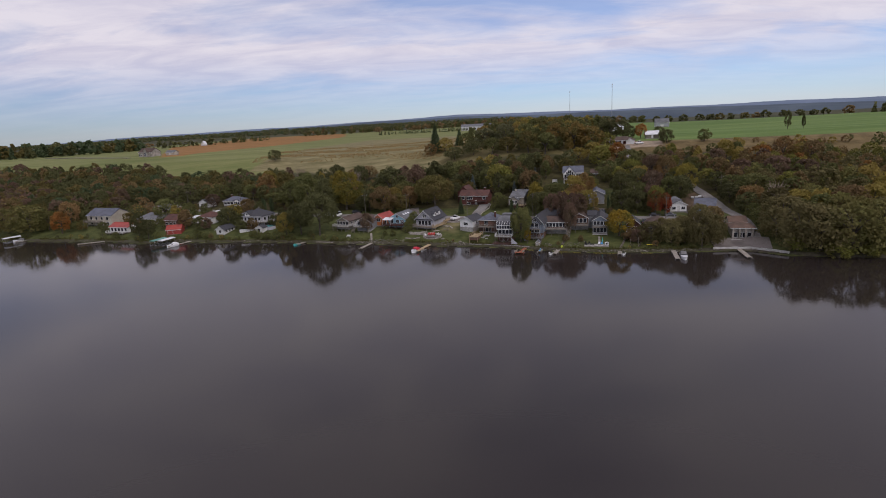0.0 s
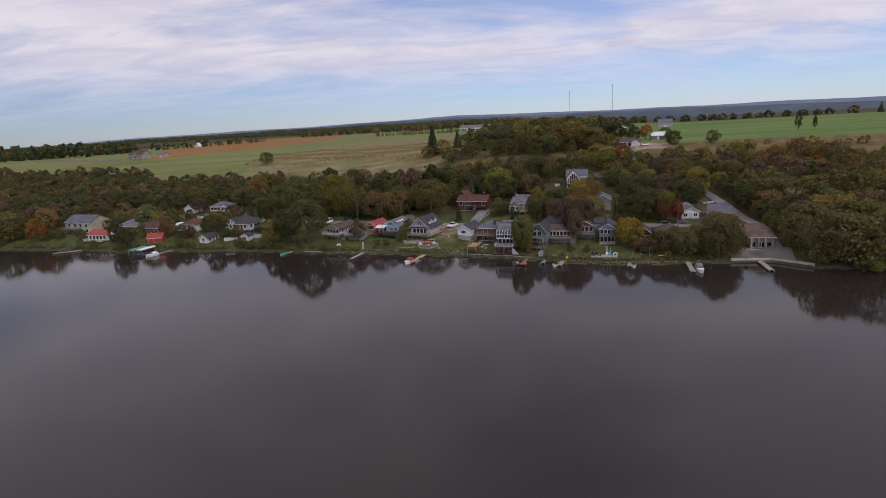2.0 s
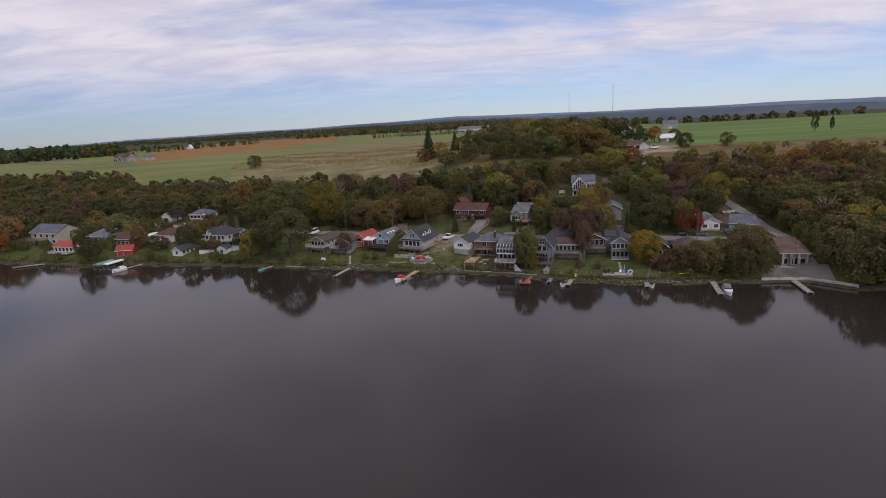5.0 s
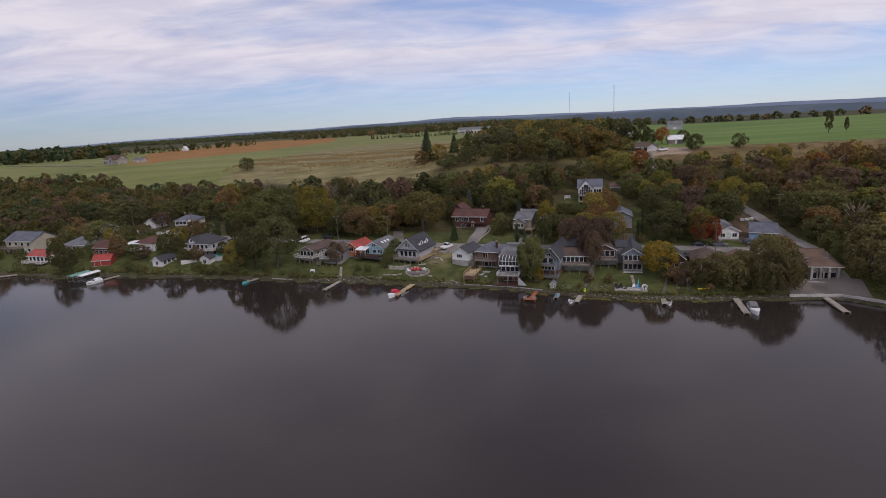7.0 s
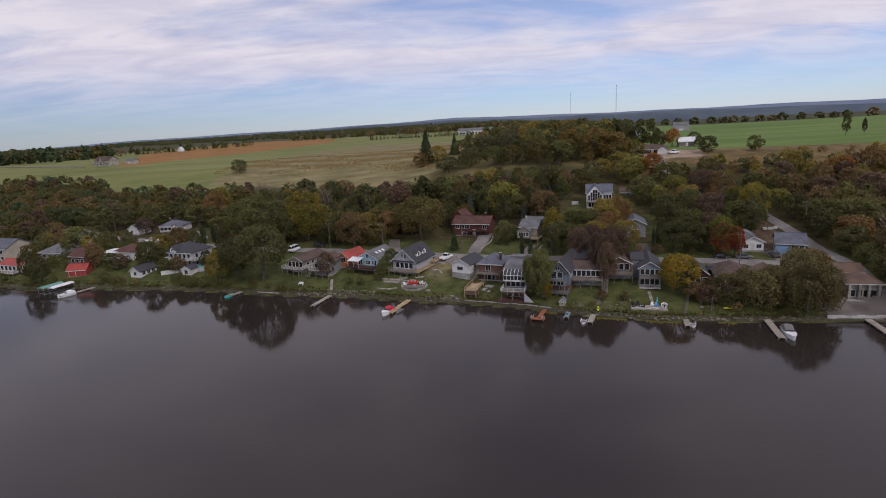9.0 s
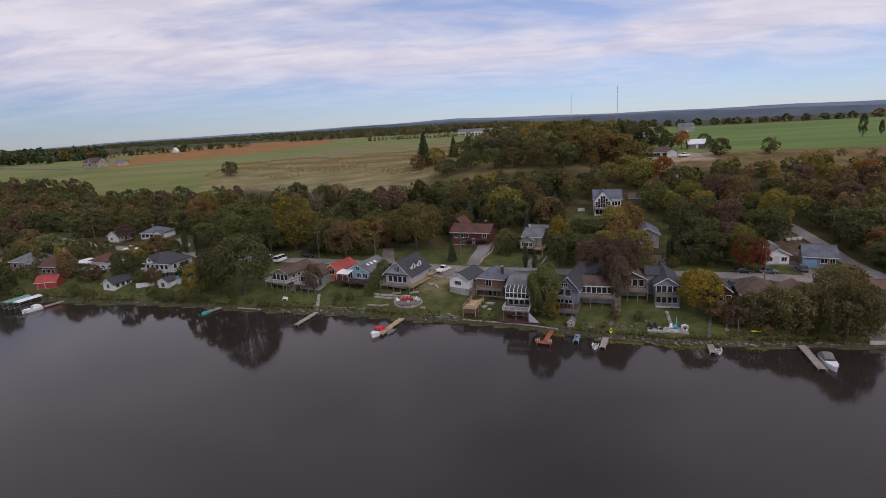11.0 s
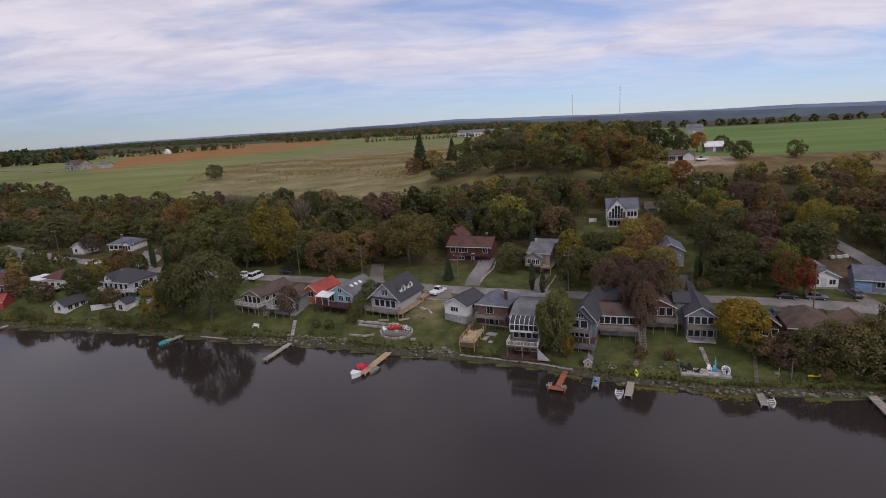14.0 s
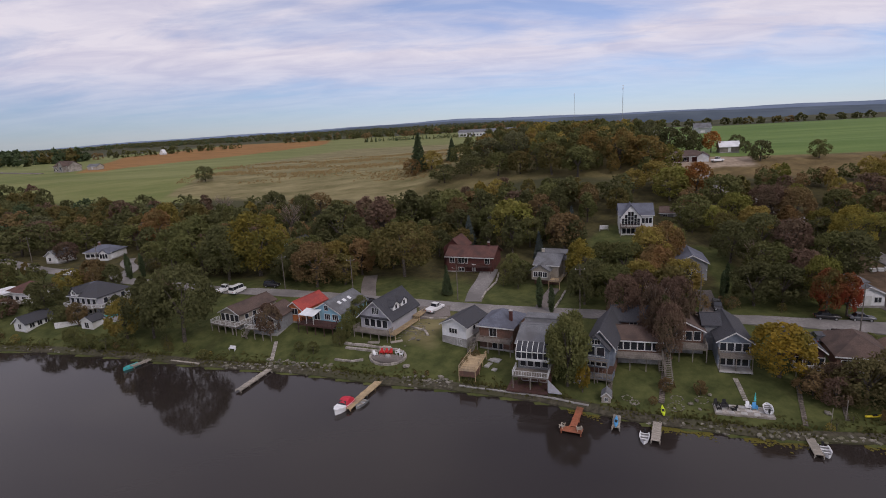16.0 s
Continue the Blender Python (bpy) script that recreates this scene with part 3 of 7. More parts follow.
def keep_clear(points, r):
    for (ax, ay), (bx, by) in zip(points, points[1:]):
        k = max(int(math.hypot(bx - ax, by - ay) / 3), 1)
        TAKEN.extend((ax + (bx - ax) * i / k, ay + (by - ay) * i / k, r) for i in range(k + 1))


keep_clear(SHORE_ROAD, 4.2)
keep_clear(HILL_ROAD[:4], 4.5)
keep_clear(HILL_ROAD[3:], 3.2)
keep_clear([(1.2, 8), (6.5, 30)], 4)
keep_clear([(-26, 16), (-28, 34)], 4)
keep_clear([(16, -1), (22, 13)], 4)
keep_clear([(-8, 18), (-2, 24)], 7)
keep_clear([(34, 18), (48, 42)], 7)
keep_clear([(62.5, 2), (66, 28)], 2.6)
keep_clear([(-66, 92), (-58, 124)], 5)
keep_clear([(-112, 46), (-122, 70)], 5)
keep_clear([(-128, 60), (-118, 66)], 7)
keep_clear([(92, -24), (96, 14)], 6)
keep_clear([(-196, 84), (-150, 62)], 7)


# ---- houses ----
class House:
    """A dwelling with its parts. Local x runs along the lake front, y inland, origin at the middle of the front wall."""

    def __init__(self, x, y, w, d, h, roof, rise, wall, cover, label, rz=-18, over=0.45, plinth=0.5, plinth_mat=None, name="house", category="house", lift=0.0):
        z = min(float(ground(x + c * w / 2, y + s)) for c in (-1, 1) for s in (0,)) + lift
        self.w, self.d, self.h, self.cover, self.rise, self.kind = w, d, h, cover, rise, roof
        self.m = pose(x, y, z, 0, 0, rz)
        self.ob = thing(name, self.m, label, category)
        c = self.m @ Vector((0, d / 2, 0))
        TAKEN.append((c.x, c.y, max(w, d) * 0.62))
        hw = w / 2
        sh = Shape()
        if roof == "front":
            sh.prism([(-hw, plinth), (hw, plinth), (hw, h), (0, h + rise), (-hw, h)], 0, d)
        elif roof == "side":
            k = len(sh.v)
            o = [(0, plinth), (0, h), (d / 2, h + rise), (d, h), (d, plinth)]
            p = [(-hw, y, z) for y, z in o] + [(hw, y, z) for y, z in o]
            sh.add(p, [(0, 1, 2, 3, 4), (9, 8, 7, 6, 5)] + [(i, i + 5, (i + 1) % 5 + 5, (i + 1) % 5) for i in range(5)])
        else:
            sh.box(-hw, hw, 0, d, plinth, h)
        self.wall = part("wall", sh, wall, self.ob)
        part("foundation", Shape().box(-hw - 0.06, hw + 0.06, -0.06, d + 0.06, -2.5, plinth), plinth_mat or BLOCK, self.ob, "grey block foundation")
        self.roof = part("roof", self.roof_shape(hw, 0, d, h, roof, rise, over), cover, self.ob)
        if roof == "front":
            fs = Shape()
            t = rise / hw
            for sgn in (-1, 1):
                fs.slab([(0, -over - 0.03, h + rise + 0.06), (sgn * (hw + over), -over - 0.03, h - over * t + 0.06), (sgn * (hw + over), -over, h - over * t + 0.06), (0, -over, h + rise + 0.06)][::sgn], 0.26)
            part("bargeboard", fs, TRIM, self.ob, "white painted bargeboard")
        elif roof != "flat":
            fs = Shape().box(-hw - over, hw + over, -over - 0.04, -over, h - 0.30, h - 0.06) if roof == "hip" else Shape().box(-hw - over, hw + over, -over - 0.04, -over, h - over * rise / (d / 2) - 0.16, h - over * rise / (d / 2) + 0.06)
            part("gutter", fs, TRIM, self.ob, "white gutter")

    @staticmethod
    def roof_shape(hw, y0, y1, h, roof, rise, over, x=0.0):
        sh, t = Shape(), 0.2
        if roof == "front":
            s = rise / hw
            for sgn in (-1, 1):
                c = [(x, y0 - over, h + rise + 0.1), (x, y1 + over, h + rise + 0.1), (x + sgn * (hw + over), y1 + over, h - over * s + 0.1), (x + sgn * (hw + over), y0 - over, h - over * s + 0.1)]
                sh.slab(c[::-1] if sgn > 0 else c, t)
            sh.box(x - 0.12, x + 0.12, y0 - over, y1 + over, h + rise + 0.06, h + rise + 0.15)
        elif roof == "side":
            mid, s = (y0 + y1) / 2, rise / ((y1 - y0) / 2)
            for ya, sgn in ((y0 - over, 1), (y1 + over, -1)):
                c = [(x - hw - over, ya, h - over * s + 0.1), (x + hw + over, ya, h - over * s + 0.1), (x + hw + over, mid, h + rise + 0.1), (x - hw - over, mid, h + rise + 0.1)]
                sh.slab(c if sgn > 0 else c[::-1], t)
            sh.box(x - hw - over, x + hw + over, mid - 0.12, mid + 0.12, h + rise + 0.06, h + rise + 0.15)
        elif roof == "hip":
            a, b, mid = hw + over, (y1 - y0) / 2 + over, (y0 + y1) / 2
            r = max(a - b, 0.0) if a > b else 0.0
            q = 0.0 if a > b else b - a
            p = [(x - a, mid - b, h), (x + a, mid - b, h), (x + a, mid + b, h), (x - a, mid + b, h), (x - r, mid - q, h + rise), (x + r, mid + q, h + rise)]
            p = p[:4] + [(x - r, mid - q, h + rise), (x + r, mid + q, h + rise)]
            f = [(3, 2, 1, 0)] + ([(0, 1, 5, 4), (1, 2, 5), (2, 3, 4, 5), (3, 0, 4)] if a > b else [(0, 1, 4), (1, 2, 5, 4), (2, 3, 5), (3, 0, 4, 5)])
            sh.add(p, f)
            sh.box(x - a, x + a, mid - b, mid + b, h - 0.14, h)
        else:
            sh.box(x - hw - over, x + hw + over, y0 - over, y1 + over, h, h + t)
        return sh

    def face(self, side, at=0.0):
        if side == "f":
            return Matrix.Translation((0, at, 0))
        if side == "r":
            return Matrix.Translation((self.w / 2 + at, self.d / 2, 0)) @ pose(0, 0, 0, 0, 0, 90)
        return Matrix.Translation((-self.w / 2 - at, self.d / 2, 0)) @ pose(0, 0, 0, 0, 0, -90)

    def window(self, u, z, w, h, side="f", at=0.0, cols=2, rows=1, trim=None, name="window"):
        """A framed window or glazed door set into a wall face: u along the face, z its sill."""
        m = self.face(side, at)
        fr, t = Shape(), 0.10
        fr.box(u - w / 2 - t, u - w / 2, -0.07, 0.03, z - t, z + h + t, m).box(u + w / 2, u + w / 2 + t, -0.07, 0.03, z - t, z + h + t, m)
        fr.box(u - w / 2, u + w / 2, -0.07, 0.03, z + h, z + h + t, m).box(u - w / 2, u + w / 2, -0.10, 0.03, z - t, z, m)
        for i in range(1, cols):
            c = u - w / 2 + w * i / cols
            fr.box(c - 0.035, c + 0.035, -0.06, 0.0, z, z + h, m)
        for i in range(1, rows):
            c = z + h * i / rows
            fr.box(u - w / 2, u + w / 2, -0.055, 0.0, c - 0.03, c + 0.03, m)
        win = part(name, fr, trim or TRIM, self.ob)
        part("pane", Shape().box(u - w / 2, u + w / 2, -0.03, 0.02, z, z + h, m), GLASS, win)
        return win

    def door(self, u, z=0.5, side="f", mat=None, w=0.95):
        m = self.face(side)
        dr = part("door", Shape().box(u - w / 2, u + w / 2, -0.06, 0.02, z, z + 2.05, m), mat or TRIM, self.ob)
        part("door_frame", Shape().box(u - w / 2 - 0.1, u - w / 2, -0.08, 0.02, z, z + 2.15, m).box(u + w / 2, u + w / 2 + 0.1, -0.08, 0.02, z, z + 2.15, m).box(u - w / 2, u + w / 2, -0.08, 0.02, z + 2.05, z + 2.15, m), TRIM, dr)

    def deck(self, x0, x1, y0, y1, z, mat, rail=None, posts=True, sides="flr", name="deck", rail_h=1.0):
        """A raised timber deck of boards with posts and a railing of balusters."""
        sh = Shape()
        k = max(int((y1 - y0) / 0.3), 2)
        board = Shape().box(x0, x1, 0, (y1 - y0) / k - 0.02, z - 0.05, z).mesh("board", mat)
        sh.box(x0, x1, y0, y0 + 0.06, z - 0.28, z - 0.05).box(x0, x0 + 0.06, y0, y1, z - 0.28, z - 0.05).box(x1 - 0.06, x1, y0, y1, z - 0.28, z - 0.05)
        sh.box(x0, x1, y1 - 0.06, y1, z - 0.28, z - 0.05)
        dk = part(name, sh, mat, self.ob)
        for i in range(k):
            b = new("board", board)
            b.parent, b.location = dk, (0, y0 + (y1 - y0) * i / k, 0)
        if posts:
            n = max(int((x1 - x0) / 2.2), 1)
            for i in range(n + 1):
                x = x0 + 0.08 + (x1 - x0 - 0.16) * i / n
                part("post", Shape().box(x - 0.07, x + 0.07, y0 + 0.02, y0 + 0.16, -2.2, z - 0.05), mat, dk)
        if rail:
            rl = Shape()
            runs = []
            if "f" in sides:
                runs.append(((x0, y0 + 0.05), (x1, y0 + 0.05)))
            if "l" in sides:
                runs.append(((x0 + 0.05, y0), (x0 + 0.05, y1)))
            if "r" in sides:
                runs.append(((x1 - 0.05, y0), (x1 - 0.05, y1)))
            for (ax, ay), (bx, by) in runs:
                ln = math.hypot(bx - ax, by - ay)
                for zz in (z + rail_h, z + 0.12):
                    rl.box(min(ax, bx) - 0.04, max(ax, bx) + 0.04, min(ay, by) - 0.04, max(ay, by) + 0.04, zz - 0.07, zz)
                c = max(int(ln / 0.28), 1)
                for i in range(c + 1):
                    px, py = ax + (bx - ax) * i / c, ay + (by - ay) * i / c
                    g = 0.05 if i % 6 == 0 or i == c else 0.018
                    rl.box(px - g, px + g, py - g, py + g, z, z + rail_h - 0.03)
            part("railing", rl, rail, dk)
        return dk

    def steps(self, x, y0, y1, z0, z1, w, mat, rail=True):
        """A straight timber stair going down towards the lake from y1 to y0."""
        sh, n = Shape(), max(int(abs(z1 - z0) / 0.18), 2)
        for i in range(n):
            u = (i + 0.5) / n
            yy, zz = y0 + (y1 - y0) * u, z0 + (z1 - z0) * u
            sh.box(x - w / 2, x + w / 2, yy - 0.15, yy + 0.15, zz - 0.04, zz)
        for s in (-1, 1):
            sh.slab([(x + s * w / 2 - 0.03, y0, z0), (x + s * w / 2 + 0.03, y0, z0), (x + s * w / 2 + 0.03, y1, z1), (x + s * w / 2 - 0.03, y1, z1)], 0.25)
            if rail:
                sh.slab([(x + s * w / 2 - 0.03, y0, z0 + 0.95), (x + s * w / 2 + 0.03, y0, z0 + 0.95), (x + s * w / 2 + 0.03, y1, z1 + 0.95), (x + s * w / 2 - 0.03, y1, z1 + 0.95)], 0.08)
                for i in range(5):
                    u = i / 4
                    yy, zz = y0 + (y1 - y0) * u, z0 + (z1 - z0) * u
                    sh.box(x + s * w / 2 - 0.04, x + s * w / 2 + 0.04, yy - 0.04, yy + 0.04, zz - 0.3, zz + 0.95)
        return part("stair", sh, mat, self.ob)

    def chimney(self, x, y, z0, z1, mat=None, w=0.6):
        c = part("chimney", Shape().box(x - w / 2, x + w / 2, y - w / 2, y + w / 2, z0, z1), mat or BRICK_RED, self.ob)
        part("chimney_cap", Shape().box(x - w / 2 - 0.06, x + w / 2 + 0.06, y - w / 2 - 0.06, y + w / 2 + 0.06, z1, z1 + 0.1), CONCRETE, c)

    def wing(self, x, y0, y1, w, h, roof, rise, wall, cover, over=0.35, z0=0.0):
        """A lower or taller block of the same house."""
        hw = w / 2
        sh = Shape()
        if roof == "front":
            sh.prism([(x - hw, z0), (x + hw, z0), (x + hw, h), (x, h + rise), (x - hw, h)], y0, y1)
        elif roof == "side":
            mid = (y0 + y1) / 2
            o = [(y0, z0), (y0, h), (mid, h + rise), (y1, h), (y1, z0)]
            sh.add([(x - hw, y, z) for y, z in o] + [(x + hw, y, z) for y, z in o], [(0, 1, 2, 3, 4), (9, 8, 7, 6, 5)] + [(i, i + 5, (i + 1) % 5 + 5, (i + 1) % 5) for i in range(5)])
        else:
            sh.box(x - hw, x + hw, y0, y1, z0, h)
        wg = part("wing", sh, wall, self.ob)
        part("wing_roof", self.roof_shape(hw, y0, y1, h, roof, rise, over, x), cover, wg)
        return wg

    def dormer(self, y, side=1, z=None, w=2.6):
        """A small gabled dormer on a front-gabled roof's slope."""
        hw = self.w / 2
        run = hw * 0.55
        z = self.h + self.rise * (1 - 0.78)
        x = side * hw * 0.80
        m = Matrix.Translation((x, y, z)) @ pose(0, 0, 0, 0, 0, 90 * side)
        body = part("dormer", Shape().prism([(-w / 2, -0.2), (w / 2, -0.2), (w / 2, 1.15), (0, 1.95), (-w / 2, 1.15)], 0, run + 0.8, m), WHITE, self.ob)
        rf = Shape()
        for s in (-1, 1):
            c = [(0, -0.25, 2.08), (0, run + 0.9, 2.08), (s * (w / 2 + 0.25), run + 0.9, 0.98), (s * (w / 2 + 0.25), -0.25, 0.98)]
            rf.slab(c[::-1] if s > 0 else c, 0.12, m)
        part("dormer_roof", rf, self.cover, body)
        part("dormer_window", Shape().box(-0.3, 0.3, -0.05, 0.03, 0.2, 1.2, m), GLASS, body)


def row_of_windows(hs, n, z, w, h, span, side="f", at=0.0, cols=1, mid=0.0):
    for i in range(n):
        hs.window(mid + span * ((i + 0.5) / n - 0.5), z, w, h, side, at, cols)


# west shore
q = House(-191.6, 40, 17, 11, 5.6, "side", 2.8, CREAM, ROOF_SLATE, "large two-storey cream house with a slate-grey roof")
row_of_windows(q, 4, 0.9, 1.4, 1.3, 15), row_of_windows(q, 4, 3.4, 1.4, 1.3, 15)
q.deck(-8, 2, -3, 0, 2.6, DECK_WOOD, DECK_WOOD)
q = House(-173, 25.5, 12, 7, 3.0, "side", 1.6, WHITE, ROOF_RED, "white lakeside cottage with a bright red roof")
row_of_windows(q, 5, 0.9, 1.3, 1.5, 11), q.window(0, 1, 1.2, 1.1, "r")
q.deck(-5, 6, -3.4, 0, 0.6, DECK_WOOD, TRIM)
q = House(-164, 36, 14, 10, 3.0, "hip", 2.6, GREY, ROOF_GREY, "grey bungalow with a weathered hipped roof")
row_of_windows(q, 4, 0.9, 1.5, 1.2, 12), q.deck(-6, 6, -2.6, 0, 0.7, DECK_WOOD, DECK_WOOD)
q = House(-166, 57, 10, 8, 3.2, "side", 2.0, CREAM, ROOF_GREY, "pale cottage behind the shore row")
row_of_windows(q, 3, 0.9, 1.4, 1.2, 8)
q = House(-147, 26, 8, 8, 3.6, "side", 2.2, BRICK_BROWN, ROOF_RUST, "brown cottage with a dark red roof")
row_of_windows(q, 3, 1.0, 1.4, 1.3, 7), q.deck(-4, 4, -2, 0, 1.0, DARK_WOOD, DECK_WOOD)
q = House(-131, 28.6, 9, 9, 3.6, "hip", 2.2, WHITE, ROOF_RUST, "white cottage with a red-brown hipped roof and a flat porch")
row_of_windows(q, 3, 1.0, 1.5, 1.3, 8)
q.wing(-5.5, -2.5, 4, 6.5, 3.5, "flat", 0, WHITE, ROOF_WHITE, z0=2.9)
q.deck(-8.8, 4.5, -3.2, 0, 1.2, DECK_WOOD, TRIM)
for x in (-8.6, -6.4, -4.4, -2.4):
    part("porch_post", Shape().box(x - 0.09, x + 0.09, -2.4, -2.2, 1.2, 3.0), TRIM, q.ob)
q = House(-116, 10, 4.4, 7.2, 2.5, "front", 1.5, WHITE, ROOF_DARK, "small white boathouse with a dark gable roof", name="boathouse", category="boathouse", plinth=0.2)
q.window(0, 0.9, 1.0, 1.2), row_of_windows(q, 3, 0.9, 1.2, 1.1, 6, "r", cols=2)
q = House(-103, 17, 10.5, 10, 5.4, "hip", 3.0, LILAC, ROOF_DARK, "large pale two-storey house with a dark hipped roof and balcony")
row_of_windows(q, 5, 0.8, 1.1, 1.6, 9.8), row_of_windows(q, 5, 3.3, 1.1, 1.5, 9.8), row_of_windows(q, 3, 3.3, 1.2, 1.4, 8, "r"), row_of_windows(q, 3, 0.8, 1.2, 1.5, 8, "r")
q.deck(-5.2, 5.2, -1.8, 0, 2.9, DECK_WOOD, TRIM), q.deck(5.3, 7.6, -1, 8, 2.9, DECK_WOOD, TRIM, sides="fr")
q.wing(-2.6, -0.4, 4, 2.4, 6.6, "front", 1.2, WHITE, ROOF_DARK, z0=5.4), q.window(-2.6, 5.9, 0.9, 0.9, at=-0.4)
q.wing(-6.5, 4, 12, 6, 4.6, "hip", 2.2, LILAC, ROOF_SLATE)
q = House(-134.5, 72, 10.8, 8, 2.9, "hip", 2.0, WHITE, ROOF_SLATE, "white bungalow with a blue-grey hipped roof", rz=-4)
row_of_windows(q, 3, 0.9, 1.5, 1.2, 5.6, mid=-2.4), q.chimney(-2, 4, 3, 5.8, BRICK_BROWN)
q.wing(3.3, -1.8, 3, 3.6, 2.7, "front", 1.3, WHITE, ROOF_SLATE), row_of_windows(q, 3, 0.8, 0.8, 1.6, 3.2, at=-1.8, mid=3.3)
q = House(-150, 69, 6, 7, 3.0, "front", 1.8, WHITE, ROOF_GREY, "small white gabled cottage beside a red tree")
q.window(-1, 1, 1.2, 1.2), q.door(1.5)

# middle row
q = House(-57.6, 3.2, 6.4, 12, 3.6, "front", 1.5, BEIGE, ROOF_BROWN, "long beige cottage with a brown shingle roof and white deck rail", lift=0.4, rz=-26)
row_of_windows(q, 4, 1.5, 1.2, 1.7, 6.2), row_of_windows(q, 4, 1.7, 1.1, 1.2, 10, "r", cols=1)
q.deck(-3.8, 3.25, -2.6, 0, 1.4, DECK_WOOD, TRIM, sides="fl"), q.deck(3.25, 4.5, -2.6, 8, 1.4, DECK_WOOD, TRIM, sides="fr")
q = House(-47.6, -1.5, 6.4, 8, 4.2, "front", 1.7, GREY, ROOF_BROWN, "grey cottage half hidden by a small tree, with a white-railed porch", lift=0.2)
row_of_windows(q, 3, 2.4, 1.5, 1.5, 6), q.deck(-3.6, 3.4, -2.4, 0, 2.2, DECK_WOOD, TRIM), q.steps(-4.2, -2.6, 0.4, 0.1, 2.2, 1.1, DECK_WOOD)
q = House(-41.8, 3.5, 4.8, 9, 3.7, "front", 1.7, ORANGE_WALL, ROOF_RED, "narrow orange cottage with a red metal roof", rz=-26)
q.window(0, 2.2, 2.0, 1.4), row_of_windows(q, 3, 1.5, 1.0, 1.2, 7, "r", cols=1)
q = House(-33.2, -0.5, 8.2, 11, 4.2, "front", 2.2, SKYBLUE, ROOF_GREY, "light blue cottage with a grey roof and dark timber deck", rz=-24)
row_of_windows(q, 2, 2.3, 1.5, 1.3, 4.5, mid=1.5, cols=3), q.window(0.2, 4.5, 1.0, 1.1), q.window(-2.6, 2.0, 1.5, 1.9)
q.deck(-5.6, 4.3, -3.6, 0, 1.9, DARK_WOOD, DARK_WOOD)
awn = Shape().slab([(-5.5, -3.2, 4.0), (-1.2, -3.2, 4.0), (-1.2, 0, 4.6), (-5.5, 0, 4.6)], 0.12)
porch = part("porch_roof", awn, ROOF_WHITE, q.ob, "white sheet porch roof")
for x in (-5.4, -3.3, -1.3):
    part("porch_post", Shape().box(x - 0.06, x + 0.06, -3.15, -3.03, 1.9, 3.9), TRIM, porch)
for y in (2.6, 4.6, 6.6):
    part("skylight", Shape().slab([(1.4, y, 5.86), (2.2, y, 5.43), (2.2, y + 0.9, 5.43), (1.4, y + 0.9, 5.86)], 0.1), ROOF_WHITE, q.ob, "white framed skylight")
q = House(-20.8, -5.5, 8.2, 11, 4.5, "front", 3.6, LILAC, ROOF_DARK, "pale grey storey-and-a-half house with a steep dark roof and dormers", rz=-26, over=0.7)
row_of_windows(q, 4, 2.0, 1.2, 1.7, 6.4), row_of_windows(q, 2, 5.0, 0.7, 1.4, 1.8, cols=2)
part("belt", Shape().box(-4.3, 4.3, -0.5, 0.05, 4.0, 4.35), ROOF_DARK, q.ob, "dark skirt roof across the gable")
q.dormer(3.6), q.dormer(7.0)
q.deck(-4.6, 4.4, -2.4, 0, 1.5, DECK_WOOD, DECK_WOOD), q.deck(4.45, 5.9, -1.5, 8.5, 1.5, TAN_WOOD, TAN_WOOD, sides="fr"), q.deck(4.45, 6.2, 8.5, 11.5, 2.4, TAN_WOOD, TAN_WOOD, sides="r")
q = House(-3.3, -12.0, 6.0, 8.5, 4.6, "front", 1.5, WHITE, ROOF_DARK, "small white cottage on a grey block basement", rz=-32, plinth=1.8)
q.window(-0.2, 2.7, 1.9, 1.0, cols=3), q.window(1.3, 0.3, 1.1, 1.2), row_of_windows(q, 2, 3.0, 0.9, 0.9, 4, "r", cols=1)
q = House(5.3, -15.2, 7.2, 8.5, 5.3, "hip", 2.3, BRICK_BROWN, ROOF_SLATE, "brown brick cottage with a blue-grey hipped roof", rz=-23)
q.window(-0.6, 3.1, 1.5, 1.7, cols=2), q.window(0.3, 0.4, 2.2, 1.9, cols=2), q.window(1, 3.2, 1.2, 1.2, "r")
q.deck(-3.6, 3.6, -1.8, 0, 2.7, DECK_WOOD, DECK_WOOD), q.chimney(2.6, 2.2, 5.2, 8.2), q.steps(-4.4, -3.6, -0.2, 0.6, 2.6, 1.1, DECK_WOOD)
q.wing(4.8, 9, 13, 5.0, 3.2, "flat", 0, GREY, ROOF_GREY, z0=0)
# three-level house with glass sunroom
q = House(11.5, -27.0, 6.0, 12, 7.8, "side", 1.2, GREY, ROOF_GREY, "three-level grey house with a white glazed sunroom and balcony", rz=-17, plinth=2.6, plinth_mat=BRICK_BROWN)
row_of_windows(q, 4, 3.2, 1.0, 1.9, 5.4, cols=1), row_of_windows(q, 3, 0.3, 1.2, 2.0, 5.0, cols=1)
sun_room = part("sunroom", Shape().box(-3, 3, -2.0, 0, 5.1, 5.55).box(-3, 3, -2.0, -1.9, 6.7, 6.85), TRIM, q.ob, "white glazed sunroom")
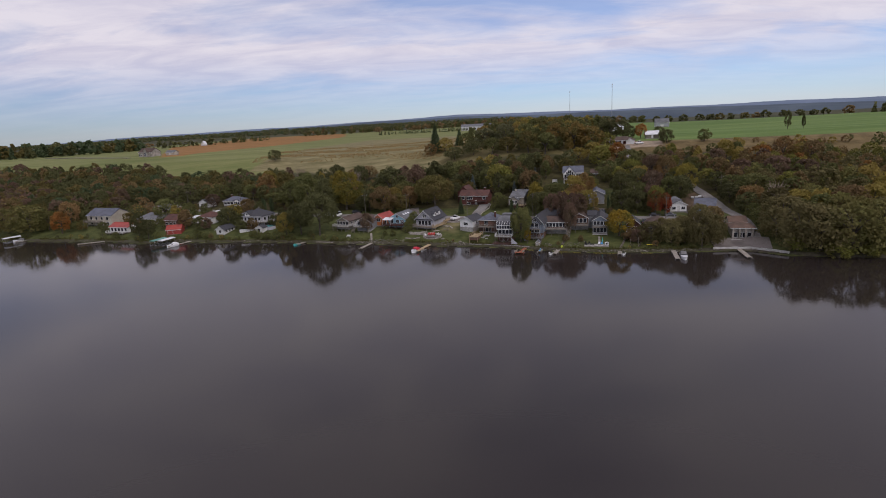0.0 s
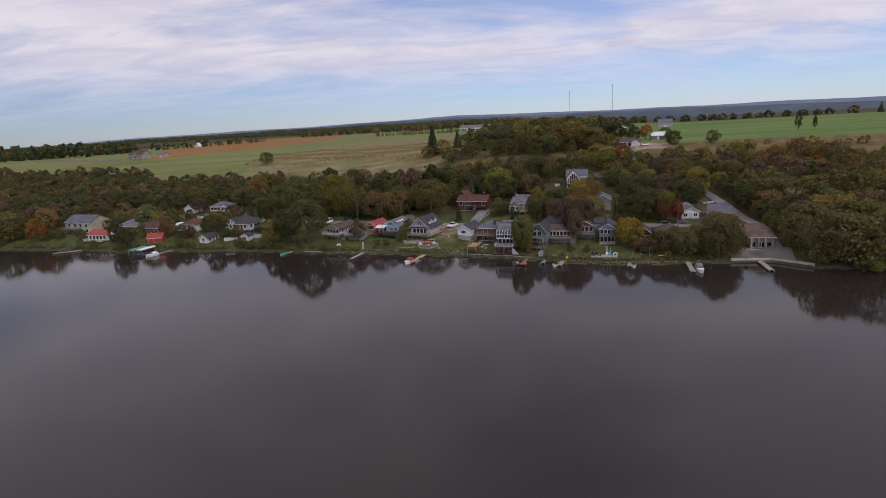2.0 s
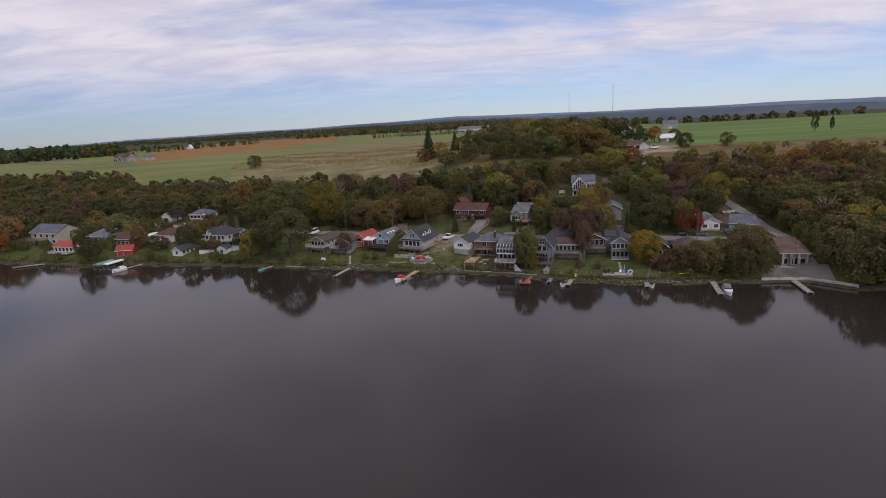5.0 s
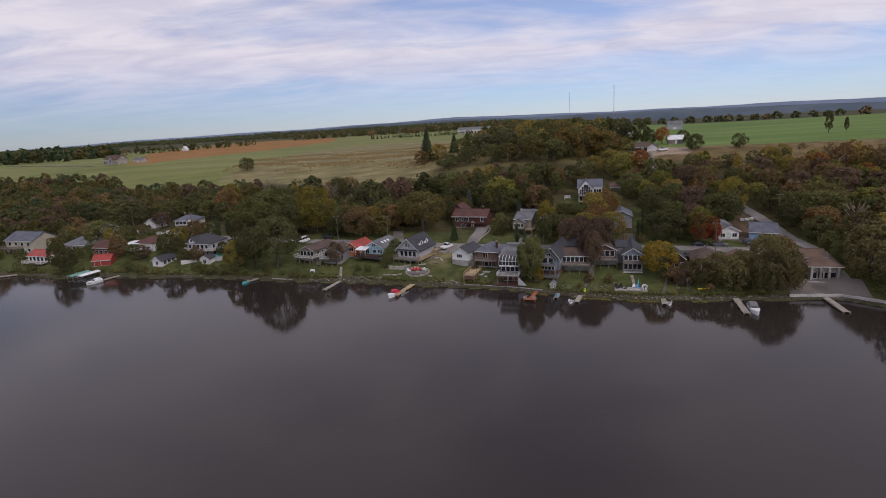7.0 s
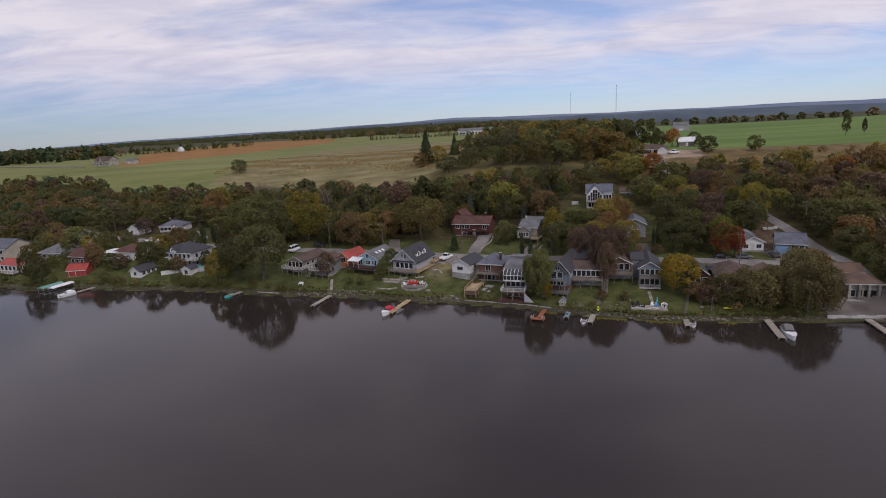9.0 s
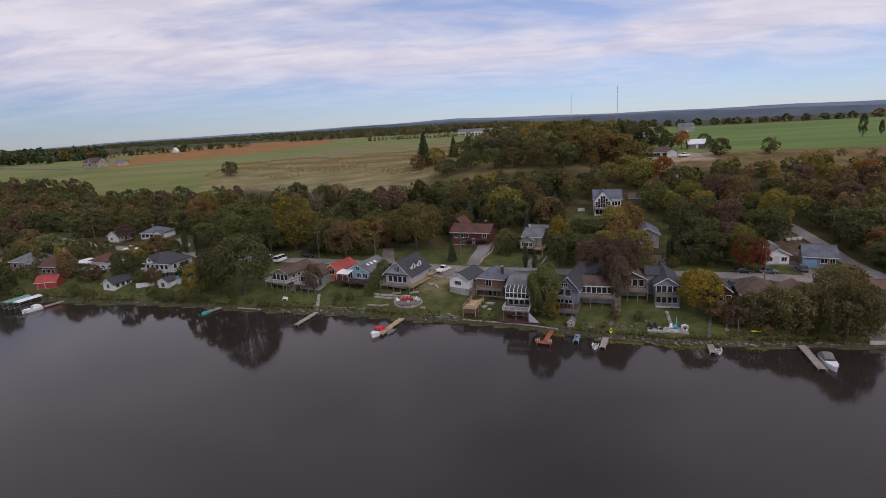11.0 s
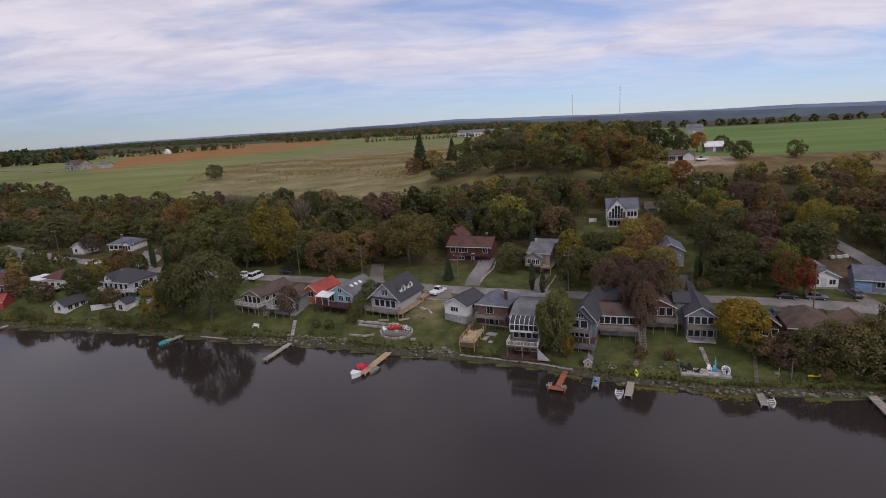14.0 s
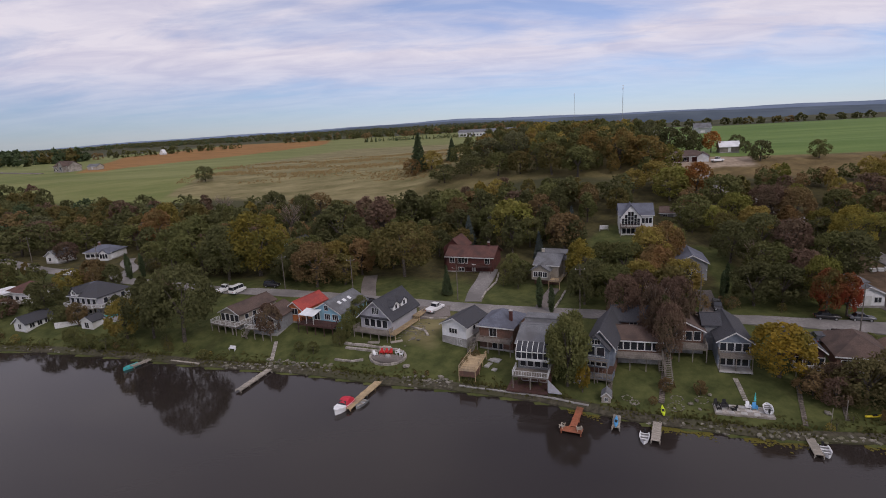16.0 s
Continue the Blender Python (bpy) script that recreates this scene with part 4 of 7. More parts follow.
for i in range(7):
    x = -2.95 + i * 5.9 / 6
    bar = Shape().box(x - 0.06, x + 0.06, -2.0, -1.88, 5.5, 6.8)
    bar.slab([(x - 0.06, -2.0, 6.85), (x + 0.06, -2.0, 6.85), (x + 0.06, -1.3, 7.55), (x - 0.06, -1.3, 7.55)], 0.12)
    bar.slab([(x - 0.06, -1.3, 7.55), (x + 0.06, -1.3, 7.55), (x + 0.06, 0.1, 8.1), (x - 0.06, 0.1, 8.1)], 0.12)
    part("glazing_bar", bar, TRIM, sun_room)
part("pane", Shape().box(-2.95, 2.95, -1.94, -1.9, 5.5, 6.8).slab([(-2.95, -1.95, 6.8), (2.95, -1.95, 6.8), (2.95, -1.28, 7.5), (-2.95, -1.28, 7.5)], 0.03).slab([(-2.95, -1.28, 7.5), (2.95, -1.28, 7.5), (2.95, 0.1, 8.03), (-2.95, 0.1, 8.03)], 0.03).box(2.9, 2.94, -1.9, 0, 5.5, 7.3), GLASS, sun_room)
q.deck(-3.4, 3.0, -3.4, 0, 2.7, DECK_WOOD, TRIM), q.deck(-4.4, 3.0, -4.2, 0, 0.15, DARK_WOOD, None, posts=False, name="patio_deck")
q.wing(0, 9.5, 12.4, 6.4, 9.0, "flat", 0, GREY, ROOF_GREY, over=0.1, z0=7)
part("skirt", Shape().prism([(3.0, 0), (5.4, 0), (3.0, 2.4)], -3.6, -3.3), LILAC, q.ob, "pale triangular stair side")
# tall blue-grey house
q = House(23.5, -26.8, 4.9, 13, 6.3, "front", 2.8, BLUEGREY, ROOF_DARK, "tall blue-grey gabled house with stacked balconies", rz=-24, over=0.5, plinth=2.3, plinth_mat=BRICK_BROWN)
q.wing(-0.4, -1.6, 4, 4.4, 6.2, "front", 2.2, BLUEGREY, ROOF_DARK, z0=2.4)
row_of_windows(q, 2, 4.6, 1.3, 1.7, 3.4, at=-1.6, mid=-0.4), q.window(-0.4, 6.9, 1.4, 0.8, at=-1.6, cols=3)
row_of_windows(q, 4, 2.8, 0.8, 1.0, 4.0, at=-1.6, mid=-0.4, cols=1), q.window(0.6, 0.5, 1.4, 1.5)
q.deck(-2.6, 1.8, -2.9, -1.6, 4.3, DECK_WOOD, BLUEGREY), q.deck(-2.6, 2.7, -2.6, 0, 0.7, DECK_WOOD, BLUEGREY), row_of_windows(q, 4, 4.2, 0.8, 1.2, 11, "r", cols=1)
# brown house under the big tree
q = House(31.2, -24.0, 8.2, 6, 5.0, "side", 1.6, BRICK_BROWN, ROOF_BROWN, "brown lakeside house with a long white-trimmed veranda", rz=-14, plinth=2.2)
row_of_windows(q, 6, 2.9, 1.05, 1.5, 7.6), q.deck(-4.3, 4.3, -2.6, 0, 2.5, DECK_WOOD, DECK_WOOD)
q.wing(-1, 5.5, 12, 7, 6.6, "side", 2.0, BRICK_BROWN, ROOF_DARK), q.window(-0.5, 5.2, 1.3, 1.1, at=5.5)
q.steps(5.0, -6.5, -1.0, -0.4, 2.4, 1.2, DECK_WOOD)
q = House(40.6, -22.0, 6.6, 10, 5.0, "front", 1.6, BRICK_BROWN, ROOF_BROWN, "brown cottage with layered timber decks under a red tree", rz=-14, plinth=2.0)
row_of_windows(q, 4, 2.9, 1.1, 1.7, 6), q.deck(-3.6, 3.6, -3, 0, 2.4, DECK_WOOD, DECK_WOOD), q.steps(-4.4, -7.0, -1.0, -0.6, 2.4, 1.2, DECK_WOOD)
q = House(47.4, -27.4, 5.4, 12, 5.2, "front", 1.7, BLUEGREY, ROOF_DARK, "blue-grey gabled cottage with a screened porch and balcony", rz=-14, over=0.5)
row_of_windows(q, 4, 3.2, 1.0, 1.5, 5.0, cols=1), row_of_windows(q, 4, 0.4, 1.0, 1.8, 5.0, cols=1)
q.deck(-2.7, 2.7, -2.0, 0, 2.8, DECK_WOOD, DECK_WOOD), part("porch_floor", Shape().box(-2.7, 2.7, -2.2, 0, -0.1, 0.15), CONCRETE, q.ob)
q.wing(-3.0, 5, 11, 3, 6.2, "side", 1.3, GREY, ROOF_DARK)
q = House(59.2, -30.0, 4.4, 8, 4.0, "front", 1.7, DARK_WOOD, ROOF_DARK, "dark wooden cottage with white trim behind a golden tree", rz=-14)
row_of_windows(q, 3, 1.2, 1.1, 1.5, 5), q.deck(-2.6, 2.2, -2.0, 0, 1.1, DECK_WOOD, TRIM)
q = House(67.6, -31.5, 8.4, 11, 3.2, "hip", 2.6, BRICK_BROWN, ROOF_BROWN, "brown bungalow with a broad brown hipped roof", rz=-16)
row_of_windows(q, 3, 0.9, 1.6, 1.4, 8)
q = House(76.0, -33.5, 8, 8, 3.0, "front", 2.0, BRICK_BROWN, ROOF_TAN, "low brown cottage hidden by willows", rz=-16, over=0.8)
row_of_windows(q, 3, 0.9, 1.6, 1.4, 7)
q = House(84, -8.5, 6.2, 8, 3.2, "front", 1.5, WHITE, ROOF_GREY, "small white cottage with a grey roof beside the lane", rz=-8)
q.window(-1.8, 1.2, 1.3, 1.1), q.window(1.8, 1.2, 1.3, 1.1), q.door(0)
q.wing(-0.2, 5.0, 9, 5, 4.2, "hip", 1.4, WHITE, ROOF_GREY)
q = House(92.6, -13.0, 7.4, 9, 3.4, "side", 2.2, BLUEGREY, ROOF_SLATE, "cottage with a slate-blue roof under repair", rz=-25)
q.window(1.0, 1.6, 1.4, 1.2), q.window(2.8, 1.6, 1.1, 1.2)
part("tarpaulin", Shape().box(-3.9, -0.6, -0.12, -0.04, 0.4, 2.6), surface("faded_blue_sheet", (0.16, 0.27, 0.42), (0.24, 0.36, 0.52), 1.0, 0.6), q.ob, "blue tarpaulin over the front wall")
q = House(96.2, -33.0, 5.6, 6, 3.0, "side", 1.5, CREAM, ROOF_TAN, "cream outbuilding with a tan-brown roof", rz=-12)
q.window(-0.8, 1.0, 1.6, 1.3), q.door(1.6)
q = House(94.0, -41.0, 6.4, 6.5, 4.0, "hip", 1.7, STONE, ROOF_TAN, "tan waterfront pavilion with stone piers and a brown roof", rz=-14, over=1.0)
row_of_windows(q, 4, 0.4, 1.2, 1.7, 6, cols=1)
for x in (-3.1, -1.0, 1.0, 3.1):
    part("pier", Shape().box(x - 0.28, x + 0.28, -0.95, -0.4, -1, 4.0), STONE, q.ob, "tan stone pier")
part("terrace", Shape().box(-4, 4.4, -2.6, 0, -1.2, 0.1), CONCRETE, q.ob)

# above the road
q = House(1.0, 30.5, 13.6, 8.5, 5.0, "side", 2.1, BRICK_RED, ROOF_RUST, "dark red brick bungalow with a red-brown roof on a lawn", rz=-19, over=0.6)
q.window(-5.2, 2.9, 1.4, 1.5), q.window(-2.0, 2.9, 2.8, 1.5, cols=3), q.window(5.2, 2.9, 1.3, 1.5), q.window(-2.5, 0.6, 1.6, 1.0), q.door(1.2, 0.6)
q.deck(-1, 6.6, -1.6, 0, 2.4, DARK_WOOD, DARK_WOOD), q.wing(-6.6, 5, 13, 6, 6.0, "front", 2.6, BRICK_RED, ROOF_RUST), q.chimney(4.6, 4.2, 6, 8.2, BRICK_RED)
q = House(20.5, 16.2, 6.2, 9, 5.6, "side", 1.9, BEIGE, ROOF_GREY, "beige two-storey house with a grey roof and brick base", rz=-24, plinth=2.2, plinth_mat=BRICK_BROWN)
q.wing(-1.0, -2.2, 1, 4.6, 4.6, "front", 1.4, BEIGE, ROOF_GREY, z0=2.0), row_of_windows(q, 3, 2.8, 1.0, 1.3, 3.6, at=-2.2, mid=-1.0, cols=2)
q.deck(1.3, 4.2, -3, 4, 2.2, TAN_WOOD, DECK_WOOD), q.chimney(-2.2, 5, 6, 8.4, CREAM), q.wing(0.8, 4.5, 10, 6, 6.2, "side", 1.8, BEIGE, ROOF_GREY)
q = House(51.0, 41.5, 9.4, 9, 6.0, "side", 2.6, WHITE, ROOF_SLATE, "white hillside house with a tall glazed gable", rz=-12)
q.wing(-1.6, -1.2, 4.5, 5.6, 5.6, "front", 3.4, WHITE, ROOF_SLATE)
for i, tall in enumerate((2.0, 3.1, 4.0, 4.0, 3.1, 2.0)):
    q.window(-1.6 + 0.86 * (i - 2.5), 3.0, 0.72, tall, at=-1.2, cols=1, rows=3)
row_of_windows(q, 4, 0.5, 1.0, 1.8, 5, at=-1.2, mid=-1.6, cols=1), row_of_windows(q, 3, 3.4, 0.8, 1.5, 3.0, mid=3.0, cols=1), row_of_windows(q, 3, 0.8, 0.8, 1.5, 3.0, mid=3.0, cols=1)
q.deck(-4.6, 1.4, -2.6, -1.2, 2.6, DECK_WOOD, DARK_WOOD)
q = House(66.0, 53.5, 7.0, 6, 2.6, "side", 1.5, GREY, ROOF_BROWN, "low grey garage beside the hillside house", rz=-20, name="garage", category="garage", lift=-1.2)
q.window(-2, 1, 1.2, 1.0), q.door(1)
q = House(55.0, 10.5, 7, 10, 4.6, "front", 1.8, GREY, ROOF_SLATE, "grey house among tall cedars", rz=-14)
q.window(0, 1.2, 2.0, 1.5), row_of_windows(q, 3, 1.4, 1.1, 1.2, 8, "r")
q = House(-58, 58, 7, 8, 4.6, "front", 2.0, BLUEGREY, ROOF_DARK, "blue-grey house half hidden in trees", rz=-18)
q.window(-1.5, 2.8, 1.2, 1.3), q.window(1.5, 2.8, 1.2, 1.3), q.door(0)

# hilltop and fields
q = House(94, 114, 16, 9, 2.8, "hip", 2.2, BRICK_RED, ROOF_BROWN, "long red brick bungalow on the hilltop", rz=-22, over=0.8)
q.window(-5, 0.9, 2, 1.2), q.window(-1, 0.9, 2.2, 1.2, cols=3), q.door(1.5), q.wing(6.2, -1.5, 5, 4.4, 2.8, "front", 1.6, WHITE, ROOF_BROWN)
q = House(120, 132, 8, 6, 3.0, "side", 2.0, DECK_WOOD, ROOF_WHITE, "wooden shed with a pale metal roof", rz=-12, name="shed", category="shed")
q.door(0)
q = House(217, 388, 14, 10, 5.0, "side", 4.0, STEEL, ROOF_GREY, "grey metal barn at the field edge", rz=-12, name="barn", category="barn")
q.door(0, w=3.5)
q = House(150, 335, 20, 10, 4.0, "side", 2.6, WHITE, ROOF_WHITE, "long white farm building behind trees", rz=-12, name="barn", category="barn")
row_of_windows(q, 5, 1.2, 1.2, 1.0, 18)
q = House(118, 300, 15, 9, 4.0, "side", 2.6, WHITE, ROOF_GREY, "white farmhouse on the ridge", rz=-12)
row_of_windows(q, 4, 1.0, 1.2, 1.3, 13)
q = House(98, 260, 10, 8, 4.0, "side", 2.6, WHITE, ROOF_DARK, "white house between hilltop trees", rz=-12)
row_of_windows(q, 3, 1.0, 1.2, 1.3, 8)
q = House(35, 205, 9, 8, 4.5, "front", 2.6, WHITE, ROOF_GREY, "white gabled house among hilltop trees", rz=-12)
q.window(-1.5, 1.2, 1.3, 1.3), q.window(1.5, 1.2, 1.3, 1.3)
q = House(44, 640, 92, 18, 6.0, "side", 3.5, WHITE, ROOF_GREY, "long low white building with a grey roof", rz=-10, name="school_building", category="building")
row_of_windows(q, 20, 1.4, 2.4, 2.2, 86)
q.wing(38, -10, 8, 22, 6.5, "front", 4, WHITE, ROOF_GREY)
q = House(-316, 310, 18, 11, 4.6, "side", 3.6, STONE, ROOF_BROWN, "stone farmhouse with a brown gabled roof in the fields", rz=-22)
q.wing(3.5, -2.5, 5, 7, 5.0, "front", 3.6, STONE, ROOF_BROWN), q.window(3.5, 1, 2.6, 3.2, at=-2.5, cols=3, rows=2), row_of_windows(q, 3, 1, 1.5, 1.5, 9, mid=-5)
q = House(-292, 312, 9, 7, 2.8, "side", 1.8, CREAM, ROOF_GREY, "pale shed beside the farmhouse", rz=-10, name="shed", category="shed")
q.door(0)
q = House(-395, 610, 6, 6, 2.5, "front", 4.5, WHITE, ROOF_WHITE, "small white farm building at the crop's edge", rz=-10, name="shed", category="shed")
q.door(0)

# red boat shed
q = House(-140.6, 15.5, 6.6, 5.2, 2.4, "side", 1.7, RED_PAINT, ROOF_RED, "red boat shed with a bright red roof", rz=8, over=0.3, plinth=0.15, name="boat_shed", category="shed")
q.door(-1.5, 0.15, mat=RED_PAINT, w=2.2)


# ---- trees ----
def crown_cloud(seed, count, size, kind="round", lobes=18, jitter=0.62):
    """Leaf clumps of a tree ten metres tall: small bent leaves on many lobes, with gaps between."""
    g = np.random.default_rng(seed)
    if kind == "cone":
        t = g.random(count) ** 0.6
        ang = g.random(count) * 2 * math.pi
        tier = 0.62 + 0.5 * ((t * 9 + 0.25 * np.sin(2 * ang + seed)) % 1.0)
        r = (0.15 + 2.5 * t) * tier * (0.55 + 0.45 * g.random(count) ** 0.4) * (1 + 0.12 * np.sin(3 * ang + seed))
        p = np.stack([r * np.cos(ang), r * np.sin(ang), 10 - 9.2 * t - 0.18 * r], 1)
        out = np.stack([np.cos(ang), np.sin(ang), np.full(count, 0.5)], 1)
    elif kind == "column":
        t = g.random(count)
        ang = g.random(count) * 2 * math.pi
        r = 1.3 * np.sin(np.clip(t * 0.92 + 0.08, 0, 1) * math.pi) ** 0.6 * (0.55 + 0.45 * g.random(count)) * (1 + 0.2 * np.sin(3 * ang + 9 * t + seed))
        p = np.stack([r * np.cos(ang), r * np.sin(ang), 0.3 + 9.7 * t], 1)
        out = np.stack([np.cos(ang), np.sin(ang), np.full(count, 0.3)], 1)
    else:
        rx, rz_, cz = {"round": (4.2, 4.8, 5.0), "tall": (3.1, 4.9, 5.0), "wide": (5.2, 4.4, 5.3), "willow": (4.9, 4.5, 4.8), "bush": (4.9, 5.0, 4.2)}[kind]
        c = g.normal(size=(lobes, 3))
        c /= np.linalg.norm(c, axis=1)[:, None]
        c[:, 2] = np.where(c[:, 2] < -0.86, -c[:, 2], c[:, 2])
        lr = 0.13 + 0.15 * g.random(lobes)
        c *= (1.0 - lr - 0.20 * g.random(lobes) ** 2)[:, None]
        squeeze = 1 - 0.22 * np.clip(c[:, 2], 0, 1) * (kind == "tall")
        c[:, :2] *= squeeze[:, None]
        w = lr ** 2
        k = g.choice(lobes, count, p=w / w.sum())
        out = g.normal(size=(count, 3))
        out /= np.linalg.norm(out, axis=1)[:, None]
        away = c[k] / (np.linalg.norm(c[k], axis=1)[:, None] + 1e-6)
        inward = (out * away).sum(1) < -0.35
        out[inward] *= -1
        out[:, 2] = np.where(out[:, 2] < -0.6, -out[:, 2], out[:, 2])
        rad = lr[k] * (0.72 + 0.55 * g.random(count))
        p = (c[k] + out * rad[:, None]) * np.array([rx, rx, rz_]) + np.array([0, 0, cz])
        out = 0.65 * out + 0.35 * away
        if kind == "willow":
            low = g.random(count) < 0.45
            rim = np.linalg.norm(p[:, :2], axis=1)
            p[:, 2] = np.where(low & (rim > 2.2), p[:, 2] * (0.25 + 0.75 * g.random(count)), p[:, 2])
        p[:, 2] = np.maximum(p[:, 2], 0.4)
    n = out + g.normal(size=(count, 3)) * jitter
    n /= np.linalg.norm(n, axis=1)[:, None]
    a = np.cross(n, g.normal(size=(count, 3)))
    a /= np.linalg.norm(a, axis=1)[:, None] + 1e-9
    b = np.cross(n, a)
    s = size * (0.6 + 0.8 * g.random(count))[:, None]
    e = s * (0.55 + 0.5 * g.random(count))[:, None]
    bend = n * s * 0.3
    v = np.stack([p - a * s - bend, p - b * e + bend * 0.4, p + a * s - bend, p + b * e + bend * 0.4], 1)
    return v


def leaf_mesh(name, quads, material):
    me = bpy.data.meshes.new(name)
    pts = quads.reshape(-1, 3)
    k = len(quads)
    me.vertices.add(k * 4)
    me.vertices.foreach_set("co", pts.astype(np.float32).ravel())
    me.loops.add(k * 4)
    me.loops.foreach_set("vertex_index", np.arange(k * 4, dtype=np.int32))
    me.polygons.add(k)
    me.polygons.foreach_set("loop_start", np.arange(0, k * 4, 4, dtype=np.int32))
    me.materials.append(material)
    me.update(calc_edges=True)
    return me


def trunk_shape(seed, kind):
    g = random.Random(seed)
    sh = Shape()
    if kind in ("cone", "column"):
        return sh.tube((0, 0, -0.8), (0, 0, 9.0), 0.16, 0.03)
    bend = Vector((g.uniform(-0.3, 0.3), g.uniform(-0.3, 0.3), 3.2))
    sh.tube((0, 0, -0.8), (0, 0, 0.4), 0.34, 0.26).tube((0, 0, 0.4), bend, 0.26, 0.2)
    for i in range(6):
        a = i * 1.05 + g.uniform(-0.3, 0.3)
        r = g.uniform(1.2, 2.6)
        end = Vector((math.cos(a) * r, math.sin(a) * r, g.uniform(5.2, 8.2)))
        mid = bend.lerp(end, 0.5) + Vector((0, 0, 0.3))
        sh.tube(bend, mid, 0.14, 0.09).tube(mid, end, 0.09, 0.03)
    return sh


PROTOS = {}


def tree(x, y, height, kind, leaf, label, width=1.0, group="", count=None, category="tree", name="tree", lift=0.0):
    """A single tree, its trunk with limbs and its crown of leaf clumps."""
    variant = random.randrange(3)
    key = (kind, leaf.name, variant, count, (y < 46 and -110 < x < 100, height > 8, height > 12.5))
    turn = random.uniform(0, 360)
    if kind != "bare":
        close = y < 46 and -110 < x < 100
        n = count or {"cone": 2000, "column": 1200}.get(kind, (5200 if height > 12.5 else 3400 if height > 8 else 1800) if close else 1700)
    k = height / 10
    m = Matrix.Translation(spot(x, y, lift)) @ pose(0, 0, 0, 0, 0, turn) @ Matrix.Diagonal((k * width, k * width, k, 1))
    if key in PROTOS:
        first = PROTOS[key]
        ob = copy_thing(first, m @ Matrix.Diagonal((*(1 / c for c in first.scale), 1)))
        return tagged(ob, label, category, group)
    ob = thing(name, m, label, category, group)
    sd = sum(map(ord, kind)) * 7 + variant * 31 + len(leaf.name)
    part("trunk", trunk_shape(sd, kind), BARK, ob)
    if kind == "bare":
        tw = Shape()
        g = random.Random(sd)
        for i in range(90):
            a, r = g.uniform(0, 6.28), g.uniform(0.4, 2.6)
            p = Vector((math.cos(a) * r * 0.6, math.sin(a) * r * 0.6, g.uniform(3.5, 7.5)))
            e = p + Vector((math.cos(a) * g.uniform(0.4, 1.2), math.sin(a) * g.uniform(0.4, 1.2), g.uniform(0.8, 2.2)))
            tw.tube(p, e, 0.045, 0.012, 3)
        part("branch_spray", tw, leaf, ob, "bare grey twigs")
    else:
        lobes = {"round": 72, "wide": 84, "tall": 64, "willow": 76, "bush": 54}.get(kind, 0)
        part("crown", leaf_mesh("crown", crown_cloud(sd, n, (0.17 if n > 5000 else 0.205 if n > 2600 else 0.27) if kind not in ("cone", "column") else 0.24, kind, lobes or 1), leaf), leaf, ob)
    PROTOS[key] = ob
    TAKEN.append((x, y, 0))
    return ob


# named trees in the gardens
def grove(rows, leaf, kind, label, group=""):
    for x, y, h, w in rows:
        tree(x, y, h, kind, leaf, label, w, group)
        TAKEN.append((x, y, h * 0.28 * w))


grove([(-67.0, -1.5, 19.5, 0.88), (-76.0, 1.5, 15.0, 0.85)], DEEP, "wide", "broad dark green maple on the lakeside lawn")
grove([(-82.5, 1.5, 11.0, 0.95)], OLIVE, "round", "olive tree turning brown at the lakeside lawn's edge")
grove([(-63, 40, 20.5, 1.1)], GOLD_GREEN, "round", "large maple with a yellowing top behind the shore road")
grove([(-82, 42, 20.5, 1.05), (-92, 46, 16, 0.95)], GREEN, "round", "large green maple behind the shore road")
grove([(-71.5, 37, 18, 1.0), (-42.5, 62.6, 18.5, 1.15)], DEEP, "round", "large dark green maple behind the shore road")
grove([(-42.1, 26.6, 13.4, 1.25)], RUST, "round", "brown-leaved tree beside the shore road")
grove([(-38.5, 34, 11.5, 1.15)], OLIVE, "round", "olive tree turning brown above the road")
grove([(-30.7, 35.3, 11.5, 1.2)], TAN_LEAF, "tall", "slim tan tree above the road")
grove([(-17.8, 31, 16.8, 1.15)], DARK_OLIVE, "wide", "broad dome-shaped dark olive tree beside the brick bungalow")
grove([(-67, 89.4, 15, 1.4), (-109, 126, 13, 1.5), (71, 12, 9, 1.7), (84, 22, 10, 1.5), (119, -15.6, 12.5, 1.5)], GREY_TWIG, "bare", "bare grey tree at the wood's edge")
grove([(-29.4, 71.9, 17.5, 1.1), (-37.3, 85.9, 15, 1.0)], PLUM, "tall", "tall dark red-brown tree in the wood")
grove([(-85, 122, 13, 1.1), (-10.6, 86.8, 14, 1.05), (-6.4, 65.9, 10, 1.25), (-66.8, 105.5, 14, 0.96)], DEEP, "round", "dark green tree at the meadow's edge")
grove([(-19.3, 79.6, 17, 1.2), (6.6, 69.6, 14, 1.1), (31.2, 59.6, 12, 1.0)], DEEP, "tall", "tall dark green tree on the slope")
grove([(-4.5, 79.7, 14.5, 1.2), (8.6, 59.4, 11, 1.05), (19.8, 43, 9.7, 1.1)], GREEN, "round", "green tree on the slope behind the bungalow")
grove([(-2, 70, 13.5, 0.8), (25.2, 54, 12.4, 1.05), (-64.4, 124, 10, 1.5)], RUST, "round", "rust-brown tree on the slope")
grove([(15.1, 48.4, 14.6, 1.2), (71, 69.4, 10.8, 1.4), (79.4, 40.5, 11.1, 1.1), (74, 74, 11, 1.5)], BRIGHT, "round", "bright yellow-green maple on the slope")
grove([(1.5, 55, 10, 1.0), (21, 33, 8, 0.9), (9, 64, 8, 0.9), (33, 47, 9, 0.9)], BLUE_SPRUCE, "cone", "blue-green spruce behind the brick bungalow")
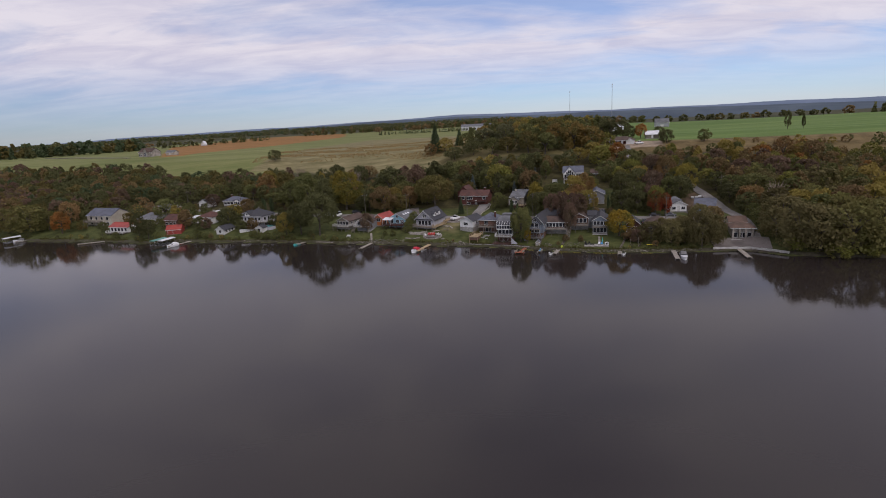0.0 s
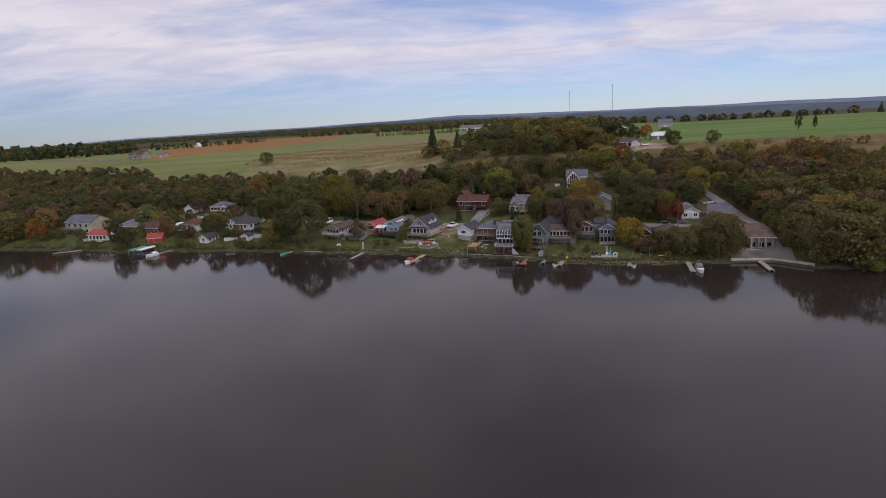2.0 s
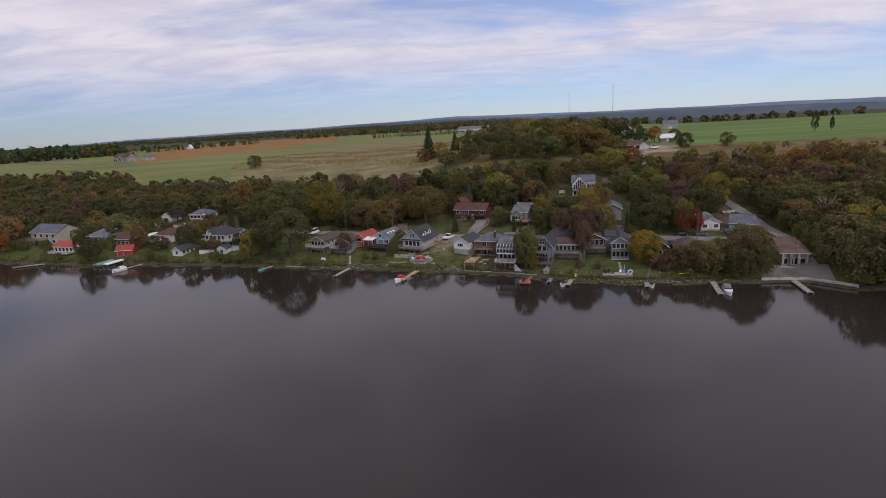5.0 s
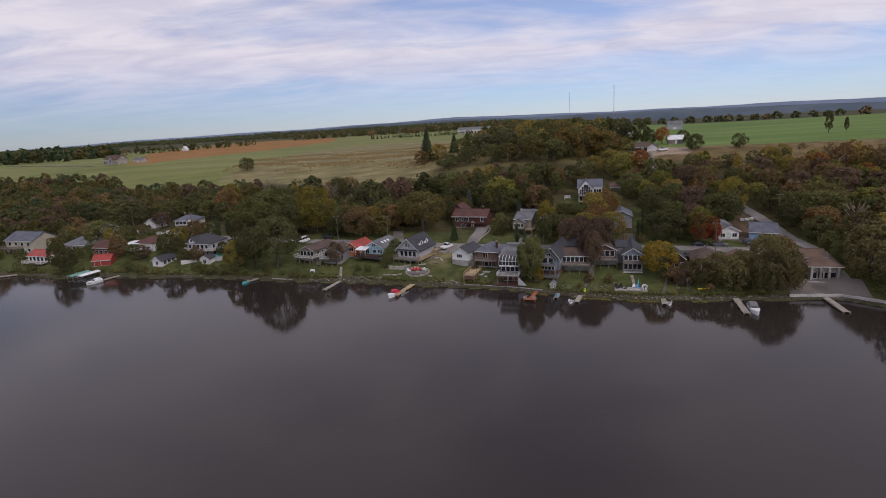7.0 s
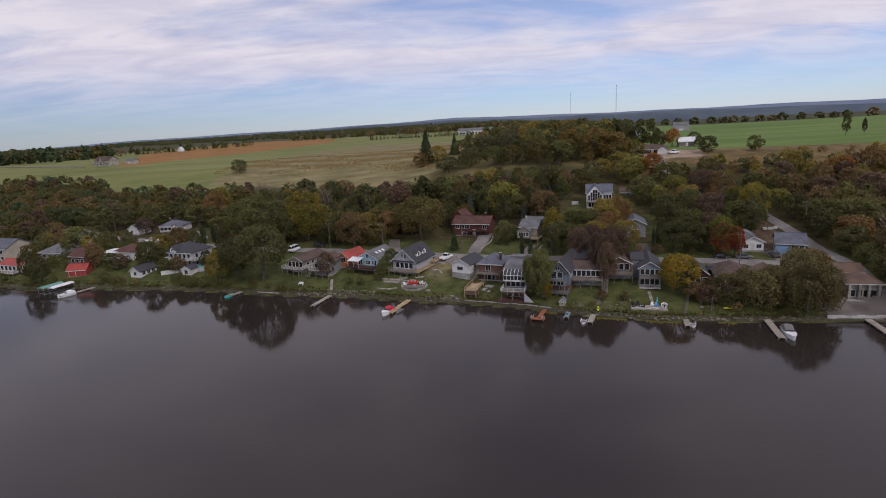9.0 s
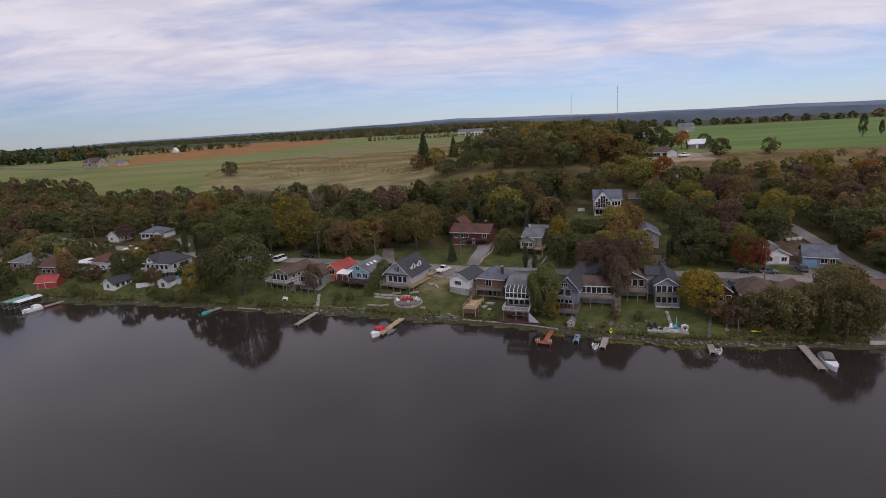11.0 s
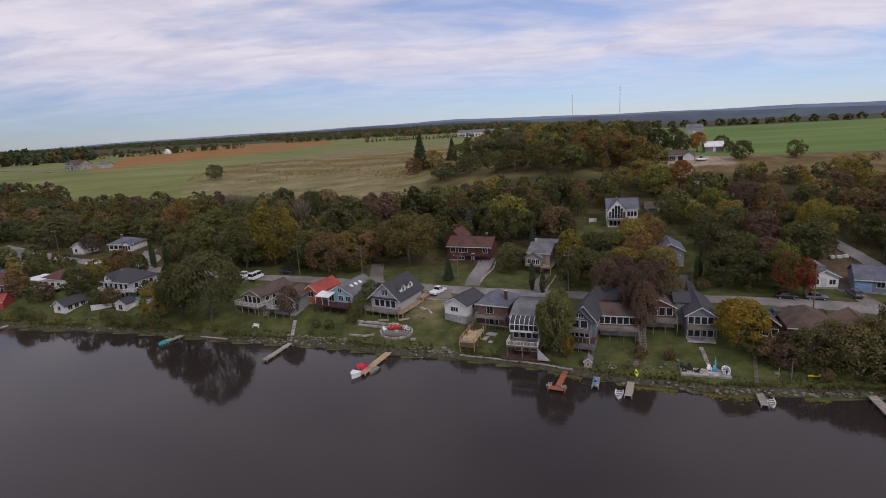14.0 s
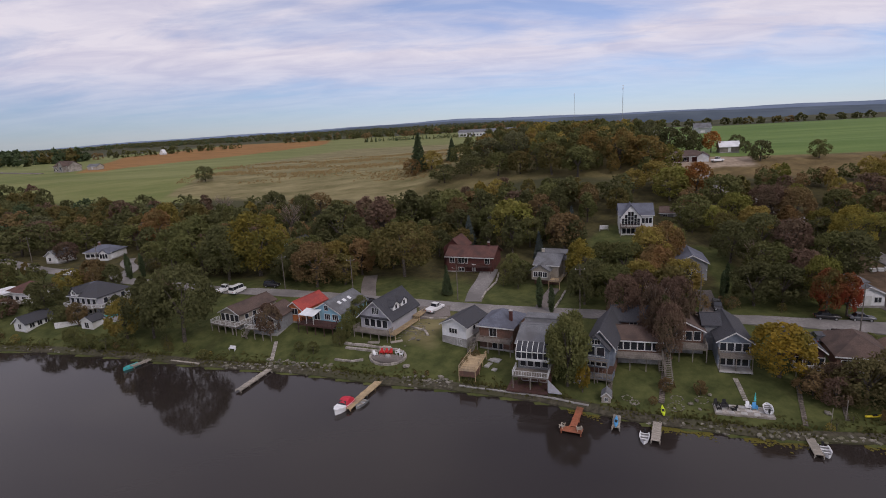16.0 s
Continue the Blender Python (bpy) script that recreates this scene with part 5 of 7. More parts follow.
grove([(28.9, 14.5, 11.5, 1.15)], GOLD_GREEN, "tall", "gold and green tree beside the beige house")
grove([(27, 1.5, 10, 1.0), (31.0, 7.5, 9.0, 1.0)], DEEP, "round", "dark green tree behind the shore road")
grove([(39.6, 13, 10.4, 1.3), (33, 0.5, 10, 1.3), (36, 20, 8, 1.1)], GREEN, "round", "green tree below the hillside house")
grove([(40, 2, 10, 1.1), (47, 17, 12, 1.2), (49.5, 3, 9.5, 1.2)], OLIVE, "round", "olive tree turning orange below the hillside house")
grove([(51.2, 19, 12, 1.0), (46, 9.5, 10.5, 1.1), (43, 6, 10, 1.0)], COPPER, "round", "copper-brown tree above the cottages")
grove([(62.5, -4.5, 10.2, 1.25), (68.4, -5.2, 9.6, 1.3), (67.8, 18, 11.6, 1.1), (76.5, 20, 12, 1.1), (89.7, 6.5, 12, 1.15)], DEEP, "round", "dark green tree above the shore road")
grove([(71, 6, 10.6, 1.3), (86, 7.5, 11.5, 0.9), (82, 55.4, 12.3, 1.35), (68.9, 46, 9.6, 1.5)], GREEN, "round", "green tree in the wood above the road")
grove([(76.1, 0.9, 10.8, 1.1), (81.1, 14.5, 12.4, 1.0), (90, 40.6, 12.7, 1.0), (92, 49, 10.3, 1.15)], PLUM, "round", "dark red-brown tree in the wood")
grove([(73.4, -11.6, 10.4, 0.8)], SCARLET, "round", "scarlet maple beside the shore road")
grove([(77.2, -12.2, 9.6, 0.9)], SCARLET, "tall", "slim scarlet maple beside the shore road")
grove([(75.5, -6.5, 11.6, 0.8)], BRIGHT, "round", "yellow-green maple behind red branches")
grove([(96.4, 15.8, 13.4, 0.95), (96.6, 28, 8.5, 1.3)], GOLD_GREEN, "round", "golden green tree beside the hill lane")
grove([(94, 36.5, 12.8, 1.0), (115.2, 27.4, 11, 1.25), (138.9, 31.2, 10, 1.15), (164.8, 39, 11.9, 1.15), (135.7, -32.6, 12.6, 1.25)], RUST, "round", "rust-brown tree beside the hill lane")
grove([(80.5, 70.6, 12.8, 1.05), (145.7, 49.3, 9.2, 1.5)], ORANGE, "round", "bright orange maple on the hillside")
grove([(66, 112, 17.5, 1.15), (74, 104, 15.5, 1.25), (56, 121, 15, 1.1)], AMBER, "round", "tall amber-leaved maple at the hilltop grove")
grove([(61.8, 80, 9, 1.2), (70.7, 84, 10.5, 1.25), (133, 57.6, 10.5, 1.1), (161.8, 44.4, 9.4, 1.3), (122.4, -24.3, 10, 1.5), (149, -26.6, 10.8, 1.5), (-121.6, 98.2, 16, 0.95)], OLIVE, "round", "yellow-green tree at the wood's upper edge")
grove([(138.3, 20.1, 11.4, 1.25), (124.2, 24.4, 10, 1.25), (149.3, 16.7, 9.5, 1.4), (125.8, 52.7, 8.6, 1.3), (-202, 73, 9, 1.4), (-145, 69.9, 8, 1.3)], PLUM, "round", "round dark red tree")
grove([(155.7, 46.7, 13, 1.0), (111, -11.9, 10.3, 1.35), (-118.9, 85, 16, 0.9)], COPPER, "round", "copper-orange tree standing out of the wood")
grove([(117.6, -0.7, 10.8, 1.5), (112.4, 7, 8.4, 1.5)], GREEN, "wide", "broad green tree beside the hill lane")
grove([(135.3, 3.4, 8.6, 1.6), (109, 24, 7, 1.5)], BRIGHT, "round", "yellow-green tree beside the hill lane")
grove([(107, -3, 9, 1.3), (107.5, -16.5, 8.5, 1.3), (108, 12, 9, 1.2)], DEEP, "round", "dark green tree beside the hill lane")
grove([(104.8, -33, 6.8, 1.3), (105.5, -26, 6.5, 1.2)], GREEN, "bush", "dense green bush at the foot of the hill lane")
grove([(109.9, -37.8, 13, 1.3), (104.2, -44, 11.5, 1.2), (104.6, -57.6, 16.8, 1.0), (109.4, -60.2, 16.4, 1.1)], WILLOW, "willow", "large grey-green willow hanging over the water")
grove([(117.1, -63.0, 17.6, 1.05), (125.5, -63.5, 18.5, 0.9), (136, -64, 17, 1.0), (148, -66, 16, 1.1)], MOSS_WILLOW, "willow", "large mossy green willow hanging over the water")
grove([(102.4, -58.6, 5.6, 1.2), (112.3, -65.0, 5.8, 1.5), (121, -66.5, 5, 1.4), (131, -68, 5, 1.4)], BRIGHT, "bush", "light green shrub at the water's edge")
grove([(-21.8, 170, 20.5, 1.0), (-4.5, 182, 12.7, 1.15), (4, 188, 10.6, 1.05)], SPRUCE, "cone", "tall dark spruce at the meadow grove")
grove([(-25.5, 165, 9.6, 1.1)], COPPER, "bush", "orange-brown shrub at the foot of a spruce")
grove([(-15.1, 167.6, 11, 1.2)], OLIVE, "bush", "yellowing shrub at the foot of a spruce")
grove([(-8.2, 142, 9.8, 1.55), (4.6, 141, 11, 1.3), (33, 122, 10.5, 1.15), (50, 112, 10.5, 1.3)], DEEP, "bush", "low dark green tree at the edge of the hilltop grove")
grove([(16.5, 129, 11, 1.5), (47, 105, 13, 1.35), (38, 128, 15, 1.1)], GREEN, "round", "green tree of the hilltop grove")
grove([(25.7, 122, 10.6, 1.35), (37.7, 112, 14, 1.2)], DARK_OLIVE, "round", "dark olive tree of the hilltop grove")
grove([(13.3, 155.5, 13.4, 1.4), (26.2, 147.3, 14.5, 1.25), (-186, 113, 11, 1.6)], GREY_GREEN, "round", "rounded grey-green willow in the grove")
grove([(-227, 38, 15.5, 1.35), (-240, 41, 14.5, 1.3), (-218, 39, 11, 1.0)], MOSS_WILLOW, "willow", "large willow at the western shore")
grove([(-206, 31.5, 11.5, 1.0)], ORANGE, "round", "orange-brown tree on the western shore")
grove([(-209.4, 44, 13.5, 0.95), (-157, 105.6, 9, 1.3)], TAN_LEAF, "round", "gold-brown tree behind a house")
grove([(-150.3, 11, 9.5, 0.95), (-156.5, 14.5, 12, 0.75), (-115.6, 18.6, 10.3, 1.1), (-172.6, 83.2, 12.6, 1.5), (-164.2, 85.6, 12.7, 1.2), (-142.3, 98.6, 12.1, 1.35)], DEEP, "round", "dense dark green tree between houses")
grove([(-157.8, 42, 11.2, 1.3), (-148.7, 86.5, 11.5, 1.5), (-127, 84, 10.5, 1.4), (-106.7, 61, 8.5, 1.4), (-205, 119, 10.6, 1.4)], GREEN, "round", "green tree behind cottages")
grove([(-138, 23.1, 9.6, 1.25), (-113.2, 40.5, 5, 1.4)], RUST, "tall", "brown-green tree beside a cottage")
grove([(-106.2, 44, 7.6, 0.9), (-103, 46, 7.2, 0.8)], SPRUCE, "column", "dark cedar beside a driveway")
grove([(-46.0, -2.8, 8.6, 0.85)], PLUM, "round", "small purple-brown tree beside a porch")
grove([(-5.2, 14, 8.0, 0.8)], SPRUCE, "cone", "slim dark spruce beside the road")
grove([(16.6, 1.5, 7.5, 0.9), (18.8, -2.0, 6.5, 0.9)], SPRUCE, "column", "dark columnar cedar beside the road")
grove([(17.2, -29.2, 14.0, 0.72), (18.8, -24.4, 12.5, 0.62)], GREEN, "round", "tall green tree standing between two houses")
grove([(19.4, -31.4, 6.4, 0.7)], GOLD, "tall", "small golden tree between two houses")
grove([(35.4, -21.0, 14.0, 0.58), (39.0, -18.5, 14, 0.62), (31.5, -13.0, 13, 0.7), (42.5, -14.5, 12, 0.7), (35.5, -12.0, 13, 0.7), (36.6, -25.0, 13.0, 0.55)], PLUM, "round", "tall red-brown tree over the cottages")
grove([(36.6, -22.5, 12.5, 0.5)], DEEP, "tall", "grey-green tree among red-brown crowns")
grove([(36.3, -20.0, 15.0, 0.9)], GREY_TWIG, "bare", "half-bare grey tree over the cottages")
grove([(53.6, -31.0, 10.2, 1.32)], GOLD, "round", "golden maple in front of a cottage")
grove([(69.0, -41.5, 9.5, 1.25), (62.5, -39.5, 8.2, 1.25), (67.0, -38.0, 9.0, 0.85), (73.5, -38.5, 9.5, 0.8)], WILLOW, "willow", "spreading grey-green willow on the lakeside lawn")
grove([(77.5, -47.0, 13.5, 0.88), (82.4, -45.0, 11.5, 0.8), (73.4, -42.5, 10.5, 0.75), (80.0, -38.5, 14, 0.75)], WILLOW, "willow", "large willow leaning over the water")
grove([(57.8, -39.6, 5.6, 1.0), (60.2, -36.4, 6.0, 1.0), (56.5, -36.0, 4.0, 1.0)], PLUM, "bush", "brown bush on the lakeside lawn")
grove([(-108, 46, 8, 0.8), (-104, 47, 7.5, 0.8)], SPRUCE, "column", "dark cedar beside a driveway")
grove([(10.8, 21, 5.5, 0.9), (12.5, 24.5, 6.5, 0.9), (9.5, 17.5, 3.2, 1.0)], GREEN, "round", "green garden tree between two driveways")
grove([(57.5, -0.5, 7, 0.7), (60, 3, 7.5, 0.7)], SPRUCE, "column", "tall dark cedar beside a driveway")
grove([(-149, 197, 10, 1.15)], DEEP, "bush", "lone dark tree in the meadow")
grove([(119, 104, 9, 1.1), (107, 139, 9.5, 1.0), (127, 141, 8, 1.0), (125, 128, 6, 1.0)], DEEP, "bush", "round dark green tree by the hilltop farm")
grove([(114, 137, 10, 1.0)], ORANGE, "round", "orange-topped tree by the hilltop farm")
grove([(140, 101, 8, 1.1)], GREEN, "bush", "round green tree at the field's edge")
grove([(219, 156, 13, 0.6), (232, 160, 9, 0.5)], DEEP, "tall", "lone tree in the green field")
grove([(101, 132, 13, 1.0), (94, 134, 13, 1.0), (90, 138, 14, 0.8)], DEEP, "round", "dense dark tree behind the hilltop bungalow")

# hedge and shoreline bushes
grove([(-28.6, -9, 4.2, 0.8), (-28.0, -6, 5.0, 0.75), (-27.6, -3, 5.2, 0.75), (-27.1, 0, 5.4, 0.7), (-26.7, 3, 5.4, 0.7), (-26.2, 6, 5.2, 0.7), (-34, -11, 3.0, 1.0), (-37.5, -9.5, 2.4, 1.0)], GREEN, "bush", "clipped green garden hedge bush", "hedge bushes")
grove([(-86, -2, 4.5, 1.0), (-91, -0.5, 4.0, 1.1), (-96, 2, 4.6, 1.0), (-82, 0, 5, 1.0), (-126, 8, 4.5, 1.0), (-122, 7, 3.5, 1.0), (-146, 10, 4.0, 1.1), (-170, 17.5, 3.5, 1.1), (-59, -9.5, 2.6, 1.0), (-99, 4, 3.4, 1.0)], GREEN, "bush", "green bush on the lake shore", "shoreline bushes")
grove([(33.4, -33.2, 3.0, 1.0), (38.6, -34.5, 2.8, 0.9), (30.0, -36.5, 1.6, 1.0), (-1.2, -20.5, 2.4, 0.9), (1.0, -18.0, 2.2, 0.9), (62.5, -44.5, 2.6, 1.0)], RUST, "bush", "reddish-brown shrub in a garden", "garden shrubs")


shrub = random.Random(21)
for x0, x1, n, tall in ((-238, -150, 16, 3.6), (-150, -76, 22, 3.2), (-60, -30, 9, 1.6), (-12, 20, 8, 1.5), (52, 80, 10, 2.2)):
    for _ in range(n):
        x = shrub.uniform(x0, x1)
        y = float(shore(x)) + shrub.uniform(1.0, 4.5)
        if all((x - a) ** 2 + (y - b) ** 2 > (c * 0.8 + 1) ** 2 for a, b, c in TAKEN):
            tree(x, y, shrub.uniform(0.5, 1.0) * tall, "bush", shrub.choice((GREEN, OLIVE, RUST, DEEP)), "low wild shrub on the lake bank", shrub.uniform(0.8, 1.1), "bank shrubs", 700, "shrub", "shrub")


# undergrowth along the wood's edge and between the western gardens
for line, n, tall in (([(-104, 52), (-80, 46), (-50, 37), (-24, 30)], 30, 4.2), ([(-205, 50), (-165, 46), (-120, 36), (-84, 24)], 26, 4.0), ([(28, 2), (50, -4), (70, -8)], 14, 4.0), ([(104, -30), (106, 0), (104, 30)], 12, 4.0), ([(-14, 48), (10, 52), (30, 44)], 14, 4.0), ([(-80, -2), (-66, -4.5)], 5, 3.2)):
    for _ in range(n):
        u = shrub.random() * (len(line) - 1)
        (ax, ay), (bx, by) = line[int(u)], line[int(u) + 1]
        x = ax + (bx - ax) * (u % 1) + shrub.uniform(-2.5, 2.5)
        y = ay + (by - ay) * (u % 1) + shrub.uniform(-2.5, 2.5)
        if all((x - a) ** 2 + (y - b) ** 2 > (1.6 + (0 if c < 3 else 0.4 * c)) ** 2 for a, b, c in TAKEN):
            tree(x, y, shrub.uniform(0.6, 1.1) * tall, "bush", shrub.choice((GREEN, DARK_OLIVE, RUST, DEEP, GREEN)), "dense shrub at the wood's edge", shrub.uniform(0.85, 1.15), "undergrowth shrubs", 700, "shrub", "shrub")


# ---- woods ----
def free(x, y, r):
    return all((x - a) ** 2 + (y - b) ** 2 > (c + r) ** 2 for a, b, c in TAKEN)


def inside(poly, x, y):
    hit = False
    for (ax, ay), (bx, by) in zip(poly, poly[1:] + poly[:1]):
        if (ay > y) != (by > y) and x < (bx - ax) * (y - ay) / (by - ay) + ax:
            hit = not hit
    return hit


WOODS = [
    # outline in plan, spacing, tree height, share of kinds
    ([(-430, 92), (-240, 48), (-205, 56), (-188, 98), (-150, 84), (-112, 76), (-112, 128), (-212, 158), (-238, 186), (-430, 252)], 8.2, (9, 13.5), "west"),
    ([(-104, 56), (-60, 62), (-20, 46), (-16, 106), (-80, 126), (-112, 128), (-112, 70)], 7.4, (8, 12), "middle"),
    ([(-20, 46), (-4, 46), (28, 26), (46, 58), (60, 62), (58, 72), (-4, 108), (-16, 106)], 7.2, (7, 12), "middle"),
    ([(-2, 160), (74, 104), (84, 150), (82, 190), (60, 250), (20, 222)], 8.4, (9, 14), "hill"),
    ([(54, 108), (74, 90), (86, 98), (82, 124), (68, 130)], 6.8, (8, 13), "hill"),
    ([(60, 250), (82, 190), (112, 210), (120, 280), (70, 320)], 8, (11, 15), "hill"),
    ([(66, -2), (97, -2), (96, 58), (90, 78), (62, 72), (70, 50), (60, 34)], 6.6, (7, 11), "east"),
    ([(104, 56), (100, 80), (150, 72), (190, 44), (330, 4), (330, -40), (108, 20)], 7.8, (6, 9.5), "bright"),
    ([(108, 20), (330, -40), (330, -110), (124, -66), (108, -57), (108, -44), (110, -28)], 7.6, (9, 13.5), "east_shore"),
    ([(44, 16), (54, 22), (58, 34), (47, 34)], 6.0, (6, 9), "east"),
    ([(-30, 36), (-20, 28), (-12, 42), (-30, 50)], 6.5, (7, 10), "middle"),
    ([(26, -1), (50, -8), (50, 12), (38, 20), (28, 24)], 5.6, (7, 11), "east"),
    ([(58, -5), (84, -11), (96, -2), (66, 12)], 5.6, (7, 11), "east"),
    ([(-215, 32), (-150, 18), (-78, 6), (-76, 42), (-150, 60), (-215, 76)], 7.0, (5, 10), "middle"),
    ([(-104, 44), (-60, 30), (-22, 20), (-20, 46), (-60, 62), (-104, 76)], 6.2, (7, 12), "middle"),
    ([(82, -36), (90, -36), (90, -24), (80, -22)], 6.0, (7, 10), "east_shore"),
    ([(42, 24), (60, 14), (62, 34), (56, 34), (48, 30)], 6.0, (6, 9), "east"),
    ([(-250, 36), (-215, 36), (-205, 60), (-250, 50)], 7.0, (8, 12), "middle"),
    ([(10, 14), (15, 12), (18, 24), (14, 30), (9, 26)], 5.0, (4, 6.5), "middle"),
]
MIXES = {
    "west": [(RUST, 1.5), (PLUM, 3), (DEEP, 6), (SPRUCE, 1), (DARK_OLIVE, 4)],
    "middle": [(GREEN, 5), (DEEP, 5), (RUST, 2), (PLUM, 1.5), (OLIVE, 1.5), (DARK_OLIVE, 3)],
    "hill": [(GREEN, 5), (GREY_GREEN, 2), (OLIVE, 2), (AMBER, 1), (BRIGHT, 2), (GREEN, 3), (DARK_OLIVE, 2)],
    "east": [(GREEN, 4), (OLIVE, 3), (RUST, 4), (DEEP, 2), (BRIGHT, 2), (COPPER, 2), (DARK_OLIVE, 2)],
    "bright": [(RUST, 3), (OLIVE, 4), (PLUM, 1.2), (ORANGE, 1.2), (GREEN, 4), (BRIGHT, 3), (SCARLET, 0.4)],
    "east_shore": [(WILLOW, 3), (MOSS_WILLOW, 4), (GREEN, 2), (OLIVE, 3), (RUST, 2)],
}
WORDS = {"leaf_green": "green", "leaf_deep_green": "dark green", "leaf_olive": "yellow-green", "leaf_rust": "rust-brown", "leaf_plum": "red-brown", "leaf_orange": "orange", "leaf_scarlet": "scarlet", "leaf_willow": "grey-green", "leaf_dark_olive": "dark olive", "leaf_amber": "amber", "leaf_moss_willow": "mossy green", "leaf_bright_green": "bright green", "leaf_copper": "copper-brown", "leaf_grey_green": "pale green", "needle_spruce": "dark evergreen"}
far_leaves, single = {}, 0
grower = random.Random(5)
for outline, gap, heights, mix in WOODS:
    xs, ys = [p[0] for p in outline], [p[1] for p in outline]
    spots = []
    for i in range(int((max(xs) - min(xs)) / gap) + 1):
        for j in range(int((max(ys) - min(ys)) / gap) + 1):
            x = min(xs) + (i + 0.5 * (j % 2) + grower.uniform(-0.38, 0.38)) * gap
            y = min(ys) + (j + grower.uniform(-0.38, 0.38)) * gap
            if inside(outline, x, y) and free(x, y, 2.2):
                spots.append((x, y))
    for x, y in spots:
        leafs, shares = zip(*MIXES[mix])
        leaf = grower.choices(leafs, shares)[0]
        h = grower.uniform(*heights)
        near = -120 < x < 115 and y < (70 if x < 70 else 45)
        if near and single < 190:
            single += 1
            tree(x, y, h, grower.choice(("round", "tall", "round")), leaf, WORDS[leaf.name] + " autumn tree in the mixed wood", grower.uniform(0.95, 1.25), "woodland trees", 1900)
        else:
            c = crown_cloud(grower.randrange(40), 620, 0.40, grower.choice(("round", "tall", "bush", "round")), 46)
            k, w, a = h / 10, grower.uniform(0.9, 1.2), grower.uniform(0, 6.28)
            r = np.array([[math.cos(a), -math.sin(a), 0], [math.sin(a), math.cos(a), 0], [0, 0, 1]])
            c = (c @ r.T) * np.array([k * w, k * w, k]) + np.array([x, y, float(ground(x, y)) - 0.3])
            far_leaves.setdefault(leaf, []).append(c)


def far_band(x0, x1, line, depth, gap, heights, leafs, seed, count=60, size=1.3, kind=("round", "bush", "tall")):
    """Distant rows and belts of trees beyond the fields."""
    g = random.Random(seed)
    x = x0
    while x < x1:
        y = line(x) + g.uniform(-depth, depth)
        leaf = g.choice(leafs)
        h = g.uniform(*heights)
        c = crown_cloud(g.randrange(40), count, size, g.choice(kind), 24)
        k = h / 10
        c = c * np.array([k * 1.15, k * 1.15, k]) + np.array([x, y, float(land_height(x, y)) - 0.12 * h])
        far_leaves.setdefault(leaf, []).append(c)
        x += gap * g.uniform(0.6, 1.4)


far_band(-640, -455, lambda x: 450 + 0.75 * (x + 541), 60, 2.6, (13, 21), (DEEP, DARK_OLIVE, SPRUCE, SPRUCE), 1, 90, 1.1, ("cone", "round", "tall"))
far_band(-500, -325, lambda x: 520 + 1.1 * (x + 500), 10, 6, (8, 13), (DEEP, RUST, GREEN), 2, 90, 1.0)
far_band(-300, 80, lambda x: 900 + 0.1 * x, 40, 5, (9, 15), (DEEP, GREEN, RUST), 3)
far_band(-130, 20, lambda x: 640 - 0.15 * x, 8, 5, (5, 8), (DEEP, SPRUCE), 4, 60, 0.9, ("cone", "bush"))
far_band(80, 330, lambda x: 900 - 0.2 * x, 60, 6, (9, 15), (DEEP, GREEN, RUST), 5)
far_band(310, 660, lambda x: 930 - 0.55 * (x - 310), 5, 19, (13, 17), (DEEP, DEEP, DARK_OLIVE, RUST), 6, 200, 1.0, ("bush",))
far_band(560, 760, lambda x: 560 - 0.3 * (x - 560), 20, 6, (12, 18), (DEEP, SPRUCE), 7, 90, 1.1, ("cone", "round"))
far_band(160, 420, lambda x: 82 - 0.28 * (x - 160), 12, 5, (3, 6), (OLIVE, GREEN, RUST), 8, 120, 0.9, ("bush",))
for i, (y0, g0) in enumerate(((1150, 4.5), (1300, 4.5), (1500, 5), (1750, 5.5), (2050, 6.5), (2500, 8), (3100, 10))):
    far_band(-0.95 * y0 - 200, (0.28 if y0 < 2200 else 0.95) * y0, lambda x, y0=y0: y0 + 60 * math.sin(x * 0.005 + i), 50 + 14 * i, g0, (6, 11), (DEEP, SPRUCE, DEEP, GREY_GREEN), 20 + i, 36, 1.5, ("bush", "wide"))
for leaf, chunks in far_leaves.items():
    tagged(new("woods", leaf_mesh("woods", np.concatenate(chunks), leaf)), WORDS.get(leaf.name, "dark evergreen") + " trees of the woods and far treelines", "woods", kind="stuff")


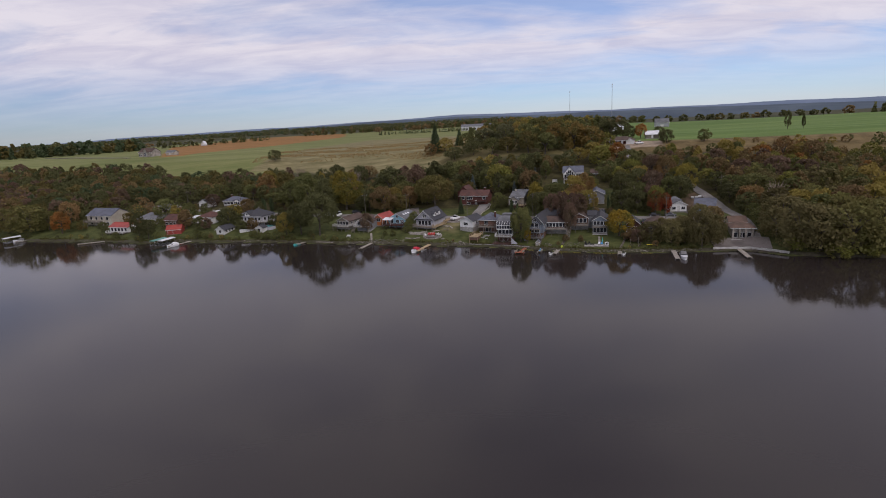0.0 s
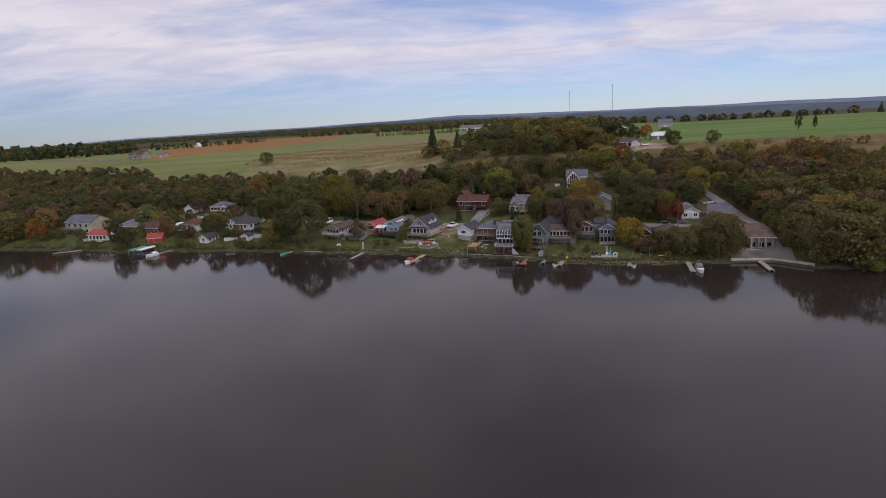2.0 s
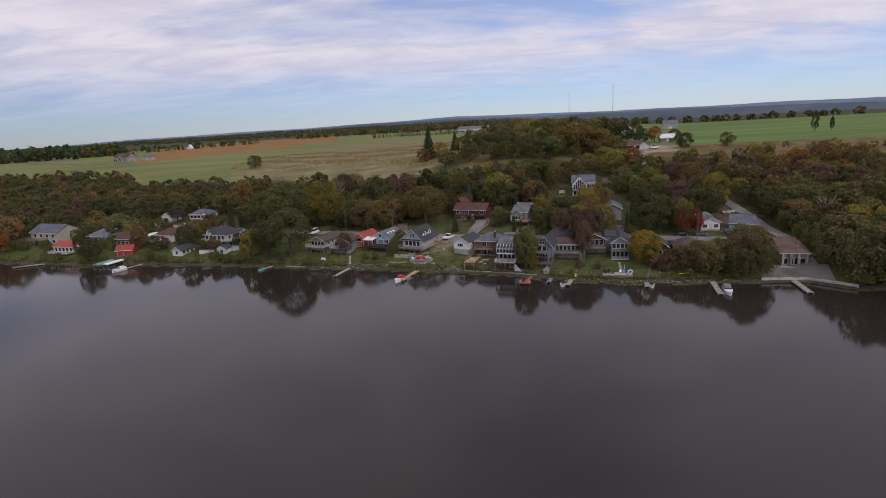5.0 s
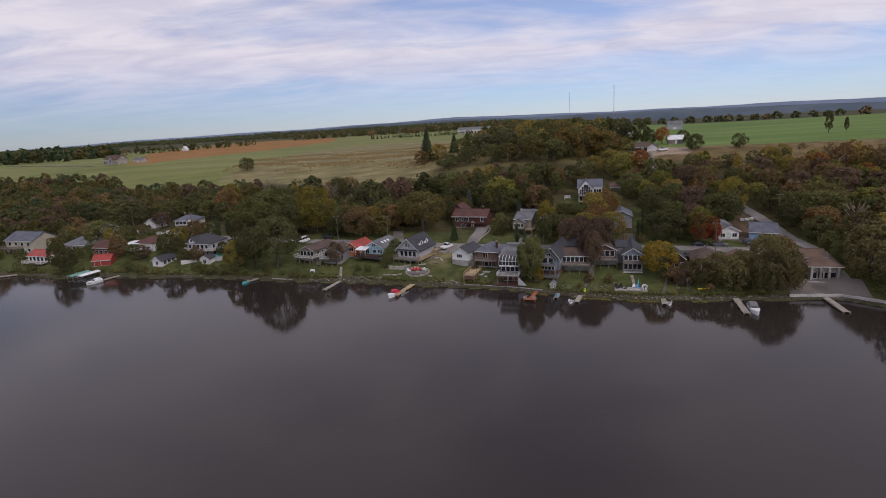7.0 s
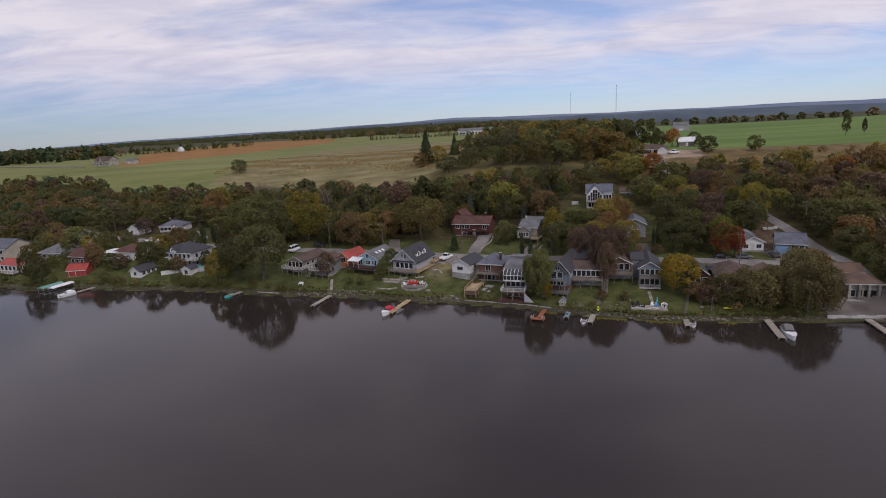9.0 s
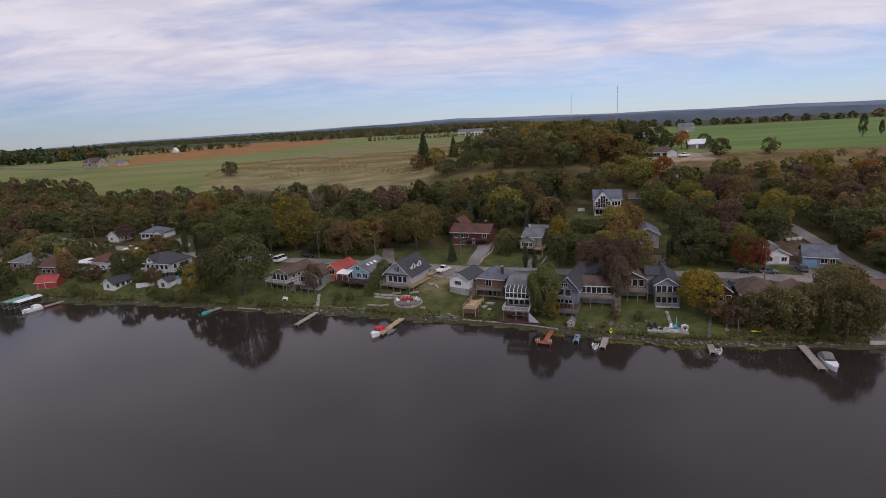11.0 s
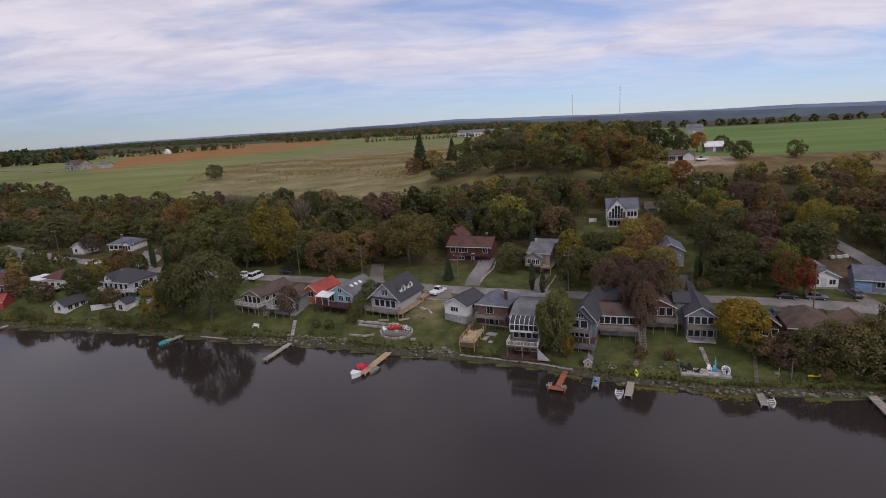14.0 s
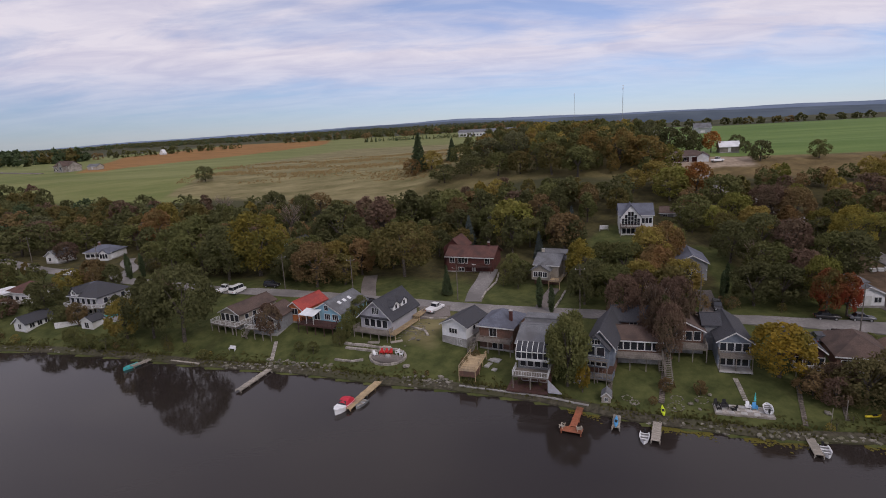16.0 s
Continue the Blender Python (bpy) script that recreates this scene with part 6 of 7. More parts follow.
# ---- docks ----
def dock(a, b, width, mat, label, z=0.55, name="dock", head=None):
    """A plank dock from the bank a out to b, on posts."""
    a, b = Vector((*a, 0)), Vector((*b, 0))
    ln = (b - a).length
    m = Matrix.Translation((a.x, a.y, 0)) @ pose(0, 0, 0, 0, 0, math.degrees(math.atan2(b.y - a.y, b.x - a.x)))
    ob = thing(name, m, label, "dock")
    plank = Shape().box(-0.11, 0.11, -width / 2, width / 2, z - 0.05, z).mesh("plank", mat)
    n = int(ln / 0.26)
    for i in range(n):
        p = new("plank", plank)
        p.parent, p.location = ob, (0.13 + i * 0.26, random.uniform(-0.02, 0.02), 0)
    for s in (-1, 1):
        part("beam", Shape().box(0, ln, s * width * 0.42 - 0.05, s * width * 0.42 + 0.05, z - 0.25, z - 0.055), mat, ob)
    k = max(int(ln / 2.5), 1)
    for i in range(k + 1):
        for s in (-1, 1):
            part("post", Shape().tube((0.2 + (ln - 0.4) * i / k, s * width * 0.5, -1.3), (0.2 + (ln - 0.4) * i / k, s * width * 0.5, z + 0.12), 0.07), mat, ob)
    if head:
        hw, hd = head
        hm = Shape().box(-0.11, 0.11, -hw / 2, hw / 2, z - 0.046, z + 0.004).mesh("plank", mat)
        for i in range(int(hd / 0.26)):
            p = new("plank", hm)
            p.parent, p.location = ob, (ln + 0.13 + i * 0.26, 0, 0)
        for s in (-1, 1):
            part("post", Shape().tube((ln + hd - 0.2, s * hw * 0.45, -1.4), (ln + hd - 0.2, s * hw * 0.45, z + 0.3), 0.09), mat, ob)
    return ob


dock((-71.4, -5.8), (-74.6, -11.0), 1.3, GREY_WOOD, "short grey plank dock with a turquoise boat at its end")
dock((-42.2, -14.6), (-45.5, -24.6), 1.3, GREY_WOOD, "weathered grey plank dock")
dock((-17.0, -20.0), (-22.5, -33.2), 1.5, TAN_WOOD, "long pale plank dock with a red boat beside it")
dock((18.6, -34.4), (15.6, -41.6), 1.1, RUST_WOOD, "rust-red stained dock with a wider head", head=(3.4, 1.6))
dock((24.0, -37.0), (22.2, -42.4), 1.2, GREY_WOOD, "short pale dock with a blue kayak on it")
dock((31.3, -35.8), (27.0, -46.4), 1.3, GREY_WOOD, "grey plank dock at the foot of a stair")
dock((50.3, -44.0), (48.2, -51.2), 1.2, GREY_WOOD, "pale dock with a small white boat")
dock((67.2, -48.4), (64.4, -60.2), 1.5, GREY_WOOD, "dark weathered dock with a cabin boat beside it")
dock((88.2, -51.0), (86.2, -62.2), 1.5, GREY_WOOD, "pale dock at the gravel yard")
dock((-127.6, 7.0), (-134.0, -3.8), 1.2, GREY_WOOD, "slim pale dock with a boat at its end")
dock((-174, 15.0), (-184.5, 11.0), 1.3, GREY_WOOD, "grey dock along the western shore")
dock((-218, 29), (-225.5, 24.5), 1.3, GREY_WOOD, "pale dock at the western shore")


# ---- shoreline ----
MUD = surface("bank_soil", (0.034, 0.030, 0.019), (0.087, 0.077, 0.053), 1.6, 0.95, (0.053, 0.053, 0.025), 0.12, 0.4)
REED = leaves("shore_grass", (0.040, 0.048, 0.017), (0.092, 0.095, 0.034), (0.065, 0.066, 0.024))
WEED = leaves("water_weed", (0.120, 0.118, 0.026), (0.178, 0.170, 0.038), (0.134, 0.123, 0.034))
bank_line = [(x, float(shore(x)) + 0.5) for x in np.arange(-250, 131, 3.0)]
strip("bank", bank_line, 1.9, MUD, "muddy lake bank with stones and weeds", "bank", lift=0.06)

rocks = random.Random(11)


def rock_mesh(seed, mat):
    bm = bmesh.new()
    bmesh.ops.create_icosphere(bm, subdivisions=1, radius=0.5)
    g = random.Random(seed)
    for v in bm.verts:
        v.co *= g.uniform(0.75, 1.15)
        v.co.z *= 0.6
    me = bpy.data.meshes.new("stone")
    bm.to_mesh(me)
    bm.free()
    me.materials.append(mat)
    return me


SHORE_STONE = surface("grey_shore_stone", (0.10, 0.092, 0.075), (0.25, 0.23, 0.195), 2.5, 0.9, (0.10, 0.095, 0.06), 0.5, 0.5, pieces=0.3)
ROCKS = [rock_mesh(i, SHORE_STONE) for i in range(6)]


def stones(ob, points, sizes, sink=0.1):
    for x, y in points:
        s = rocks.uniform(*sizes)
        st = new("stone", rocks.choice(ROCKS))
        st.parent = ob
        z = max(float(land_height(x, y)), -0.15)
        st.matrix_basis = ob.matrix_basis.inverted() @ Matrix.Translation((x, y, z + s * 0.2 - sink)) @ pose(0, 0, 0, 0, 0, rocks.uniform(0, 360)) @ Matrix.Diagonal((s * rocks.uniform(1, 1.8), s, s, 1))


def along_shore(x0, x1, n, off=(0, 1)):
    out = []
    for _ in range(n):
        x = rocks.uniform(x0, x1)
        out.append((x, float(shore(x)) + rocks.uniform(*off)))
    return out


for x0, x1, n, off, label in (
        (-44, -29, 95, (-0.4, 3.4), "tumbled pale stone bank beside a dock"), (-13.5, -3, 70, (-0.4, 2.6), "broken stone bank below a lawn"),
        (-58, -44, 60, (-0.2, 1.2), "low line of shore stones"), (26, 52, 100, (-0.3, 1.1), "stone edging along the lake lawns"),
        (52, 80, 90, (-0.2, 0.8), "stone edging along the eastern lawns"), (-120, -76, 60, (-0.2, 1.0), "shore stones along the western lawns"), (-190, -120, 60, (-0.2, 1.2), "shore stones below the western cottages")):
    bank = thing("stone_bank", Matrix.Translation(((x0 + x1) / 2, float(shore((x0 + x1) / 2)), 0.2)), label, "stone bank")
    stones(bank, along_shore(x0, x1, n, off), (0.35, 0.95))


def wall_of_blocks(points, label, height=0.5, depth=0.45, mat=None, length=0.9, courses=1, lift=0.0):
    """A low dry wall: blocks laid end to end along a line, following the ground."""
    a = points[0]
    ob = thing("garden_wall", Matrix.Translation((a[0], a[1], float(ground(*a)))), label, "wall")
    block = Shape().box(-length / 2 + 0.015, length / 2 - 0.015, -depth / 2, depth / 2, 0, height - 0.02).mesh("block", mat or STONE)
    for p, q in zip(points, points[1:]):
        d = math.hypot(q[0] - p[0], q[1] - p[1])
        n = max(int(round(d / length)), 1)
        turn = math.degrees(math.atan2(q[1] - p[1], q[0] - p[0]))
        for c in range(courses):
            for i in range(n):
                u = (i + 0.5 + 0.3 * (c % 2)) / n
                x, y = p[0] + (q[0] - p[0]) * u, p[1] + (q[1] - p[1]) * u
                b = new("block", block)
                b.parent = ob
                z = max(float(land_height(x, y)), 0.0) - 0.12 + c * height + lift
                b.matrix_basis = ob.matrix_basis.inverted() @ pose(x + rocks.uniform(-0.03, 0.03), y + rocks.uniform(-0.03, 0.03), z, 0, 0, turn + rocks.uniform(-2, 2)) @ Matrix.Diagonal((d / n / length, 1, rocks.uniform(0.85, 1.1), 1))
    return ob


def offset_shore(x0, x1, off, step=2.0):
    return [(float(x), float(shore(x)) + off) for x in np.arange(x0, x1 + 0.1, step)]


wall_of_blocks(offset_shore(-2.5, 20, 0.6), "low weathered seawall along the lawns", 0.5, 0.4, BLOCK, 2.0)
wall_of_blocks(offset_shore(80, 100, 0.4), "straight concrete seawall at the gravel yard", 0.9, 0.5, CONCRETE, 2.5)
wall_of_blocks([(-27.6, -8.4), (-22, -10.4), (-17.0, -12.0)], "stone terrace wall below the steep-roofed house", 0.55, 0.6)
wall_of_blocks([(-27.0, -10.2), (-22, -12.0), (-17.4, -13.4)], "lower stone terrace wall on the slope", 0.5, 0.6)
wall_of_blocks([(-17.0, -12.0), (-17.4, -13.4)], "short return of a stone terrace wall", 0.6, 0.5)
wall_of_blocks([(-28.6, -14.2), (-25, -15.4), (-22.4, -15.4)], "curved low stone wall in the lawn", 0.45, 0.5)
wall_of_blocks([(3.2, 8.5), (4.6, 14), (7.8, 21), (9.0, 27)], "pale stone edging beside a driveway", 0.5, 0.4)
wall_of_blocks([(19.6, -0.5), (22.4, 6), (24.4, 11)], "low stone edging beside a gravel drive", 0.45, 0.4)
wall_of_blocks([(-13.5, -3.0), (-10, -5.4), (-9.2, -7.6)], "old stone heap in rough grass", 0.4, 0.5)
wall_of_blocks([(-11.5, 1.5), (-8, -0.2), (-5, 0.2)], "stone edging of a parking bay", 0.4, 0.4)


def pebbles_and_tufts():
    g = np.random.default_rng(3)
    n = 9000
    x = g.uniform(-245, 128, n)
    off = np.where(g.random(n) < 0.6, g.uniform(-0.3, 2.2, n), g.uniform(1, 5, n))
    keep = ~((x > 80) & (x < 107)) & (np.sin(x * 0.21) + np.sin(x * 0.53 + 1) + g.normal(size=n) * 0.7 > -0.5)
    x, off = x[keep], off[keep]
    y = shore(x) + off
    z = np.maximum(land_height(x, y), -0.05)
    h = g.uniform(0.15, 0.55, len(x)) * np.where(off < 2.2, 1.3, 0.7)
    a = g.uniform(0, 6.28, len(x))
    w = g.uniform(0.12, 0.4, len(x))
    dx, dy = np.cos(a) * w, np.sin(a) * w
    lean = g.normal(size=(2, len(x))) * 0.18
    p = np.stack([np.stack([x - dx, y - dy, z - 0.05], 1), np.stack([x + dx, y + dy, z - 0.05], 1), np.stack([x + dx * 0.7 + lean[0], y + dy * 0.7 + lean[1], z + h], 1), np.stack([x - dx * 0.6 + lean[0], y - dy * 0.6 + lean[1], z + h * 0.8], 1)], 1)
    tagged(new("shore_grass", leaf_mesh("shore_grass", p, REED)), "tufts of yellowing grass and weeds along the bank", "grass", kind="stuff")
    n = 2600
    x = g.uniform(16, 60, n)
    y = shore(x) - np.abs(g.normal(size=n)) * 0.9 - 0.1
    keep = np.sin(x * 0.45) + 0.6 * np.sin(x * 1.1) > -0.3
    x, y = x[keep], y[keep]
    a, w = g.uniform(0, 6.28, len(x)), g.uniform(0.08, 0.3, len(x))
    c, s = np.cos(a) * w, np.sin(a) * w
    z = np.full(len(x), 0.015) + g.random(len(x)) * 0.03
    p = np.stack([np.stack([x - c, y - s, z], 1), np.stack([x + s, y - c, z], 1), np.stack([x + c, y + s, z], 1), np.stack([x - s, y + c, z], 1)], 1)
    tagged(new("water_weed", leaf_mesh("water_weed", p, WEED)), "yellow-green floating weed along the shore", "water weed", kind="stuff")
    n = 26000
    x = g.uniform(-170, 60, n)
    y = g.uniform(115, 300, n)
    keep = (y > 150 - 0.3 * x) & (y < 300 + 0.2 * x) & (np.sin(x * 0.09 + y * 0.21) + np.sin(x * 0.05 - y * 0.13) + g.normal(size=n) * 0.5 > 0.3)
    x, y = x[keep], y[keep]
    z = land_height(x, y)
    h, w, a = g.uniform(0.25, 0.8, len(x)), g.uniform(0.3, 0.9, len(x)), g.uniform(-0.5, 0.5, len(x))
    dx, dy = np.cos(a) * w, np.sin(a) * w
    p = np.stack([np.stack([x - dx, y - dy, z - 0.05], 1), np.stack([x + dx, y + dy, z - 0.05], 1), np.stack([x + dx * 0.6, y + dy + 0.2, z + h], 1), np.stack([x - dx * 0.5, y - dy + 0.2, z + h * 0.8], 1)], 1)
    tagged(new("meadow_grass", leaf_mesh("meadow_grass", p, STRAW_LEAF)), "tall dry grass of the unmown meadow", "grass", kind="stuff")


STRAW_LEAF = leaves("dry_grass", (0.170, 0.140, 0.066), (0.270, 0.220, 0.115), (0.215, 0.175, 0.085))
pebbles_and_tufts()


# ---- boats ----
def hull_shape(ln, beam, depth, free_board, n=9, bow=0.5):
    """A planked hull: transom aft at x=0, bow at x=ln."""
    rings = []
    for i in range(n):
        u = i / (n - 1)
        w = beam / 2 * (1 - max(0, (u - bow) / (1 - bow)) ** 2.2) * (0.9 + 0.1 * min(u * 4, 1)) + 0.02
        top = free_board * (1 + 0.35 * u * u)
        keel = -depth * (1 - max(0, u - 0.6) ** 2 * 4)
        rings.append([(u * ln, -w, top), (u * ln, -w * 0.82, -depth * 0.35), (u * ln, 0, keel), (u * ln, w * 0.82, -depth * 0.35), (u * ln, w, top), (u * ln, w * 0.86, top - 0.03), (u * ln, w * 0.7, top * 0.35), (u * ln, -w * 0.7, top * 0.35), (u * ln, -w * 0.86, top - 0.03)])
    return Shape().loft(rings)


def rowboat(x, y, rz, mat, label, ln=3.6, z=0.05):
    ob = thing("rowing_boat", pose(x, y, z, 0, 0, rz), label, "boat")
    part("hull", hull_shape(ln, 1.45, 0.25, 0.42), mat, ob)
    for u in (0.22, 0.5, 0.75):
        part("thwart", Shape().box(ln * u - 0.14, ln * u + 0.14, -0.56 * (1.2 - u * 0.5), 0.56 * (1.2 - u * 0.5), 0.26, 0.31), GREY_WOOD if mat is ALU else GREY_CANVAS, ob)
    motor = part("outboard_motor", Shape().box(-0.32, -0.02, -0.14, 0.14, 0.25, 0.75).box(-0.22, -0.12, -0.05, 0.05, -0.4, 0.25), RUBBER, ob, "small black outboard motor")
    return ob


def motorboat(x, y, rz, label, canvas, ln=5.4, cabin=False, z=0.05):
    ob = thing("motorboat", pose(x, y, z, 0, 0, rz), label, "boat")
    part("hull", hull_shape(ln, 2.2, 0.35, 0.75), GEL_WHITE, ob, "white hull")
    part("foredeck", Shape().prism([(ln * 0.55, 0.78), (ln * 0.97, 1.0), (ln * 0.97, 1.03), (ln * 0.55, 0.92)], -0.5, 0.5).prism([(ln * 0.55, 0.78), (ln * 0.8, 0.9), (ln * 0.8, 0.95), (ln * 0.55, 0.92)], -0.9, 0.9), GEL_WHITE, ob)
    part("rub_rail", Shape().box(0, ln * 0.6, -1.12, -1.06, 0.62, 0.72).box(0, ln * 0.6, 1.06, 1.12, 0.62, 0.72), canvas, ob)
    part("windscreen", Shape().slab([(ln * 0.56, -0.85, 0.95), (ln * 0.56, 0.85, 0.95), (ln * 0.46, 0.75, 1.45), (ln * 0.46, -0.75, 1.45)], 0.05), GLASS, ob)
    top = Shape()
    arcs = []
    for i in range(7):
        u = i / 6
        h = 1.05 + (0.75 if cabin else 0.5) * math.sin(u * math.pi * 0.9 + 0.15)
        arcs.append([(ln * (0.02 + 0.5 * u), -1.0, 0.72), (ln * (0.02 + 0.5 * u), -0.85, h), (ln * (0.02 + 0.5 * u), 0, h + 0.16), (ln * (0.02 + 0.5 * u), 0.85, h), (ln * (0.02 + 0.5 * u), 1.0, 0.72)])
    part("canvas_top", top.loft(arcs), canvas, ob)
    part("outboard_motor", Shape().box(-0.5, -0.05, -0.22, 0.22, 0.35, 1.05).box(-0.35, -0.15, -0.08, 0.08, -0.5, 0.35), RUBBER, ob, "black outboard motor")
    return ob


def kayak(m, mat, label):
    ob = thing("kayak", m, label, "kayak")
    rings = []
    for i in range(9):
        u = i / 8
        w = 0.34 * math.sin(math.pi * (0.04 + 0.92 * u)) ** 0.7
        rings.append([((u - 0.5) * 3.2, w * math.cos(a), 0.17 + 0.16 * math.sin(a) + 0.08 * (2 * u - 1) ** 2) for a in (k * math.pi / 4 for k in range(8))])
    part("hull", Shape().loft(rings), mat, ob)
    part("cockpit", Shape().box(-0.45, 0.4, -0.2, 0.2, 0.3, 0.345), RUBBER, ob, "black cockpit rim")
    return ob


motorboat(-22.4, -29.9, 247, "white motorboat with a bright red canvas cover", RED_CANVAS, 4.9)
rowboat(-19.6, -29.4, 247, ALU, "grey aluminium rowing boat beside a dock", 3.4)
rowboat(26.4, -43.4, 250, GEL_WHITE, "small white rowing boat moored at a dock", 3.0)
rowboat(50.4, -48.3, 252, GEL_WHITE, "small white dinghy with grey seats", 3.0)
motorboat(68.2, -54.2, 256, "white cabin boat with a grey canvas cover", GREY_CANVAS, 6.6, True)
rowboat(-74.0, -9.0, 240, TURQUOISE, "turquoise rowing boat at a dock's end", 3.6)
motorboat(-131.6, 0.6, 240, "white open motorboat with a pale cover at a dock", GEL_WHITE, 5.2)
motorboat(-223, 27.5, 200, "white motorboat at the western shore", GREY_CANVAS, 5.0)
kayak(pose(22.7, -40.8, 0.56, 0, 0, 72), BLUE_PLASTIC, "bright blue kayak lying on a dock")
kayak(pose(30.9, -38.6, float(ground(30.9, -38.6)), 0, 0, 75), LIME_PLASTIC, "lime green kayak beside a dock")
kayak(pose(61.6, -42.8, float(ground(61.6, -42.8)) + 0.05, 0, 0, 5), YELLOW_PLASTIC, "yellow kayak on the lawn")


def boat_lift(x, y, rz, mat, label):
    ob = thing("boat_lift", pose(x, y, 0, 0, 0, rz), label, "boat lift")
    for a in (0.3, 7.0):
        for b in (-1.4, 1.4):
            part("post", Shape().tube((a, b, -1.2), (a, b, 2.3), 0.06), STEEL, ob)
    rings = []
    for i in range(2):
        rings.append([(i * 7.4, -1.5, 2.2), (i * 7.4, -0.8, 2.55), (i * 7.4, 0, 2.65), (i * 7.4, 0.8, 2.55), (i * 7.4, 1.5, 2.2), (i * 7.4, 1.4, 2.15), (i * 7.4, -1.4, 2.15)])
    part("canopy", Shape().loft(rings), mat, ob)
    part("cradle", Shape().box(0.2, 7.0, -1.3, -1.1, 0.1, 0.25).box(0.2, 7.0, 1.1, 1.3, 0.1, 0.25), STEEL, ob)


boat_lift(-143.4, 0.8, 70, surface("green_canvas", (0.10, 0.24, 0.20), (0.16, 0.32, 0.27), 2.0, 0.7), "boat lift with a faded green canopy")
boat_lift(-139.6, 0.6, 70, ROOF_WHITE, "boat lift with a white canopy")
boat_lift(-231, 24, 60, ROOF_WHITE, "boat lift with a pale canopy")


# ---- lawn furniture and small buildings ----
def adirondack(x, y, rz, mat, label):
    ob = thing("garden_chair", pose(x, y, float(ground(x, y)) + 0.05, 0, 0, rz), label, "chair", "garden chairs")
    part("seat", Shape().slab([(-0.3, -0.35, 0.40), (0.3, -0.35, 0.40), (0.3, 0.25, 0.30), (-0.3, 0.25, 0.30)], 0.04), mat, ob)
    part("backrest", Shape().slab([(-0.3, 0.22, 0.30), (0.3, 0.22, 0.30), (0.26, 0.55, 1.05), (-0.26, 0.55, 1.05)], 0.05), mat, ob)
    for s in (-1, 1):
        part("armrest", Shape().box(s * 0.38 - 0.07, s * 0.38 + 0.07, -0.4, 0.35, 0.58, 0.62), mat, ob)
        part("leg", Shape().box(s * 0.34 - 0.04, s * 0.34 + 0.04, -0.38, -0.28, -0.1, 0.58), mat, ob)
        part("leg", Shape().box(s * 0.34 - 0.04, s * 0.34 + 0.04, 0.2, 0.3, -0.1, 0.58), mat, ob)


# fire pit terrace
cx, cy, a0 = -17.2, -15.2, radians(-16)
ring = [(cx + 3.8 * math.cos(t) * math.cos(a0) - 2.7 * math.sin(t) * math.sin(a0), cy + 3.8 * math.cos(t) * math.sin(a0) + 2.7 * math.sin(t) * math.cos(a0)) for t in (i * 2 * math.pi / 40 for i in range(41))]
wall_of_blocks(ring, "oval stone wall round a sunken seating area", 0.55, 0.45, None, 0.5)
floor_z = float(ground(cx, cy))
pit = thing("fire_pit", pose(cx, cy, floor_z, 0, 0, -16), "paved oval terrace with a fire pit", "fire pit")
oval = [(3.6 * math.cos(t), 2.5 * math.sin(t)) for t in (i * 2 * math.pi / 28 for i in range(28))]
part("paving", Shape().loft([[(x, y, -1.2) for x, y in oval], [(x, y, 0.18) for x, y in oval]]), GRAVEL, pit)
part("fire_ring", Shape().loft([[(0.6 * math.cos(t), 0.6 * math.sin(t), 0.18) for t in (i * math.pi / 6 for i in range(12))], [(0.55 * math.cos(t), 0.55 * math.sin(t), 0.5) for t in (i * math.pi / 6 for i in range(12))]]), BLOCK, pit)
for dx, dy, rz, mt, words in ((-1.5, 1.5, 10, RED_PLASTIC, "red garden chair"), (-0.5, 1.3, 0, RED_PLASTIC, "red garden chair"), (0.4, 1.1, -10, RED_PLASTIC, "red garden chair"), (1.9, 0.9, -40, GEL_WHITE, "white garden chair"), (2.8, 0.2, -70, GEL_WHITE, "white garden chair"), (-2.8, 0.9, 60, GEL_WHITE, "white garden chair")):
    adirondack(cx + dx, cy + dy, rz - 16, mt, words + " beside a fire pit")

# stone patio on the water
px, py = 43.2, -39.7
pt = thing("patio", pose(px, py, float(ground(px, py)), 0, 0, -15), "pale flagstone patio at the water's edge", "patio")
part("base", Shape().box(-4.3, 4.3, -1.6, 1.6, -1.5, 0.16), STONE, pt)
flags = [Shape().box(-0.44, 0.44, -0.42, 0.42, 0, 0.05).mesh("flagstone", CONCRETE), Shape().box(-0.44, 0.44, -0.42, 0.42, 0, 0.06).mesh("flagstone", STONE)]
for i in range(9):
    for j in range(3):
        f = new("flagstone", flags[(i * 5 + j * 3) % 2])
        f.parent, f.location, f.rotation_euler = pt, (-3.7 + i * 0.92, -0.98 + j * 0.98, 0.165), (0, 0, rocks.uniform(-0.03, 0.03))
for dx, dy, rz, mt, words in ((-3.4, 0.9, 20, RUBBER, "black"), (-2.3, 0.9, 0, RUBBER, "black"), (-3.6, -0.3, 90, RUBBER, "black"), (-1.4, -0.2, -80, RUBBER, "black"), (1.0, 0.8, 0, GEL_WHITE, "white"), (1.9, 0.7, 0, BLUE_PLASTIC, "blue")):
    adirondack(px + dx, py + dy - 0.26 * dx, rz - 15, mt, words + " garden chair on a stone patio")
tb = thing("patio_table", pose(px - 2.5, py + 0.9, float(ground(px, py)) + 0.21, 0, 0, -15), "low dark table on the patio", "table")
part("tabletop", Shape().box(-0.6, 0.6, -0.45, 0.45, 0.42, 0.47), RUBBER, tb)
for sx in (-0.5, 0.5):
    for sy in (-0.36, 0.36):
        part("leg", Shape().box(sx - 0.03, sx + 0.03, sy - 0.03, sy + 0.03, 0, 0.42), RUBBER, tb)
